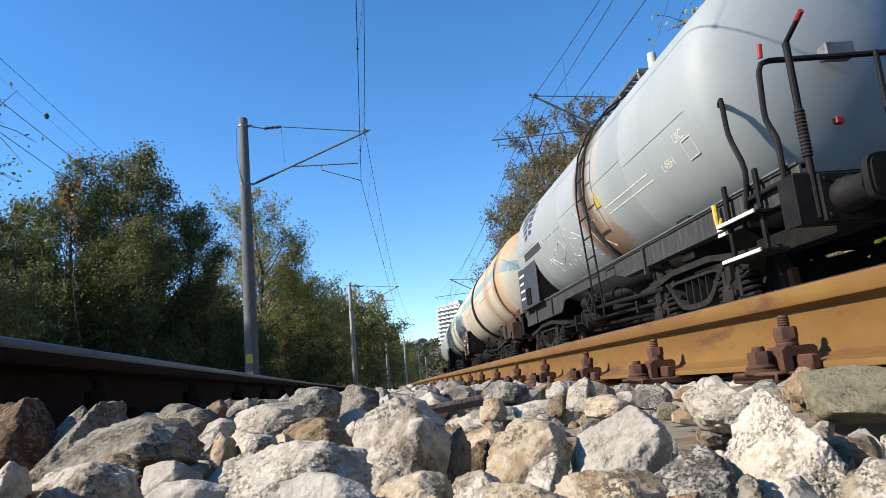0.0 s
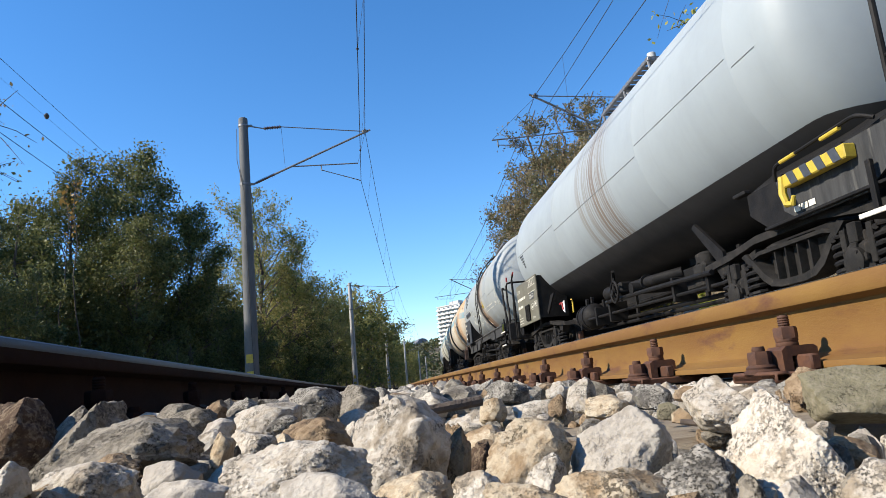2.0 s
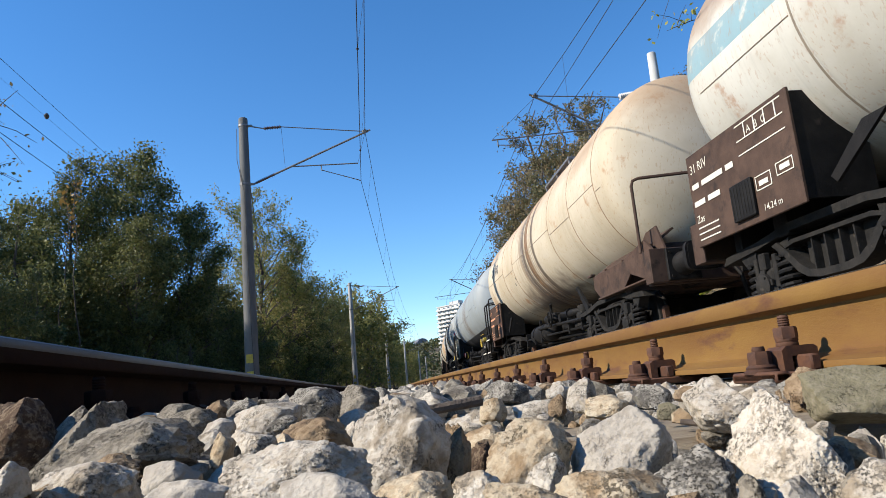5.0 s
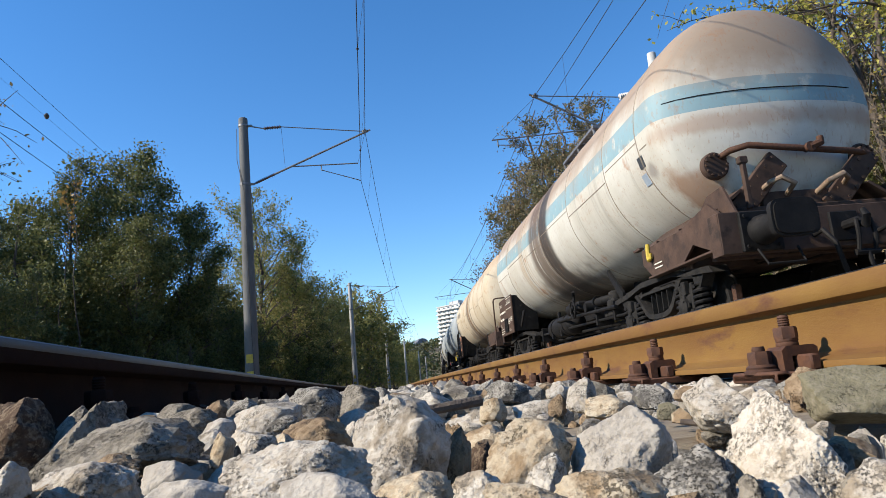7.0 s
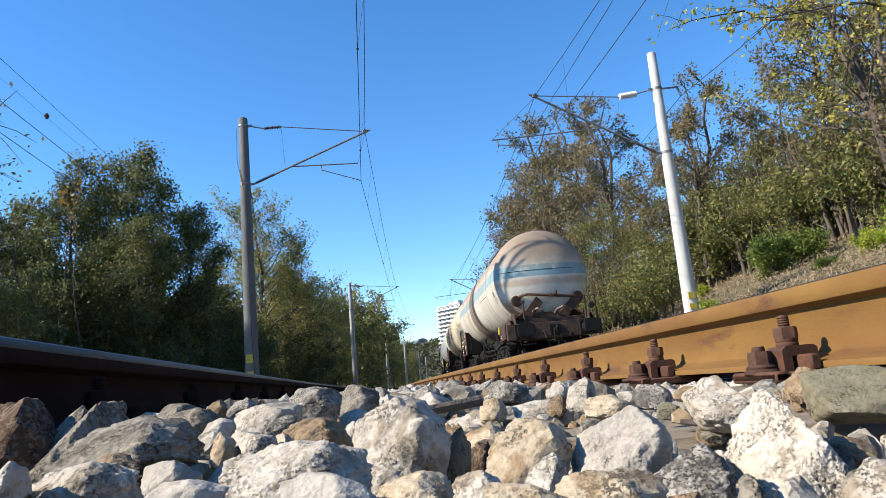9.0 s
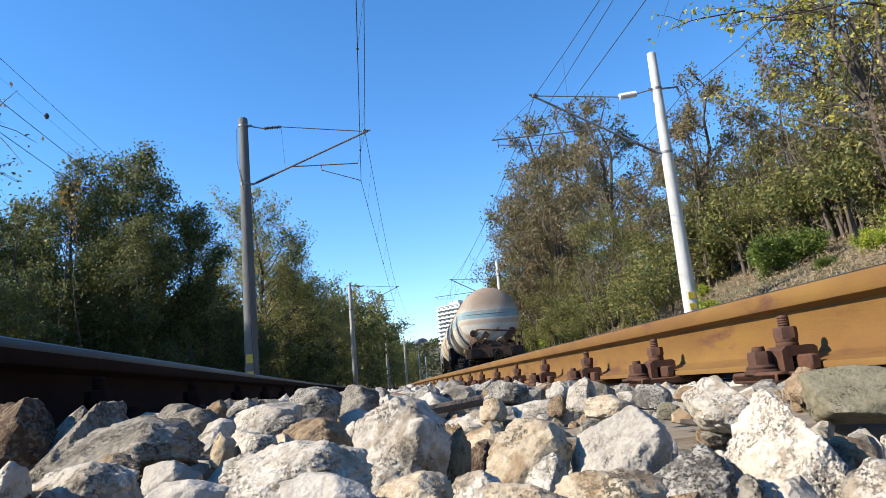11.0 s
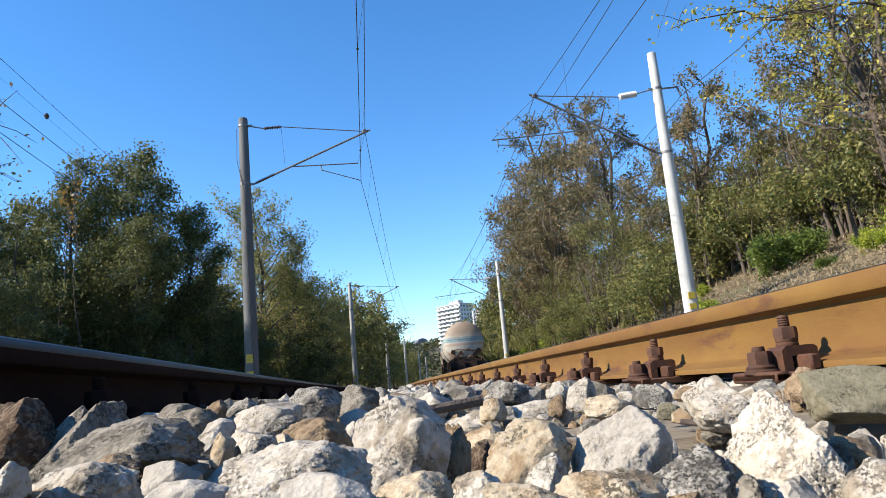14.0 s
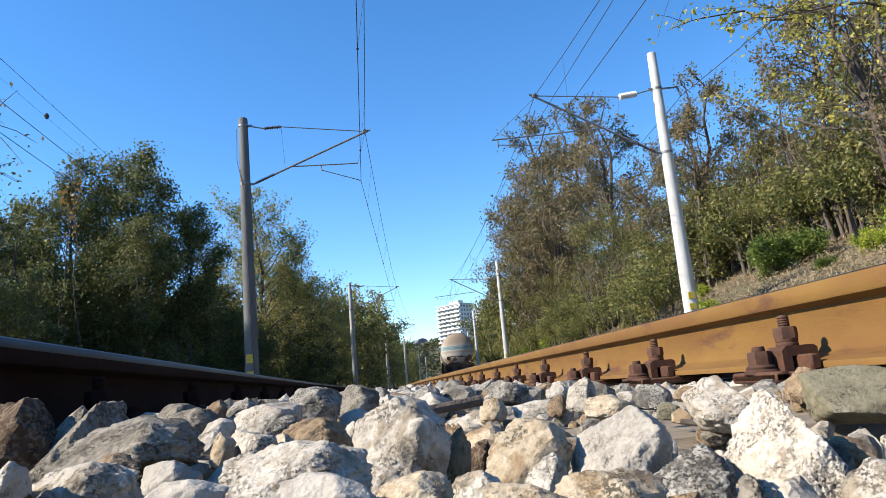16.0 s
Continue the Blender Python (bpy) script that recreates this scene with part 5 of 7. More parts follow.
for a, b in ((-1.30, 2.16), (-1.36, 2.06)):
    t = math.degrees(math.asin((b - ZC) / R))
    run, word = 0.0, 0
    while run < 1.5:
        ln = (0.13, 0.20, 0.09, 0.24, 0.06)[word % 5]
        part("stencil_bar", Form().box(0, 0, 0, 0.004, ln, 0.018, 0.001, Matrix.Translation(on_side(a - run - ln / 2, t, 0.003)) @ pose(0, 0, 0, 0, t, 0)), INK, wg)
        run, word = run + ln + 0.035, word + 1
part("warning_sign", Form().prism([(-0.13, -0.1), (0.13, -0.1), (0.0, 0.15)], -0.003, 0.003, 'x'), YELLOW, wg, "yellow warning triangle").matrix_basis = Matrix.Translation(on_side(-1.10, -14, 0.006)) @ pose(0, 0, 0, 0, -14, 0)
for k in range(5):
    for e in (0, 1):
        a = 31 - 6.2 * k
        part("emblem_bar", Form().box(0, 0, 0, 0.005, 0.62 - 0.09 * k, 0.10, 0.002, Matrix.Translation(on_side(4.05 - 0.1 * k - e * (0.72 - 0.09 * k), a + 2 * e, 0.003)) @ pose(0, 0, 0, 8 if e else -8, a, 0)), DARK_PAINT, wg)
part("emblem_bar", Form().box(0, 0, 0, 0.005, 1.5, 0.15, 0.002, Matrix.Translation(on_side(3.3, -9.5, 0.003)) @ pose(0, 0, 0, 0, -9.5, 0)), DARK_PAINT, wg)
gr = random.Random(5)
for k in range(9):
    y, a = 2.55 - 0.37 * k, -22 - 5 * (k % 3)
    pts, dy, da = [], 0, 0
    for j in range(7):
        pts.append(on_side(y + dy - 0.26 * math.sin(j * 1.3 + k), a + 15 * math.cos(j * 1.9 + k * 0.7) + da, 0.004))
        dy -= 0.03
        da += gr.uniform(-3, 3)
    part("graffiti_stroke", Form().tube(pts, 0.006, 5), INK, wg)
board(wg, DARK_PAINT, 3.32, 5.12, 1.36, 2.30, INK, False)
for k in range(4):
    bars(wg, INK, 5.0, 2.1 - 0.17 * k, -1.318, 0.5 - 0.08 * (k % 2), 0.05)

# wagons further up the train
wg = wagon("rusty white tank wagon with a faded blue stripe", A0 + 13.15)
tank_body(wg, PAINT_OLD, -5.07, 5.6, (-4.1, -2.6, -0.6, 2.4, 4.0))
ends(wg, BROWN_IRON, -6.35, 6.6)
for e, a, b in ((-1, -3.9, -6.3), (1, 4.1, 6.55)):
    cradle(wg, BROWN_IRON, e, a, b)
for pv in (-3.95, 4.6):
    bogie(wg, pv)
brake_gear(wg, 1.2, -0.7)
walkway(wg, 0.3, BROWN_IRON)
board(wg, BROWN_IRON, 4.6, 6.4, 1.0, 1.96, INK)
part("strap", Form().lathe([(R, 1.0), (R + 0.03, 1.02), (R + 0.03, 1.35), (R, 1.37)], 72, 'y', Matrix.Translation((0, 0, ZC))), BLACK_IRON, wg)
wg = wagon("pale tank wagon with dark spill bands", A0 + 27.4)
tank_body(wg, PAINT_BANDS, -5.07, 5.6, (-3.5, -1.5, 0.6, 2.6))
ends(wg, BLACK_IRON, -6.35, 6.6)
for e, a, b in ((-1, -3.9, -6.3), (1, 4.1, 6.55)):
    cradle(wg, BLACK_IRON, e, a, b)
for pv in (-3.95, 4.6):
    bogie(wg, pv)
brake_gear(wg, 1.2, -0.7)
walkway(wg, 0.3, BLACK_IRON)
board(wg, BLACK_IRON, 4.15, 6.2, 1.0, 2.02, INK)
wg = wagon("light grey tank wagon far up the train", A0 + 41.6)
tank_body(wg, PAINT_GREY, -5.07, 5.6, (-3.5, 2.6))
ends(wg, BLACK_IRON, -6.35, 6.6)
for pv in (-3.95, 4.6):
    bogie(wg, pv)
brake_gear(wg, 1.2, -0.7)
walkway(wg, 0.3, BLACK_IRON)


def ran(t):
    """How far the train has rolled by t seconds."""
    return 6.5228 * t - 0.012425 * t * t - 0.0013627 * t ** 3


def motions():
    """The train rolls away up the line, its wheels turning."""
    for wg in TRAIN:
        walk(wg, [(t / 2, on_line(SPACING, MIDDLE[wg.name] + ran(t / 2), RT)) for t in range(33)])
    for ws in TURNING:
        x, y, z = ws.location
        walk(ws, [(k / 10, pose(x, y, z) @ pose(0, 0, 0, -math.degrees(ran(k / 10) / 0.46), 0, 0)) for k in range(161)])


# ---- trees ----
def leaf_mesh(name, centres, size, rng, material, droop=0.3, long=1.7, sides=3):
    """Many small pointed leaves, each its own face."""
    n = len(centres)
    c = np.array(centres)
    d = rng.normal(size=(n, 3))
    d[:, 2] -= droop
    d /= np.linalg.norm(d, axis=1)[:, None]
    e = np.cross(d, rng.normal(size=(n, 3)))
    e /= np.linalg.norm(e, axis=1)[:, None]
    sz = size * rng.uniform(0.6, 1.35, size=(n, 1))
    if sides == 4:
        v = np.stack([c - d * sz * long / 2, c + e * sz / 2, c + d * sz * long / 2, c - e * sz / 2], 1).reshape(-1, 3)
    else:
        v = np.stack([c - d * sz * long / 2 - e * sz * 0.5, c - d * sz * long / 2 + e * sz * 0.5, c + d * sz * long / 2], 1).reshape(-1, 3)
    me = bpy.data.meshes.new(name)
    me.vertices.add(sides * n)
    me.vertices.foreach_set("co", v.ravel())
    me.loops.add(sides * n)
    me.loops.foreach_set("vertex_index", np.arange(sides * n))
    me.polygons.add(n)
    me.polygons.foreach_set("loop_start", np.arange(0, sides * n, sides))
    me.update(calc_edges=True)
    me.materials.append(material)
    return me


def grow(seed, height, spread, leaves, size, material, low=0.2, stems=1, clump=0.12, lean=0.0, shape=0.5, sides=3, bare=False, girth=1.0, limbs=18, twigs=7, rise=(0.25, 1.0), droop=0.3, tuft=1.0):
    """Trunk, limbs and twigs as one mesh, leaves set along the twigs as another."""
    rng = np.random.default_rng(seed)
    wood, runs = Form(), []
    per = limbs if stems == 1 else max(5, int(limbs * 1.4 / stems))
    for k in range(stems):
        ang = rng.uniform(0, 6.28)
        off = Vector((math.cos(ang), math.sin(ang), 0)) * (0.0 if stems == 1 else rng.uniform(0.1, spread * 0.3))
        out = off * rng.uniform(0.6, 1.6)
        hh = height * (1.0 if k == 0 else rng.uniform(0.72, 0.97))
        pts = [off + out * (t / 8) ** 1.3 + Vector((rng.normal() * 0.02 * hh * t / 8 + lean * hh * (t / 8) ** 1.5, rng.normal() * 0.02 * hh * t / 8, hh * t / 8)) for t in range(9)]
        r0 = (hh * 0.013 + 0.02) * girth
        wood.tube(pts, [r0 * (1 - 0.9 * t / 8) + 0.006 for t in range(9)], 7)
        runs += [(pts[6], pts[7], 0.6), (pts[7], pts[8], 1.0)]
        for b in range(per):
            t = low + (1 - low) * (b + rng.uniform(0, 1)) / per * 0.98
            i = min(7, int(t * 8))
            p0 = pts[i].lerp(pts[i + 1], t * 8 - i)
            prof = math.sin(math.pi * min(1, max(0.05, (t - low * 0.6) / (1 - low * 0.6))) ** shape) ** 0.8
            ln = spread * max(0.20, prof) * rng.uniform(0.55, 1.15)
            a = b * 2.4 + rng.uniform(-0.6, 0.6)
            d = Vector((math.cos(a), math.sin(a), rng.uniform(*rise))).normalized()
            limb = [p0 + d * ln * u + Vector((rng.normal() * 0.06 * ln, rng.normal() * 0.06 * ln, 0.12 * ln * u * u + rng.normal() * 0.03 * ln)) * (u > 0) for u in (0, 0.35, 0.7, 1.0)]
            rl = r0 * (1 - 0.85 * t) * 0.42 + 0.004
            wood.tube(limb, [rl, rl * 0.7, rl * 0.45, 0.004], 4, False)
            runs.append((limb[2], limb[3], ln * 0.5))
            for c in range(twigs):
                u = rng.uniform(0.25, 1.0)
                j = min(2, int(u * 3))
                q0 = limb[j].lerp(limb[j + 1], u * 3 - j)
                dd = (d * 0.8 + Vector(rng.normal(size=3)) * 0.6 + Vector((0, 0, 0.25))).normalized()
                q1 = q0 + dd * ln * rng.uniform(0.22, 0.5)
                dense = rng.gamma(1.6, 0.6) * tuft + 0.25
                if not bare:
                    wood.tube([q0, q1], [rl * 0.35 + 0.003, 0.003], 3, False)
                runs.append((q0.lerp(q1, 0.3), q1, ln * 0.3 * dense))
                for _ in range(3):
                    q2 = q0.lerp(q1, rng.uniform(0.4, 1.0)) + (dd + Vector(rng.normal(size=3)) * 0.8).normalized() * ln * rng.uniform(0.12, 0.30)
                    runs.append((q1.lerp(q0, rng.uniform(0, 0.5)), q2, ln * 0.25 * dense))
    lo = np.array([tuple(r[0]) for r in runs])
    hi = np.array([tuple(r[1]) for r in runs])
    w = np.array([r[2] for r in runs])
    pick = rng.choice(len(runs), leaves, p=w / w.sum())
    u = rng.uniform(0, 1.06, (leaves, 1))
    cs = lo[pick] + (hi[pick] - lo[pick]) * u + rng.normal(size=(leaves, 3)) * clump
    cs[:, 2] = np.maximum(cs[:, 2], 0.05)
    return wood.mesh("trunk", BARK, 60), leaf_mesh("crown", cs, size, rng, material, droop, sides=sides)


def tree_kind(name, label, category, seed, height, spread, leaves, size, material, group="", **more):
    trunk, crown = grow(seed, height, spread, leaves, size, material, **more)
    ob = base(name, Matrix.Identity(4), label, category, group)
    part("trunk", trunk, BARK, ob)
    part("crown", crown, material, ob)
    return ob


def plant(kind, lat, s, scale=1.0, turn=None, tall=1.0, sink=0.1):
    turn = random.uniform(0, 360) if turn is None else turn
    m = Matrix.Translation(along(lat, s, bank(lat, s) - sink)) @ pose(0, 0, 0, 0, 0, turn) @ Matrix.Diagonal((scale, scale, scale * tall, 1))
    if not kind.get("planted"):
        kind["planted"] = 1
        kind.matrix_basis = m
        return kind
    return copy_thing(kind, m)


LEAF_DARK = leafy("leaf_dark_green", (0.050, 0.070, 0.024), (0.175, 0.170, 0.055), 0.40)
LEAF_MIX = leafy("leaf_olive_yellow", (0.11, 0.15, 0.04), (0.36, 0.30, 0.10), 0.38)
LEAF_YELLOW = leafy("leaf_autumn_yellow", (0.17, 0.20, 0.05), (0.46, 0.39, 0.08), 0.38)
LEAF_BROWN = leafy("leaf_dry_brown", (0.085, 0.095, 0.040), (0.25, 0.18, 0.10), 0.34)
LEAF_OLIVE = leafy("leaf_olive_green", (0.075, 0.100, 0.030), (0.25, 0.225, 0.07), 0.38)
LEAF_RUST = leafy("leaf_rusty", (0.20, 0.12, 0.035), (0.40, 0.24, 0.06))
LEAF_BRIGHT = leafy("leaf_bright_green", (0.11, 0.20, 0.025), (0.42, 0.42, 0.05), 0.4)
LEAF_FRESH = leafy("leaf_fresh_green", (0.06, 0.10, 0.022), (0.20, 0.25, 0.05), 0.4)

VERGE, BANK = "trees on the verge", "trees on the bank"
dark_a = tree_kind("deciduous_tree", "tall dark green tree in leaf on the verge", "tree", 11, 11.6, 3.4, 30000, 0.080, LEAF_DARK, VERGE, low=0.06, clump=0.22, shape=0.72, limbs=34, rise=(0.4, 1.3), twigs=8)
dark_b = tree_kind("deciduous_tree", "dark green bushy tree in leaf on the verge", "tree", 12, 8.5, 3.0, 24000, 0.085, LEAF_DARK, VERGE, low=0.04, stems=3, clump=0.20, limbs=26, rise=(0.3, 1.3))
mixed = tree_kind("locust_tree", "airy tree turning yellow on the verge", "tree", 13, 12.2, 3.6, 15000, 0.075, LEAF_MIX, VERGE, low=0.08, clump=0.17, limbs=34, shape=0.8, rise=(0.6, 1.4), twigs=9)
brown_a = tree_kind("thicket_tree", "twiggy tree with thin brownish leaves on the bank", "tree", 14, 9.0, 2.8, 15000, 0.062, LEAF_BROWN, BANK, low=0.12, stems=3, clump=0.13, limbs=22, rise=(0.3, 1.2))
olive_b = tree_kind("thicket_tree", "twiggy olive green tree on the bank", "tree", 15, 8.0, 2.7, 12000, 0.062, LEAF_OLIVE, BANK, low=0.05, stems=4, clump=0.14, limbs=26, rise=(0.3, 1.2))
gold = tree_kind("walnut_tree", "sparse tree with yellow autumn leaves on the bank", "tree", 16, 8.5, 3.2, 2600, 0.075, LEAF_YELLOW, BANK, low=0.18, stems=3, clump=0.10, limbs=20, sides=4, tuft=1.6, twigs=8)
far_a = tree_kind("far_tree", "green tree far along the verge", "tree", 21, 8.0, 2.6, 4200, 0.13, LEAF_OLIVE, VERGE, low=0.03, stems=2, clump=0.25, bare=True, rise=(0.4, 1.4))
far_b = tree_kind("far_tree", "olive tree far along the bank", "tree", 22, 8.0, 2.8, 3600, 0.15, LEAF_OLIVE, BANK, low=0.05, stems=2, clump=0.25, bare=True, rise=(0.3, 1.2))
bush_a = tree_kind("bush", "dark green bush under the trees", "bush", 23, 2.6, 1.5, 4200, 0.045, LEAF_DARK, "bushes on the verge", low=0.02, stems=4, clump=0.14, bare=True)
bush_b = tree_kind("bush", "olive bush under the trees on the bank", "bush", 24, 2.8, 1.5, 3600, 0.07, LEAF_OLIVE, "bushes on the bank", low=0.02, stems=4, clump=0.14, bare=True)
bush_c = tree_kind("bush", "bare twiggy bush with a few dry leaves", "bush", 25, 3.4, 1.3, 700, 0.05, LEAF_BROWN, "bushes on the bank", low=0.05, stems=7, clump=0.10, rise=(0.8, 2.0))
shrub = tree_kind("shrub", "yellow-green shrub at the foot of the bank", "shrub", 17, 1.3, 0.9, 3200, 0.055, LEAF_BRIGHT, "shrubs on the bank", low=0.02, stems=5, clump=0.09, bare=True)
fresh = tree_kind("shrub", "fresh green leafy shrub on the dry bank", "shrub", 19, 1.3, 0.85, 5000, 0.055, LEAF_FRESH, "shrubs on the bank", low=0.02, stems=6, clump=0.10, bare=True)
shoot = tree_kind("sapling", "slender sapling with a few orange-brown leaves", "sapling", 18, 8.4, 0.34, 34, 0.10, LEAF_RUST, VERGE, low=0.93, clump=0.10, sides=4, girth=0.22, limbs=5, twigs=2)
back = tree_kind("far_tree", "dark green tree in the woods behind the verge", "tree", 27, 9.0, 3.2, 4200, 0.21, LEAF_DARK, VERGE, low=0.03, stems=3, clump=0.35, bare=True)

# verge beside the first track
for i in range(20):
    plant(back, random.uniform(-27, -17), 15 + i * 2.8, random.uniform(0.75, 0.95))
for i in range(9):
    plant(back, random.uniform(-14, -9.5), 36 + i * 3.2, random.uniform(0.6, 0.85))
plant(shoot, -10.25, 24, 1.06)
plant(shoot, -10.7, 24.2, 0.975)
for lat, s, k in ((-10.8, 31, 1.06), (-8.6, 31.5, 0.78), (-12.6, 29, 0.86), (-17, 31, 0.80), (-10.2, 17.5, 0.56), (-19, 22, 0.80), (-15, 38, 0.85), (-9.6, 28, 0.68)):
    plant(dark_a, lat, s, k)
for lat, s, k in ((-12.9, 26, 0.98), (-14.6, 24, 1.0), (-9.2, 34, 0.9), (-11.4, 22, 0.70), (-7.0, 34, 0.66), (-21, 30, 1.2), (-12, 43, 1.1), (-10, 52, 0.9), (-6.0, 42, 0.80), (-6.5, 48, 0.84)):
    plant(dark_b, lat, s, k)
for lat, s, k in ((-7.0, 39, 1.03), (-5.6, 41, 0.78), (-8.5, 44, 0.9), (-9, 60, 0.9), (-6.3, 55, 0.78), (-6.0, 61, 0.78)):
    plant(mixed, lat, s, k)
for i in range(26):
    plant(far_a, random.uniform(-12, -8) + max(0, i - 12) * 0.15, 50 + i * 5.8 + random.uniform(-2, 2), random.uniform(1.0, 1.4))
for lat, s, k in ((-5.3, 66, 1.0), (-5.2, 76, 1.1), (-5.4, 90, 1.2)):
    plant(far_a, lat, s, k)
for i in range(18):
    s = 27 + i * 2.0
    plant(bush_a, -6.2 - random.uniform(0, 2.0) - max(0, 36 - s) * 0.25, s, random.uniform(0.8, 1.25))
for i in range(10):
    plant(bush_a, random.uniform(-17, -12.5), 25 + i * 2.6, random.uniform(1.0, 1.6))

# bank beside the second track
for lat, s, k in ((11.2, 52, 1.36), (12.8, 49, 1.42), (10.8, 60, 1.15), (11.0, 44, 1.05), (14.5, 42, 1.15), (10.4, 46, 0.85), (13.2, 55, 1.5), (12.5, 26, 0.75), (15.5, 22, 0.85), (15.0, 14, 0.85)):
    plant(brown_a, lat, s, k)
for lat, s, k in ((10.8, 33, 0.80), (12.4, 30, 0.80), (12.6, 26, 0.66), (13.5, 35, 0.80), (15.5, 19, 0.8), (16.5, 25, 0.85), (19, 20, 0.95), (17.5, 12, 1.0), (21, 15, 1.1), (10.2, 38, 0.62), (13.6, 22, 0.66), (10.6, 51, 1.0), (10.3, 43, 0.85), (14.5, 24, 1.0), (13.4, 28, 0.9), (15.0, 31, 1.0), (16.2, 19.5, 1.0)):
    plant(olive_b, lat, s, k)
for lat, s, k in ((13.4, 15.2, 0.95), (13.8, 18.0, 0.95), (14.2, 11.5, 1.0), (13.4, 12.8, 0.75), (15.8, 15, 1.05)):
    plant(gold, lat, s, k)
for i in range(30):
    plant(far_b, random.uniform(9.0, 13), 56 + i * 6.0, random.uniform(0.7, 1.15))
for i in range(22):
    s = 13.5 + i * 1.7
    plant((bush_b, bush_c)[i % 2], random.uniform(12.7, 14.2) if s < 26 else random.uniform(10.0, 12.2), s, random.uniform(0.8, 1.2))
for i in range(20):
    plant((bush_b, bush_c, bush_c)[i % 3], random.uniform(12.9, 16), 11 + i * 1.0, random.uniform(0.8, 1.3))
for i in range(16):
    plant(bush_b, random.uniform(8.7, 9.9), 22 + i * 2.6, random.uniform(0.5, 0.9))
for i in range(14):
    plant(shrub, random.uniform(8.0, 9.0), 19 + i * 3.1, random.uniform(0.45, 0.8))
for lat, s, k in ((10.9, 14.2, 0.9), (11.5, 13.8, 1.45), (11.3, 15.0, 1.0), (12.2, 14.6, 1.35), (10.8, 13.2, 1.1), (9.2, 42, 1.6), (8.9, 47, 1.7), (9.6, 38, 1.4), (10.4, 33, 1.3), (11.0, 29, 1.0), (10.6, 22.3, 0.5), (11.3, 24, 0.8), (8.8, 26, 0.9), (8.2, 34, 1.0), (8.2, 40, 1.2), (8.2, 55, 1.4)):
    plant(shrub, lat, s, k)
for lat, s, k in ((11.05, 18.7, 0.95), (11.5, 18.3, 0.85), (11.9, 20.4, 0.6), (10.9, 16.2, 0.35)):
    plant(fresh, lat, s, k)


def overhanging_limb(lat, s, z, reach, seed, label, material, leaves, size, drop=0.0):
    """A long bough that leans out from the trees on the bank or the verge."""
    rng = np.random.default_rng(seed)
    root = Vector((0, 0, 0))
    bough = [root + Vector((reach * u, rng.normal() * 0.10, 0.25 * math.sin(3 * u) + rng.normal() * 0.06 - drop * u * u)) for u in (0, 0.2, 0.4, 0.6, 0.8, 1.0)]
    wood = Form().tube(bough, [0.045, 0.036, 0.028, 0.02, 0.012, 0.004], 6)
    cs, stems = [], []
    for k in range(16):
        i = min(4, 1 + k % 5)
        p = bough[i].lerp(bough[min(5, i + 1)], rng.uniform())
        d = Vector((reach, 0, 0)).normalized() * 0.5 + Vector(rng.normal(size=3)) * 0.55
        q = p + d * rng.uniform(0.4, 0.9)
        mid = p.lerp(q, 0.5) + Vector((0, 0, 0.05))
        stems.append(Form().tube([p, mid, q], [0.010, 0.007, 0.003], 4))
        for _ in range(leaves // 16):
            cs.append(tuple(mid.lerp(q, rng.uniform(0, 1.1)) + Vector(rng.normal(size=3)) * 0.07))
    ob = tagged(base("bough", Matrix.Translation(along(lat, s, z)), label, "branch", "boughs over the line"), label, "branch")
    part("limb", wood, BARK, ob)
    for stem in stems:
        part("twig", stem, BARK, ob)
    part("leaves", leaf_mesh("leaves", cs, size, rng, material, sides=4), material, ob)
    return ob


SPARSE = "bare bough with sparse yellow leaves reaching from the bank"
for k, (lat, s, z, reach, drop) in enumerate(((12.6, 18.0, 9.6, -3.9, 0.25), (12.4, 17.0, 10.0, -4.2, -0.1), (12.6, 16.0, 8.6, -3.2, 0.3), (13.0, 15.0, 8.2, -3.4, 0.5), (13.0, 16.5, 10.6, -3.6, 0.0))):
    overhanging_limb(lat, s, z, reach, 60 + k, SPARSE, LEAF_YELLOW, 96, 0.085, drop)
overhanging_limb(-8.4, 12.0, 5.0, 2.0, 71, "dark twig with broad leaves hanging over the verge", LEAF_BROWN, 110, 0.045, -0.15)
overhanging_limb(-8.0, 12.2, 4.4, 1.5, 72, "dark twig with broad leaves hanging over the verge", LEAF_DARK, 110, 0.045, 0.1)

# dry grass and litter on the bank
GRASS = leafy("dry_grass", (0.34, 0.26, 0.17), (0.22, 0.18, 0.10), 0.3)
rg = np.random.default_rng(31)
cs = []
for i in range(26000):
    s, lat = 11 + 34 * rg.uniform() ** 1.6, 9.2 + 5.4 * rg.uniform() ** 1.1
    cs.append(tuple(along(lat, s, bank(lat, s) + rg.uniform(0.0, 0.16))))
tagged(new("dry_grass", leaf_mesh("dry_grass", cs, 0.028, rg, GRASS, -0.9, 5.0, 3)), "dry grass and leaf litter on the bank", "grass", kind="stuff")


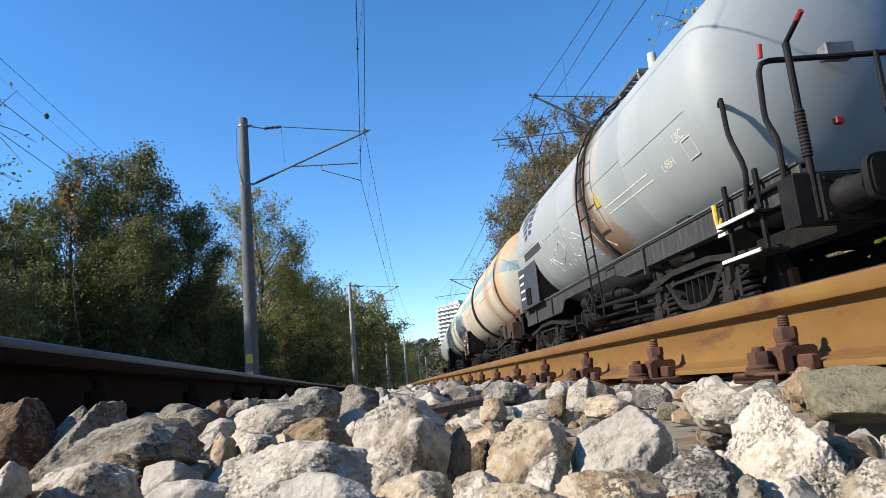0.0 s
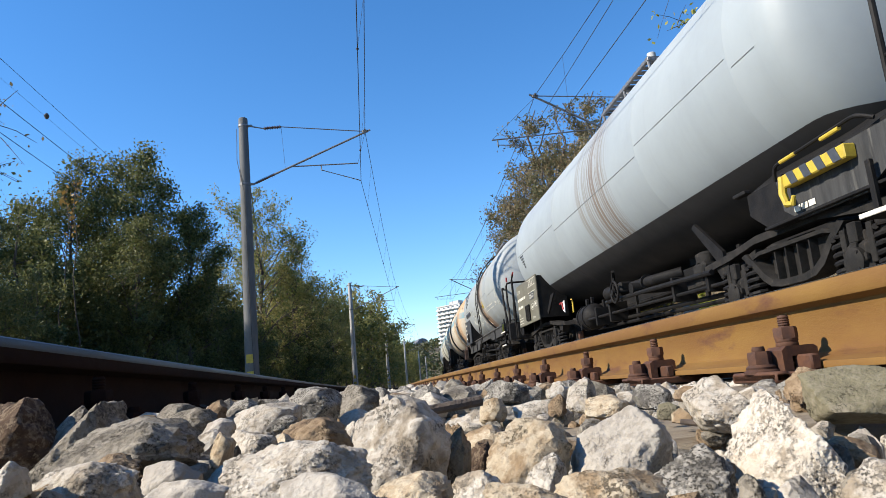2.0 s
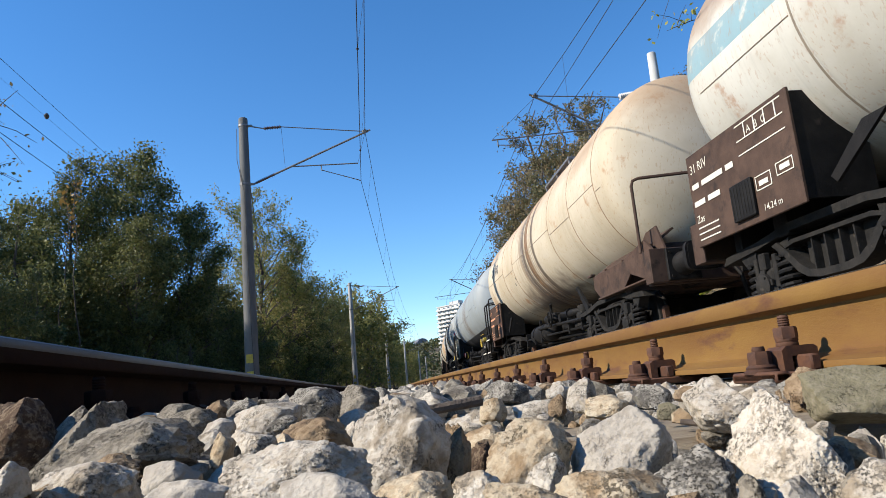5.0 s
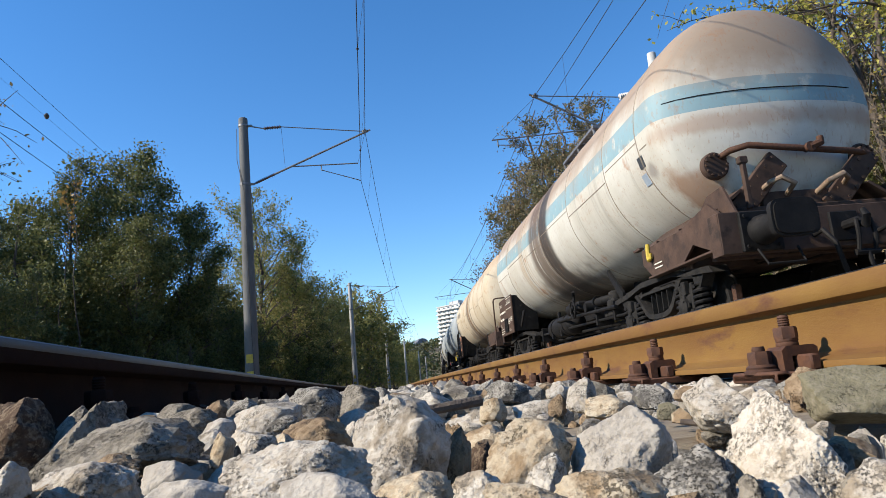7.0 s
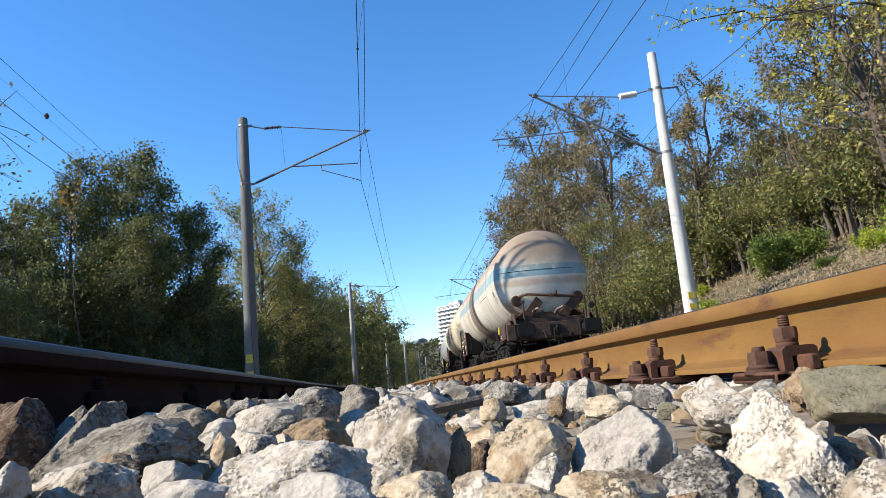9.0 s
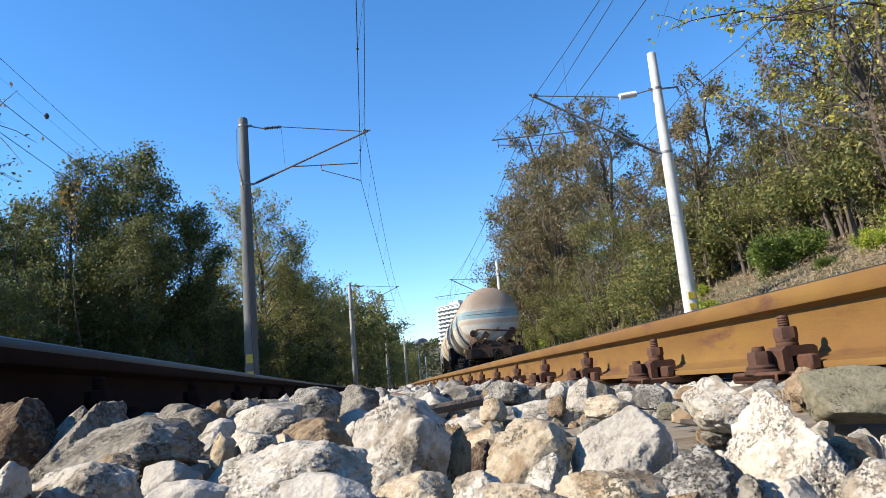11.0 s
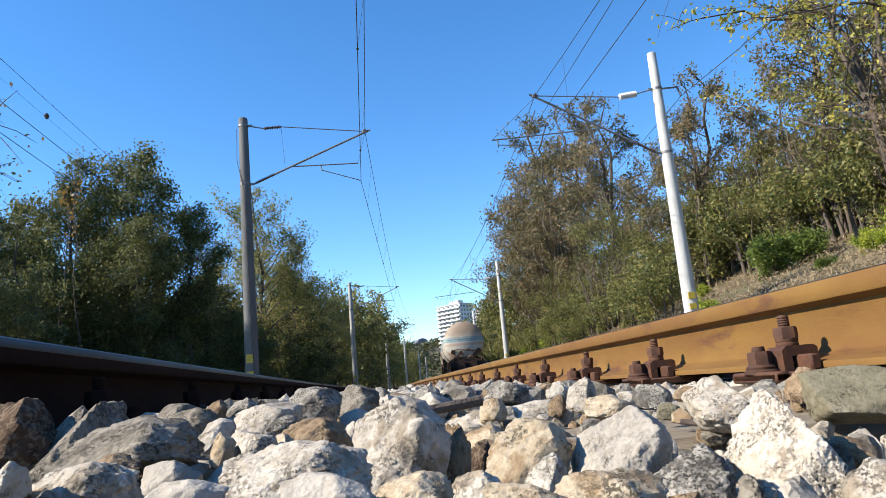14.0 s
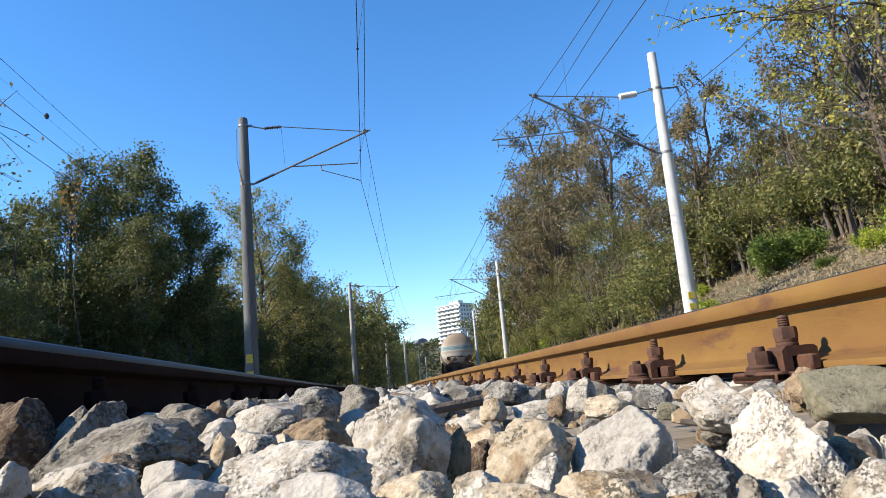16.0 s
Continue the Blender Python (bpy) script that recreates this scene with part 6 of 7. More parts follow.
# ---- loose ballast ----
def rock_material(name, a, b, c, patch=0.5, pits=0.5, dark=0.35):
    """Broken limestone: tone changes in patches, stained areas, dark pits and a rough fracture relief."""
    m = bpy.data.materials.new(name)
    m.use_nodes = True
    n, l = m.node_tree.nodes, m.node_tree.links
    bs = n["Principled BSDF"]
    co, info = n.new("ShaderNodeTexCoord"), n.new("ShaderNodeObjectInfo")
    mp = n.new("ShaderNodeVectorMath")
    mp.operation = 'ADD'
    l.new(co.outputs["Object"], mp.inputs[0])
    l.new(info.outputs["Random"], mp.inputs[1])

    def grain(scale, detail, rough=0.65):
        t = n.new("ShaderNodeTexNoise")
        t.inputs["Scale"].default_value, t.inputs["Detail"].default_value, t.inputs["Roughness"].default_value = scale, detail, rough
        l.new(mp.outputs[0], t.inputs["Vector"])
        return t.outputs["Fac"]

    def span(v, lo, hi, x=0.0, y=1.0):
        k = n.new("ShaderNodeMapRange")
        for key, val in (("From Min", lo), ("From Max", hi), ("To Min", x), ("To Max", y)):
            k.inputs[key].default_value = val
        l.new(v, k.inputs["Value"])
        return k.outputs["Result"]

    def times(x, y):
        k = n.new("ShaderNodeMath")
        k.operation = 'MULTIPLY'
        for i, v in enumerate((x, y)):
            if isinstance(v, float):
                k.inputs[i].default_value = v
            else:
                l.new(v, k.inputs[i])
        return k.outputs[0]

    def mix(f, x, y):
        k = n.new("ShaderNodeMix")
        k.data_type = 'RGBA'
        l.new(f, k.inputs["Factor"])
        for i, v in ((6, x), (7, y)):
            if isinstance(v, tuple):
                k.inputs[i].default_value = (*v, 1)
            else:
                l.new(v, k.inputs[i])
        return k.outputs[2]

    col = mix(span(grain(70, 8, 0.7), 0.40, 0.60), a, b)
    stain = span(grain(32, 7, 0.6), 0.62 - patch * 0.16, 0.68 - patch * 0.12)
    col = mix(times(stain, 0.85), col, c)
    col = mix(times(span(grain(230, 6, 0.7), 0.50, 0.58), 0.50), col, c)
    hole = times(span(grain(520, 5, 0.7), 0.50, 0.57), span(grain(55, 6), 0.58 - pits * 0.22, 0.70 - pits * 0.16))
    col = mix(hole, col, tuple(x * dark for x in b))
    hs = n.new("ShaderNodeHueSaturation")
    l.new(span(info.outputs["Random"], 0, 1, 0.94, 1.16), hs.inputs["Value"])
    l.new(col, hs.inputs["Color"])
    l.new(hs.outputs["Color"], bs.inputs["Base Color"])
    bs.inputs["Roughness"].default_value = 0.9
    bs.inputs["Specular IOR Level"].default_value = 0.2
    coarse, fine = n.new("ShaderNodeBump"), n.new("ShaderNodeBump")
    coarse.inputs["Strength"].default_value, coarse.inputs["Distance"].default_value = 1.0, 0.0022
    fine.inputs["Strength"].default_value, fine.inputs["Distance"].default_value = 1.0, 0.0005
    l.new(grain(150, 5, 0.55), coarse.inputs["Height"])
    ad = n.new("ShaderNodeMath")
    ad.operation = 'SUBTRACT'
    l.new(grain(620, 4, 0.6), ad.inputs[0])
    l.new(hole, ad.inputs[1])
    l.new(ad.outputs[0], fine.inputs["Height"])
    l.new(coarse.outputs[0], fine.inputs["Normal"])
    l.new(fine.outputs[0], bs.inputs["Normal"])
    return m


STONE = rock_material("white_limestone", (0.444, 0.411, 0.351), (0.360, 0.321, 0.261), (0.228, 0.186, 0.132), 0.40, 0.55)
STONE_PALE = rock_material("pale_limestone", (0.360, 0.333, 0.285), (0.300, 0.273, 0.231), (0.204, 0.180, 0.147), 0.4, 0.15)
STONE_CREAM = rock_material("cream_limestone", (0.408, 0.351, 0.258), (0.318, 0.258, 0.174), (0.210, 0.144, 0.081), 0.5, 0.4)
STONE_GREY = rock_material("grey_limestone", (0.276, 0.249, 0.201), (0.192, 0.171, 0.135), (0.090, 0.078, 0.063), 0.55, 0.75)
STONE_DARK = rock_material("dark_speckled_stone", (0.360, 0.336, 0.288), (0.222, 0.204, 0.171), (0.072, 0.066, 0.057), 0.75, 1.0, 0.25)
STONE_TAN = rock_material("tan_stone", (0.276, 0.207, 0.132), (0.204, 0.144, 0.087), (0.108, 0.072, 0.042), 0.6, 0.6)
STONE_BROWN = rock_material("brown_stone", (0.072, 0.046, 0.028), (0.042, 0.027, 0.018), (0.216, 0.168, 0.114), 0.30, 0.4)
STONE_SLAB = rock_material("grey_green_slab", (0.180, 0.162, 0.105), (0.138, 0.123, 0.078), (0.216, 0.192, 0.138), 0.3, 0.15)


def ball(level):
    bm = bmesh.new()
    bmesh.ops.create_icosphere(bm, subdivisions=level, radius=1.0)
    v = np.array([tuple(x.co) for x in bm.verts])
    f = [tuple(x.index for x in q.verts) for q in bm.faces]
    bm.free()
    return v, f


BALLS = {k: ball(k) for k in (1, 2, 3, 5, 6)}
LATTICE = np.random.default_rng(3).uniform(-1, 1, 4096)


def lumps(p, seed):
    """Smooth lattice noise, one value from -1 to 1 for each place."""
    c = np.floor(p).astype(np.int64)
    t = p - c
    t = t * t * (3 - 2 * t)
    out = np.zeros(len(p))
    for i in (0, 1):
        for j in (0, 1):
            for k in (0, 1):
                h = ((c[:, 0] + i) * 73856093 ^ (c[:, 1] + j) * 19349663 ^ (c[:, 2] + k) * 83492791 ^ seed * 2654435) % 4096
                w = np.where(i, t[:, 0], 1 - t[:, 0]) * np.where(j, t[:, 1], 1 - t[:, 1]) * np.where(k, t[:, 2], 1 - t[:, 2])
                out += w * LATTICE[h]
    return out


def rock_shape(seed, level, rough=1.0, cuts=()):
    """A broken stone in a box of two metres: a block with its corners split off by the cuts, edges chipped, faces roughened.
    Each cut: its direction in degrees across the stone, how far out it lies, how much it faces the near side."""
    rng = np.random.default_rng(seed)
    v, f = BALLS[level]
    faces = [(*(1.0 * s * np.eye(3)[k] + 0.13 * rng.normal(size=3)), rng.uniform(0.86, 1.0)) for k in range(3) for s in (-1, 1)]
    if cuts:                                 # the near side is split in two: a slope to the light and one away from it
        faces[2] = (-0.62 + 0.12 * rng.normal(), -0.55, 0.55 + 0.10 * rng.normal(), rng.uniform(0.46, 0.60))
        faces[5] = (0.35 * rng.normal(), 0.2 * rng.normal(), 1.0, 1.2)
        faces.append((0.75, -0.62, 0.12 * rng.normal(), rng.uniform(0.74, 0.92)))
        faces.append((-0.18, -0.95, 0.25, rng.uniform(0.62, 0.80)))
    for angle, far, near in cuts:
        t = radians(angle)
        faces.append((math.cos(t), -near, math.sin(t), far))
    for _ in range(3 if cuts else 7):
        d = rng.normal(size=3)
        faces.append((*(d / np.linalg.norm(d)), rng.uniform(0.85, 1.2) if cuts else rng.uniform(0.55, 1.05)))
    faces = np.array(faces)
    size = np.linalg.norm(faces[:, :3], axis=1)
    nr, d = faces[:, :3] / size[:, None], faces[:, 3]
    for _ in range(2):                       # chips along the edges that are left
        dot = v @ nr.T
        reach = np.where(dot > 0.05, d / np.maximum(dot, 0.05), 9.0)
        r = -np.log(np.exp(-34 * reach).sum(1)) / 34
        if _ == 0:
            far = v[rng.integers(len(v), size=7)] + 0.25 * rng.normal(size=(7, 3))
            far /= np.linalg.norm(far, axis=1)[:, None]
            most = ((v * r[:, None]) @ far.T).max(0)
            nr, d = np.vstack([nr, far]), np.concatenate([d, most * rng.uniform(0.90, 0.975, 7)])
    p = v * r[:, None]
    q = p + rng.uniform(0, 40, 3)
    h = 0.08 * lumps(q * 1.4, seed) - 0.08 * np.abs(lumps(q * 2.7, seed + 1)) + 0.055 * lumps(q * 5.2, seed + 2)
    if level > 2:
        h += 0.050 * np.abs(lumps(q * 9.0, seed + 3)) - 0.036 * np.abs(lumps(q * 16.0, seed + 4))
    if level > 3:
        h += 0.018 * lumps(q * 27.0, seed + 5) + 0.010 * lumps(q * 55.0, seed + 6)
    p = p * (1 + rough * h)[:, None]
    lo, hi = p.min(0), p.max(0)
    return (p - (lo + hi) / 2) / ((hi - lo) / 2), f


def rock_mesh(name, seed, level, material, size=(1, 1, 1), rough=1.0, cuts=()):
    p, f = rock_shape(seed, level, rough, cuts)
    me = bpy.data.meshes.new(name)
    me.from_pydata((p * (np.array(size) / 2)).tolist(), [], f)
    me.polygons.foreach_set("use_smooth", [True] * len(f))
    me.set_sharp_from_angle(angle=radians(40 if level > 3 else 24))
    me.materials.append(material)
    return me


WORDS = {"white_limestone": "white chipped", "pale_limestone": "pale smooth-faced", "cream_limestone": "cream stained", "grey_limestone": "grey weathered", "dark_speckled_stone": "dark speckled", "tan_stone": "tan-brown", "brown_stone": "dark brown", "grey_green_slab": "flat grey-green"}
PROPS = []


def stone(x, y, z, sx, sy, sz, material, seed, cuts=()):
    """One loose stone: its middle, its size, its kind, the corners broken off it."""
    near = sx * sz / (y * y)
    me = rock_mesh("ballast_stone", seed, 6 if near > 0.02 else 5 if near > 0.0022 else 3, material, (sx, sy, sz), 0.35 if material is STONE_SLAB else 0.6 if material is STONE_PALE else 1.0, cuts)
    ob = new("ballast_stone", me)
    ob.matrix_basis = pose(x, y, z, 0, 5, -7)
    if z - sz / 2 > 0.008:
        PROPS.append((x + 0.004, y + 0.012, z - sz / 2, max(sx, 0.034)))
    return tagged(ob, f"{WORDS[material.name]} limestone piece lying on the ballast", "stone", "loose ballast stones")


stone(-0.229, 0.492, 0.043, 0.057, 0.054, 0.053, STONE_BROWN, 100, ((35, 0.95, 0), (60, 1.1, 0.5), (150, 1.2, 0)))
stone(-0.130, 0.277, 0.032, 0.014, 0.014, 0.015, STONE, 101, ((60, 1.0, 0.3), (130, 1.0, 0.2)))
stone(-0.206, 0.501, 0.034, 0.042, 0.049, 0.055, STONE_GREY, 102, ((140, 0.72, 0.2), (35, 1.05, 0.2), (100, 1.05, 0.5)))
stone(-0.167, 0.434, 0.036, 0.052, 0.050, 0.052, STONE_GREY, 103, ((137, 0.42, 0.35), (-42, 0.62, 0.3), (25, 1.0, 0.1), (90, 1.1, 0.6)))
stone(-0.122, 0.378, 0.032, 0.069, 0.044, 0.037, STONE_GREY, 104, ((128, 0.62, 0.35), (-62, 0.55, 0.35), (60, 1.0, 0.2), (100, 1.05, 0.8)))
stone(-0.117, 0.342, 0.028, 0.028, 0.017, 0.014, STONE_TAN, 105, ((130, 0.8, 0.3), (50, 0.8, 0.3)))
stone(-0.110, 0.291, 0.024, 0.043, 0.028, 0.024, STONE, 106, ((125, 0.72, 0.35), (55, 0.9, 0.2), (90, 1.0, 0.7)))
stone(-0.088, 0.325, 0.022, 0.028, 0.021, 0.018, STONE_PALE, 107, ((130, 0.95, 0.3), (42, 0.8, 0.3)))
stone(-0.071, 0.277, 0.020, 0.035, 0.017, 0.014, STONE_PALE, 108, ((140, 0.9, 0.3), (50, 1.0, 0.2)))
stone(-0.167, 0.556, 0.045, 0.020, 0.013, 0.011, STONE_TAN, 109, ((120, 1.0, 0.3),))
stone(-0.214, 0.828, 0.046, 0.048, 0.031, 0.026, STONE_GREY, 110, ((130, 0.9, 0.3), (40, 1.1, 0.4)))
stone(-0.176, 0.743, 0.038, 0.062, 0.036, 0.030, STONE_GREY, 111, ((140, 0.85, 0.5), (30, 0.95, 0.5), (70, 1.1, 0.2)))
stone(-0.182, 0.896, 0.047, 0.027, 0.026, 0.025, STONE_TAN, 112, ((130, 0.85, 0.2), (50, 1.0, 0.2)))
stone(-0.113, 0.532, 0.027, 0.024, 0.021, 0.018, STONE, 113, ((120, 1.1, 0.3), (50, 0.95, 0.3)))
stone(-0.089, 0.447, 0.025, 0.014, 0.017, 0.023, STONE_CREAM, 114, ((130, 1.05, 0.3), (50, 0.95, 0.2)))
stone(-0.072, 0.365, 0.013, 0.025, 0.024, 0.024, STONE_PALE, 115, ((130, 0.95, 0.2), (45, 0.9, 0.4)))
stone(-0.157, 0.924, 0.045, 0.044, 0.035, 0.029, STONE_DARK, 116, ((140, 0.75, 0.3), (45, 0.95, 0.3)))
stone(-0.100, 0.714, 0.034, 0.068, 0.042, 0.035, STONE, 117, ((135, 0.75, 0.3), (30, 1.05, 0.6), (75, 1.05, 0.2)))
stone(-0.133, 0.657, 0.032, 0.028, 0.023, 0.019, STONE_PALE, 118, ((130, 0.8, 0.2), (60, 1.1, 0.2)))
stone(-0.073, 0.629, 0.032, 0.028, 0.017, 0.015, STONE_DARK, 119, ((130, 0.7, 0.2), (60, 1.1, 0.3)))
stone(-0.064, 0.831, 0.040, 0.067, 0.057, 0.048, STONE_DARK, 120, ((135, 0.78, 0.3), (32, 0.82, 0.3), (80, 1.05, 0.5)))
stone(-0.042, 1.035, 0.034, 0.027, 0.033, 0.038, STONE_PALE, 121, ((130, 1.0, 0.2), (40, 0.9, 0.2)))
stone(-0.013, 0.989, 0.041, 0.057, 0.054, 0.046, STONE_GREY, 122, ((145, 0.85, 0.3), (40, 0.85, 0.4)))
stone(0.019, 1.283, 0.042, 0.049, 0.041, 0.034, STONE_DARK, 123, ((130, 0.9, 0.3), (40, 0.9, 0.3)))
stone(0.062, 1.227, 0.037, 0.050, 0.036, 0.030, STONE, 124, ((130, 0.8, 0.3), (40, 0.9, 0.3)))
stone(-0.018, 0.850, 0.022, 0.037, 0.030, 0.025, STONE_PALE, 125, ((130, 0.9, 0.3), (50, 1.0, 0.3)))
stone(-0.017, 0.748, 0.014, 0.023, 0.022, 0.020, STONE, 126, ((130, 0.9, 0.3), (50, 0.9, 0.3)))
stone(-0.045, 0.586, 0.021, 0.063, 0.036, 0.030, STONE_TAN, 127, ((130, 0.72, 0.4), (35, 0.85, 0.3), (90, 1.0, 0.7)))
stone(-0.090, 0.561, 0.020, 0.038, 0.027, 0.023, STONE, 128, ((140, 0.95, 0.3), (30, 1.15, 0.3), (90, 1.0, 0.9)))
stone(-0.069, 0.575, 0.017, 0.018, 0.018, 0.019, STONE_CREAM, 129, ((130, 0.9, 0.3), (40, 0.9, 0.3)))
stone(-0.062, 0.426, 0.010, 0.026, 0.025, 0.024, STONE_TAN, 130, ((135, 1.0, 0.3), (50, 0.95, 0.3)))
stone(-0.033, 0.314, 0.014, 0.067, 0.051, 0.043, STONE, 131, ((127, 0.66, 0.45), (35, 1.0, 0.2), (0, 0.9, 0.5), (90, 1.05, 0.8)))
stone(-0.016, 0.250, 0.018, 0.036, 0.020, 0.016, STONE_PALE, 132, ((125, 0.9, 0.5), (50, 0.85, 0.5), (90, 1.0, 1.0)))
stone(0.015, 0.378, 0.023, 0.054, 0.051, 0.052, STONE, 133, ((140, 0.8, 0.3), (30, 0.88, 0.25), (-20, 0.95, 0.6), (105, 1.1, 0.5)))
stone(0.013, 0.257, 0.014, 0.032, 0.021, 0.018, STONE_CREAM, 134, ((130, 0.8, 0.3), (50, 1.0, 0.4)))
stone(0.086, 1.000, 0.026, 0.054, 0.045, 0.038, STONE, 135, ((130, 0.9, 0.3), (40, 0.8, 0.3)))
stone(0.044, 0.398, 0.011, 0.021, 0.025, 0.040, STONE_TAN, 136, ((130, 1.0, 0.3), (40, 0.9, 0.3)))
# dark brown here puts the shade this stone lies in into its colour
stone(0.065, 0.443, 0.002, 0.017, 0.021, 0.027, STONE_BROWN, 137, ((130, 1.0, 0.3), (40, 0.95, 0.3)))
stone(0.128, 0.899, -0.007, 0.092, 0.064, 0.054, STONE, 138, ((135, 0.75, 0.4), (38, 0.85, 0.4), (-80, 0.75, 0.2)))
stone(0.104, 0.654, 0.001, 0.037, 0.030, 0.025, STONE_CREAM, 139, ((130, 0.75, 0.3), (40, 0.85, 0.3)))
stone(0.076, 0.353, 0.010, 0.043, 0.043, 0.045, STONE_CREAM, 140, ((140, 1.1, 0.2), (-8, 0.74, 0.85), (35, 1.1, 0.3), (190, 1.0, 0.5)))
stone(0.075, 0.313, 0.007, 0.020, 0.022, 0.024, STONE, 141, ((130, 0.8, 0.3), (0, 0.5, 0.8), (40, 1.1, 0.2)))
stone(0.041, 0.296, 0.009, 0.021, 0.019, 0.016, STONE, 142, ((130, 0.85, 0.3), (45, 0.8, 0.3)))
stone(0.048, 0.233, 0.012, 0.029, 0.016, 0.013, STONE_CREAM, 143, ((125, 0.85, 0.4), (50, 0.85, 0.4)))
stone(0.150, 0.861, 0.016, 0.034, 0.033, 0.032, STONE_CREAM, 144, ((130, 0.9, 0.3), (35, 0.8, 0.3)))
stone(0.209, 1.055, 0.033, 0.071, 0.044, 0.037, STONE_DARK, 145, ((140, 1.0, 0.4), (30, 0.95, 0.3)))
stone(0.208, 0.865, 0.009, 0.068, 0.036, 0.031, STONE, 146, ((130, 0.8, 0.3), (40, 0.95, 0.3)))
stone(0.214, 0.801, 0.018, 0.022, 0.023, 0.025, STONE_TAN, 147, ((130, 0.7, 0.2), (40, 0.9, 0.3)))
stone(0.230, 0.757, 0.027, 0.035, 0.040, 0.042, STONE, 148, ((130, 0.95, 0.2), (15, 0.55, 0.8), (60, 1.0, 0.2)))
stone(0.265, 0.977, 0.029, 0.036, 0.028, 0.024, STONE, 149, ((130, 0.9, 0.3), (40, 0.9, 0.3)))
stone(0.246, 0.716, 0.014, 0.053, 0.032, 0.027, STONE_CREAM, 150, ((130, 0.75, 0.3), (50, 0.9, 0.3)))
stone(0.314, 0.768, 0.018, 0.042, 0.033, 0.028, STONE_DARK, 151, ((130, 1.1, 0.3), (50, 1.1, 0.3)))
stone(0.330, 0.890, 0.015, 0.026, 0.021, 0.017, STONE, 152, ((130, 0.8, 0.3), (50, 0.9, 0.3)))
stone(0.122, 0.342, 0.011, 0.055, 0.052, 0.047, STONE_PALE, 153, ((130, 1.1, 0.2), (45, 0.98, 0.25), (-25, 0.9, 0.75), (95, 1.15, 0.5)))
stone(0.083, 0.250, 0.008, 0.041, 0.023, 0.019, STONE_CREAM, 154, ((125, 0.8, 0.4), (50, 0.85, 0.4)))
stone(0.140, 0.301, 0.000, 0.042, 0.040, 0.034, STONE_DARK, 155, ((130, 0.92, 0.35), (45, 1.05, 0.3), (90, 1.0, 0.8)))
stone(0.265, 0.507, 0.019, 0.056, 0.051, 0.043, STONE, 156, ((148, 0.8, 0.15), (38, 0.48, 0.25), (-10, 0.62, 0.7), (205, 1.1, 0.4)))
stone(0.150, 0.279, -0.001, 0.009, 0.010, 0.014, STONE_GREY, 157, ((130, 0.9, 0.3), (50, 0.9, 0.3)))
stone(0.202, 0.318, 0.001, 0.060, 0.065, 0.068, STONE, 158, ((150, 0.7, 0.2), (40, 0.58, 0.2), (0, 0.85, 0.6), (80, 1.15, 0.4)))
stone(0.420, 0.652, 0.021, 0.031, 0.034, 0.036, STONE_TAN, 159, ((130, 0.85, 0.3), (20, 1.0, 0.6)))
stone(0.391, 0.523, 0.015, 0.089, 0.056, 0.047, STONE_SLAB, 160, ((110, 1.05, 0.1), (-100, 0.85, 0.4), (170, 1.1, 0.3), (75, 1.1, 0.2)))
stone(0.299, 0.416, -0.010, 0.023, 0.025, 0.026, STONE_PALE, 161, ((130, 0.8, 0.3), (40, 0.9, 0.3)))
stone(0.197, 0.264, -0.004, 0.028, 0.027, 0.025, STONE, 162, ((135, 0.75, 0.3), (50, 1.1, 0.3)))
stone(0.431, 0.675, 0.001, 0.024, 0.022, 0.019, STONE_TAN, 163, ((130, 1.0, 0.3), (50, 0.9, 0.3)))
stone(0.465, 0.825, 0.002, 0.027, 0.026, 0.025, STONE, 164, ((130, 0.8, 0.3), (50, 0.9, 0.3)))
stone(0.417, 0.901, 0.012, 0.039, 0.025, 0.021, STONE_TAN, 165, ((140, 0.75, 0.3), (40, 1.0, 0.3)))
stone(0.280, 0.651, 0.009, 0.024, 0.020, 0.017, STONE_SLAB, 166, ((130, 0.9, 0.3), (50, 0.9, 0.3)))
stone(0.268, 0.591, 0.007, 0.022, 0.017, 0.015, STONE_CREAM, 167, ((130, 0.9, 0.3), (50, 0.8, 0.3)))
stone(0.211, 0.395, -0.003, 0.008, 0.009, 0.014, STONE_TAN, 168, ((130, 0.9, 0.3), (50, 0.8, 0.3)))
stone(-0.114, 0.266, 0.023, 0.015, 0.015, 0.012, STONE_GREY, 169, ((130, 0.9, 0.3), (50, 0.8, 0.3)))
for k, (x, y, top, wide) in enumerate(PROPS):   # the stones that carry the upper ones
    stone(x, y, (top + 0.006 - 0.022) / 2, wide, wide * 0.9, top + 0.028, (STONE_GREY, STONE_TAN, STONE_PALE)[k % 3], 200 + k)
# the stones about and beneath them
rng = np.random.default_rng(7)
KINDS = [STONE, STONE_CREAM, STONE_PALE, STONE_GREY, STONE_GREY, STONE_DARK, STONE_TAN]
SMALL = [rock_mesh("stone", 300 + i, 3 if i < 7 else 2, KINDS[i % 7], (0.042, 0.042, 0.042)) for i in range(14)]


def bed_height(lat, s):
    return -0.020 + 0.018 * noise.noise(Vector((lat * 5, s * 5, 2)))


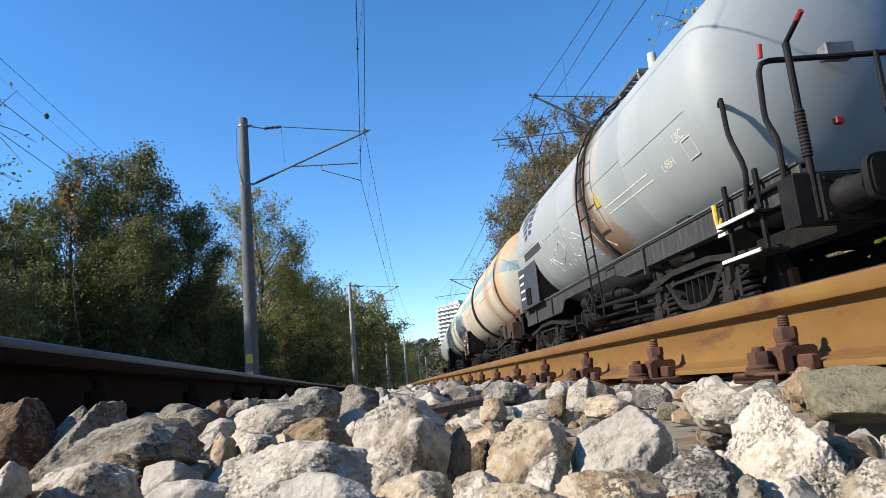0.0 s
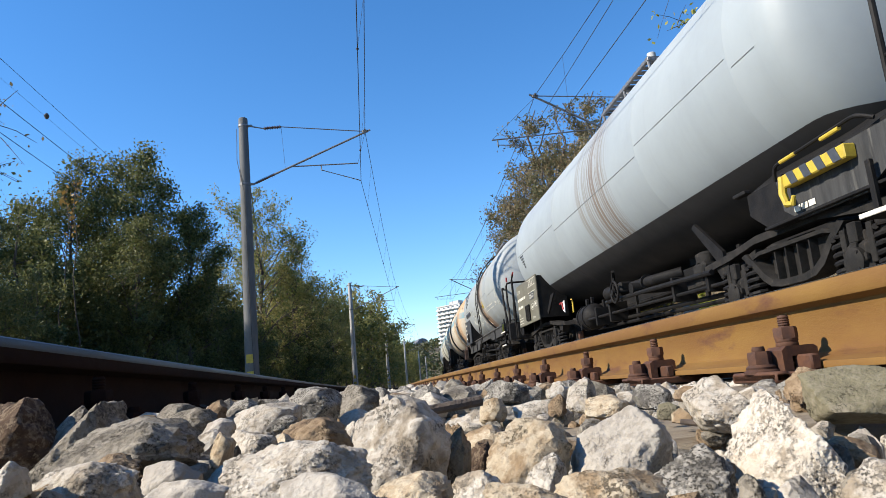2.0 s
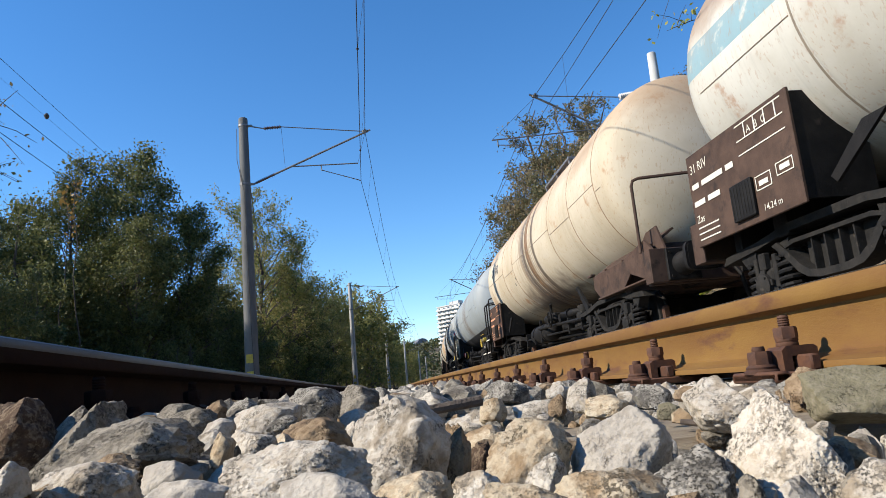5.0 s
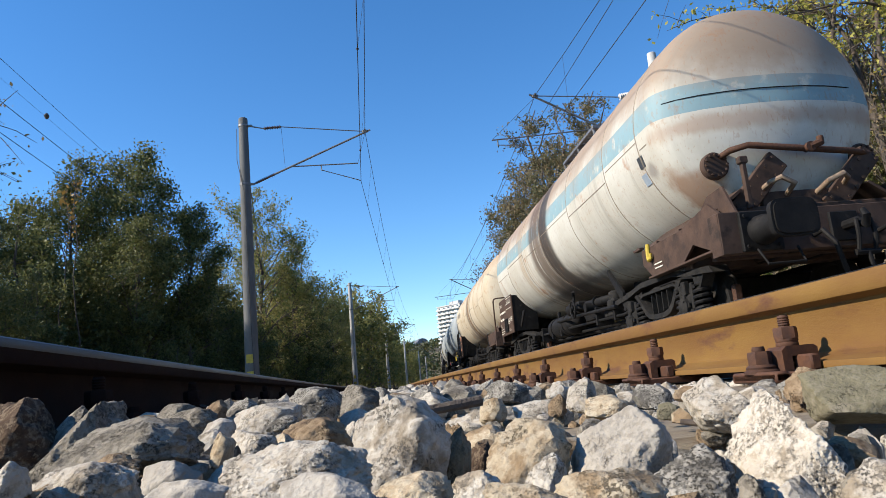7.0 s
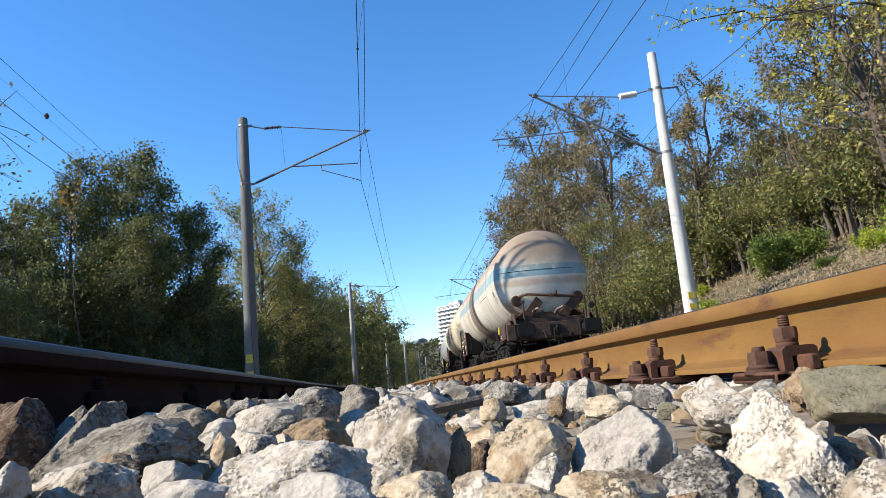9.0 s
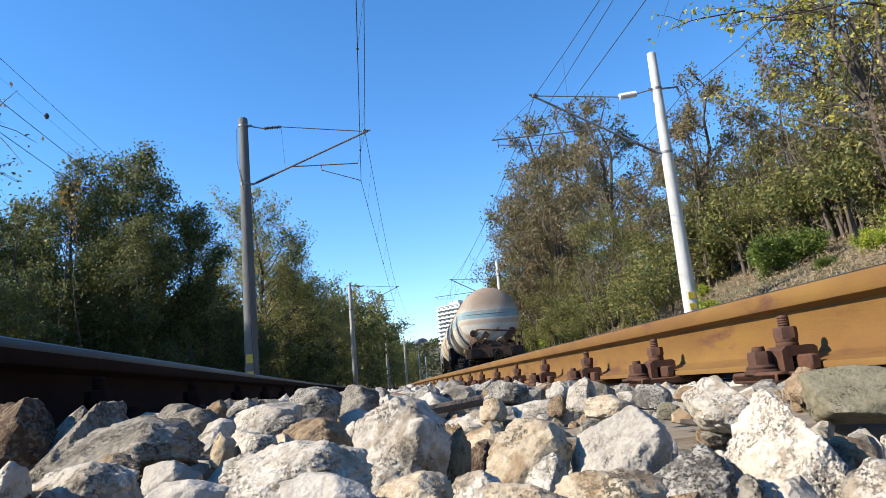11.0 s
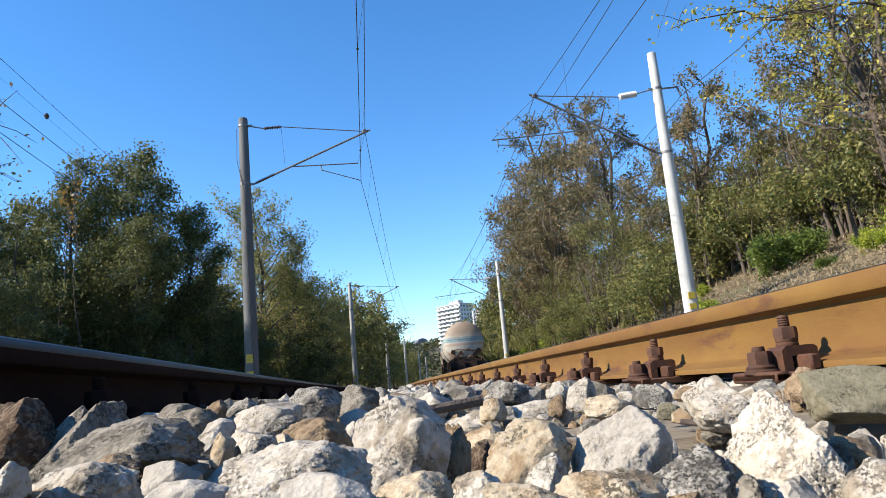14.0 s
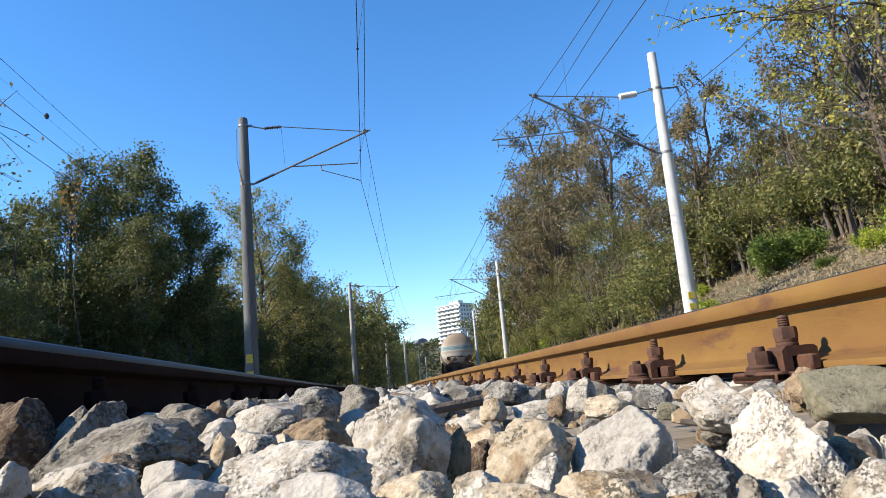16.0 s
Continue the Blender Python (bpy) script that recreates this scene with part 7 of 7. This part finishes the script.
n = 0
while n < 290:
    s, lat = rng.uniform(0.16, 1.5), rng.uniform(-0.62, 0.66)
    wide = 0.06 + s * 0.62
    if abs(lat + SIDE - 0.06 * s) > wide:
        continue
    ob = part("stone", SMALL[n % 14], STONE, ballast)
    a = rng.uniform(0.7, 1.3)
    far = min(1.0, max(0.0, (s - 0.75) / 0.5))
    low = max(0.0, lat - 0.22) * 0.07
    z = bed_height(lat, s) - 0.024 + far * rng.uniform(0, 0.03) - low
    ob.matrix_basis = Matrix.Translation(along(lat, s, z)) @ pose(0, 0, 0, *rng.uniform(-180, 180, 3)) @ Matrix.Diagonal((a * rng.uniform(0.8, 1.3), a, a * rng.uniform(0.65, 1), 1))
    n += 1

pools = [rock_shape(400 + i, 2 - i // 16) for i in range(32)]
for tone, share in ((STONE, 0.62), (STONE_GREY, 0.16), (STONE_DARK, 0.12), (STONE_TAN, 0.10)):
    vs, fs, o = [], [], 0
    for i in range(int(4800 * share)):
        s = 1.15 + 9.5 * rng.uniform() ** 1.9
        lat = rng.uniform(-0.64, 0.66)
        p, f = pools[rng.integers(16) + (16 if s > 3.2 else 0)]
        a = rng.uniform(0.028, 0.062) * (1 + 0.03 * s)
        q = (p * (a / 2 * rng.uniform(0.7, 1.25, 3))) @ np.array(Euler(rng.uniform(-3, 3, 3)).to_matrix())
        on_sleeper = abs(((s - FIRST) / PITCH + 0.5) % 1 - 0.5) * PITCH < 0.13
        low = 0.030 * min(1.0, max(0.0, (lat - 0.05) / 0.3))
        z = rng.uniform(-0.03, 0.028 - low) - low * 0.6
        if on_sleeper and (lat > 0.46 or lat < -0.5):
            continue
        vs.append(q + np.array(along(lat, s, z)))
        fs += [tuple(k + o for k in t) for t in f]
        o += len(p)
    me = bpy.data.meshes.new("ballast")
    me.from_pydata(np.concatenate(vs).tolist(), [], fs)
    me.polygons.foreach_set("use_smooth", [True] * len(fs))
    me.set_sharp_from_angle(angle=radians(20))
    me.materials.append(tone)
    tagged(new("crushed_stone", me), "crushed limestone ballast between the rails", "ballast", kind="stuff")

# loose stones on the shoulders and between the tracks
for tone, share in ((STONE, 0.45), (STONE_GREY, 0.4), (STONE_TAN, 0.15)):
    vs, fs, o = [], [], 0
    for i in range(int(4500 * share)):
        s = rng.uniform(-4, 14)
        lat = rng.choice((-1, 1)) * rng.uniform(0.86, 1.9) if rng.uniform() < 0.6 else rng.uniform(1.9, 3.6)
        p, f = pools[rng.integers(16) + 16]
        a = rng.uniform(0.035, 0.07)
        q = (p * (a / 2 * rng.uniform(0.7, 1.25, 3))) @ np.array(Euler(rng.uniform(-3, 3, 3)).to_matrix())
        vs.append(q + np.array(along(lat, s, rng.uniform(-0.03, -0.005))))
        fs += [tuple(k + o for k in t) for t in f]
        o += len(p)
    me = bpy.data.meshes.new("crushed_stone")
    me.from_pydata(np.concatenate(vs).tolist(), [], fs)
    me.materials.append(tone)
    tagged(new("crushed_stone", me), "crushed limestone ballast on the track shoulder", "ballast", kind="stuff")

# the bed behind the eye
vs, fs, o = [], [], 0
for i in range(1100):
    s, lat = rng.uniform(-5.0, 0.12), rng.uniform(-0.64, 0.64)
    a = rng.uniform(0.03, 0.06)
    if math.hypot(lat + SIDE, s) < 0.17:
        continue
    p, f = pools[rng.integers(16) + 16]
    q = (p * (a / 2 * rng.uniform(0.7, 1.25, 3))) @ np.array(Euler(rng.uniform(-3, 3, 3)).to_matrix())
    vs.append(q + np.array(along(lat, s, rng.uniform(-0.03, 0.004))))
    fs += [tuple(k + o for k in t) for t in f]
    o += len(p)
me = bpy.data.meshes.new("crushed_stone")
me.from_pydata(np.concatenate(vs).tolist(), [], fs)
me.materials.append(STONE)
tagged(new("crushed_stone", me), "crushed limestone ballast between the rails", "ballast", kind="stuff")

# small broken pieces close in, under the larger stones
for tone, share in ((STONE, 0.4), (STONE_GREY, 0.35), (STONE_TAN, 0.25)):
    vs, fs, o = [], [], 0
    for i in range(int(900 * share)):
        s = rng.uniform(0.20, 1.35)
        lat = rng.uniform(-0.5, 0.55)
        p, f = pools[rng.integers(16)]
        a = rng.uniform(0.012, 0.030) * (0.7 + 0.3 * s)
        q = (p * (a / 2 * rng.uniform(0.7, 1.25, 3))) @ np.array(Euler(rng.uniform(-3, 3, 3)).to_matrix())
        low = 0.030 * min(1.0, max(0.0, (lat - 0.05) / 0.3))
        vs.append(q + np.array(along(lat, s, rng.uniform(-0.020, 0.002) - low)))
        fs += [tuple(k + o for k in t) for t in f]
        o += len(p)
    me = bpy.data.meshes.new("chippings")
    me.from_pydata(np.concatenate(vs).tolist(), [], fs)
    me.materials.append(tone)
    tagged(new("chippings", me), "small broken limestone chips between the stones", "ballast", kind="stuff")

# dry sticks among the stones
tw = Form().tube([(0.254, 0.57, 0.005), (0.266, 0.56, 0.003), (0.276, 0.55, -0.005), (0.285, 0.545, -0.008), (0.296, 0.535, -0.012)], [0.0022, 0.0030, 0.0034, 0.0030, 0.0034], 9)
tagged(part("stick", tw, BARK), "dry grey stick lying among the stones", "stick")
tw = Form().tube([(0.021, 0.75, 0.027), (0.064, 0.76, 0.027), (0.122, 0.77, 0.032)], [0.003, 0.0055, 0.006], 9)
tagged(part("stick", tw, BARK), "short grey stick lying across the stones", "stick")


# ---- the distance ----
FACADE = surf("tower_plaster", (0.52, 0.52, 0.51), (0.44, 0.44, 0.43), 0.4, 0.8, 0, 0.05, 6)
FACADE_SIDE = surf("tower_panel", (0.44, 0.44, 0.44), (0.36, 0.36, 0.36), 0.4, 0.8, 0, 0.05, 6)
PANE = surf("window_pane", (0.06, 0.08, 0.10), (0.10, 0.12, 0.14), 0.6, 0.15, 0, 0)
ROOF = surf("slate_roof", (0.10, 0.11, 0.14), (0.14, 0.15, 0.18), 0.8, 0.7, 0, 0.1, 4)
WOODS = leafy("far_woods", (0.035, 0.055, 0.022), (0.09, 0.085, 0.03), 0.2)


def tower(place, turn, wide, deep, floors, label):
    """A block of flats: slab walls, a balcony and windows on every floor, plant room on the roof."""
    b = base("apartment_tower", Matrix.Translation(place) @ pose(0, 0, 0, 0, 0, turn), label, "building", "tower blocks")
    h = floors * 2.9
    part("wall", Form().box(0, 0, h / 2, wide, deep, h, 0.05), FACADE, b)
    part("roof", Form().box(0, 0, h + 0.4, wide + 0.8, deep + 0.8, 0.8, 0.1).box(wide * 0.1, 0, h + 2.0, wide * 0.4, deep * 0.4, 2.6, 0.1), FACADE_SIDE, b)
    slab = Form().box(0, 0, 0, wide, 1.4, 0.22, 0.02).box(0, -0.66, 0.55, wide, 0.10, 0.95, 0.02)
    for k in range(6):
        slab.box(-wide / 2 + k * wide / 5, 0, 0.6, 0.15, 1.3, 1.2, 0.02)
    slab = slab.mesh("balcony", FACADE)
    glass = Form().box(0, 0, 0, 1.7, 0.10, 1.7, 0.02).mesh("window", PANE)
    end = Form().box(0, 0, 0, 0.10, 1.6, 1.5, 0.02).mesh("window", PANE)
    for f in range(floors):
        o = part("balcony", slab, FACADE, b)
        o.location = (0, -deep / 2 - 0.7, f * 2.9 + 0.2)
        for k in range(5):
            o = part("window", glass, PANE, b)
            o.location = (-wide / 2 + (k + 0.5) * wide / 5, -deep / 2 - 0.02, f * 2.9 + 1.6)
        for k in range(4):
            o = part("window", end, PANE, b)
            o.location = (wide / 2 + 0.02, -deep / 2 + (k + 0.5) * deep / 4, f * 2.9 + 1.6)
    return b


tower((66.0, 500, 0.0), -53, 23.5, 11.6, 19, "white tower block with long balconies above the trees")
tower((101.0, 600, -4.0), -53, 23, 12, 22, "pale tower block behind the first one")
h = base("hillside_house", Matrix.Translation((45.0, 560, 29.0)) @ pose(0, 0, 0, 0, 0, 15), "house with a dark slate roof on the wooded hill", "house")
part("wall", Form().box(0, 0, 1.5, 9, 7, 5, 0.05), ROOF, h)
part("roof", Form().prism([(-6.0, 4.0), (-4.6, 6.2), (-2.5, 8.2), (0, 9.0), (2.5, 8.4), (4.6, 6.6), (6.0, 4.0)], -4, 4, 'y'), ROOF, h)

# wooded hills that close the view
hg = Form()
cols = [(-400 + k * 16) for k in range(76)]
deep = [330, 360, 400, 450, 520, 620, 760]
for y in deep:
    for x in cols:
        rise = max(0.0, min(1.0, (y - 330) / 230.0))
        ridge = 33 + 8 * noise.noise(Vector((x * 0.006, y * 0.006, 5))) + max(0, x - 60) * 0.12 + max(0, -x - 20) * 0.06
        hg.v.append((x, y, -4 + rise * ridge + 2.2 * noise.noise(Vector((x * 0.06, y * 0.06, 1))) * rise))
w = len(cols)
hg.f = [(j * w + i, j * w + i + 1, (j + 1) * w + i + 1, (j + 1) * w + i) for j in range(len(deep) - 1) for i in range(w - 1)]
hill = tagged(part("hill", hg, SOIL), "low wooded hill beyond the line", "hill", kind="structure")
rg = np.random.default_rng(21)
cs = []
for i in range(1500):
    x, k = rg.uniform(-120, 260), rg.integers(1, 6)
    y = deep[k] + rg.uniform(-15, 15)
    rise = max(0.0, min(1.0, (y - 330) / 230.0))
    z = -4 + rise * (33 + 8 * noise.noise(Vector((x * 0.006, y * 0.006, 5))) + max(0, x - 60) * 0.12 + max(0, -x - 20) * 0.06)
    c = rg.normal(size=(26, 3))
    c *= (rg.uniform(0.6, 1.0, (26, 1)) / np.linalg.norm(c, axis=1)[:, None]) * np.array((3.2, 3.2, 3.6))
    cs.append(c + np.array((x, y, z + 3.2)))
tagged(new("far_woods", leaf_mesh("far_woods", np.concatenate(cs), 1.5, rg, WOODS, 0.2, 1.2)), "autumn woods covering the distant hill", "woods", kind="stuff")


motions()
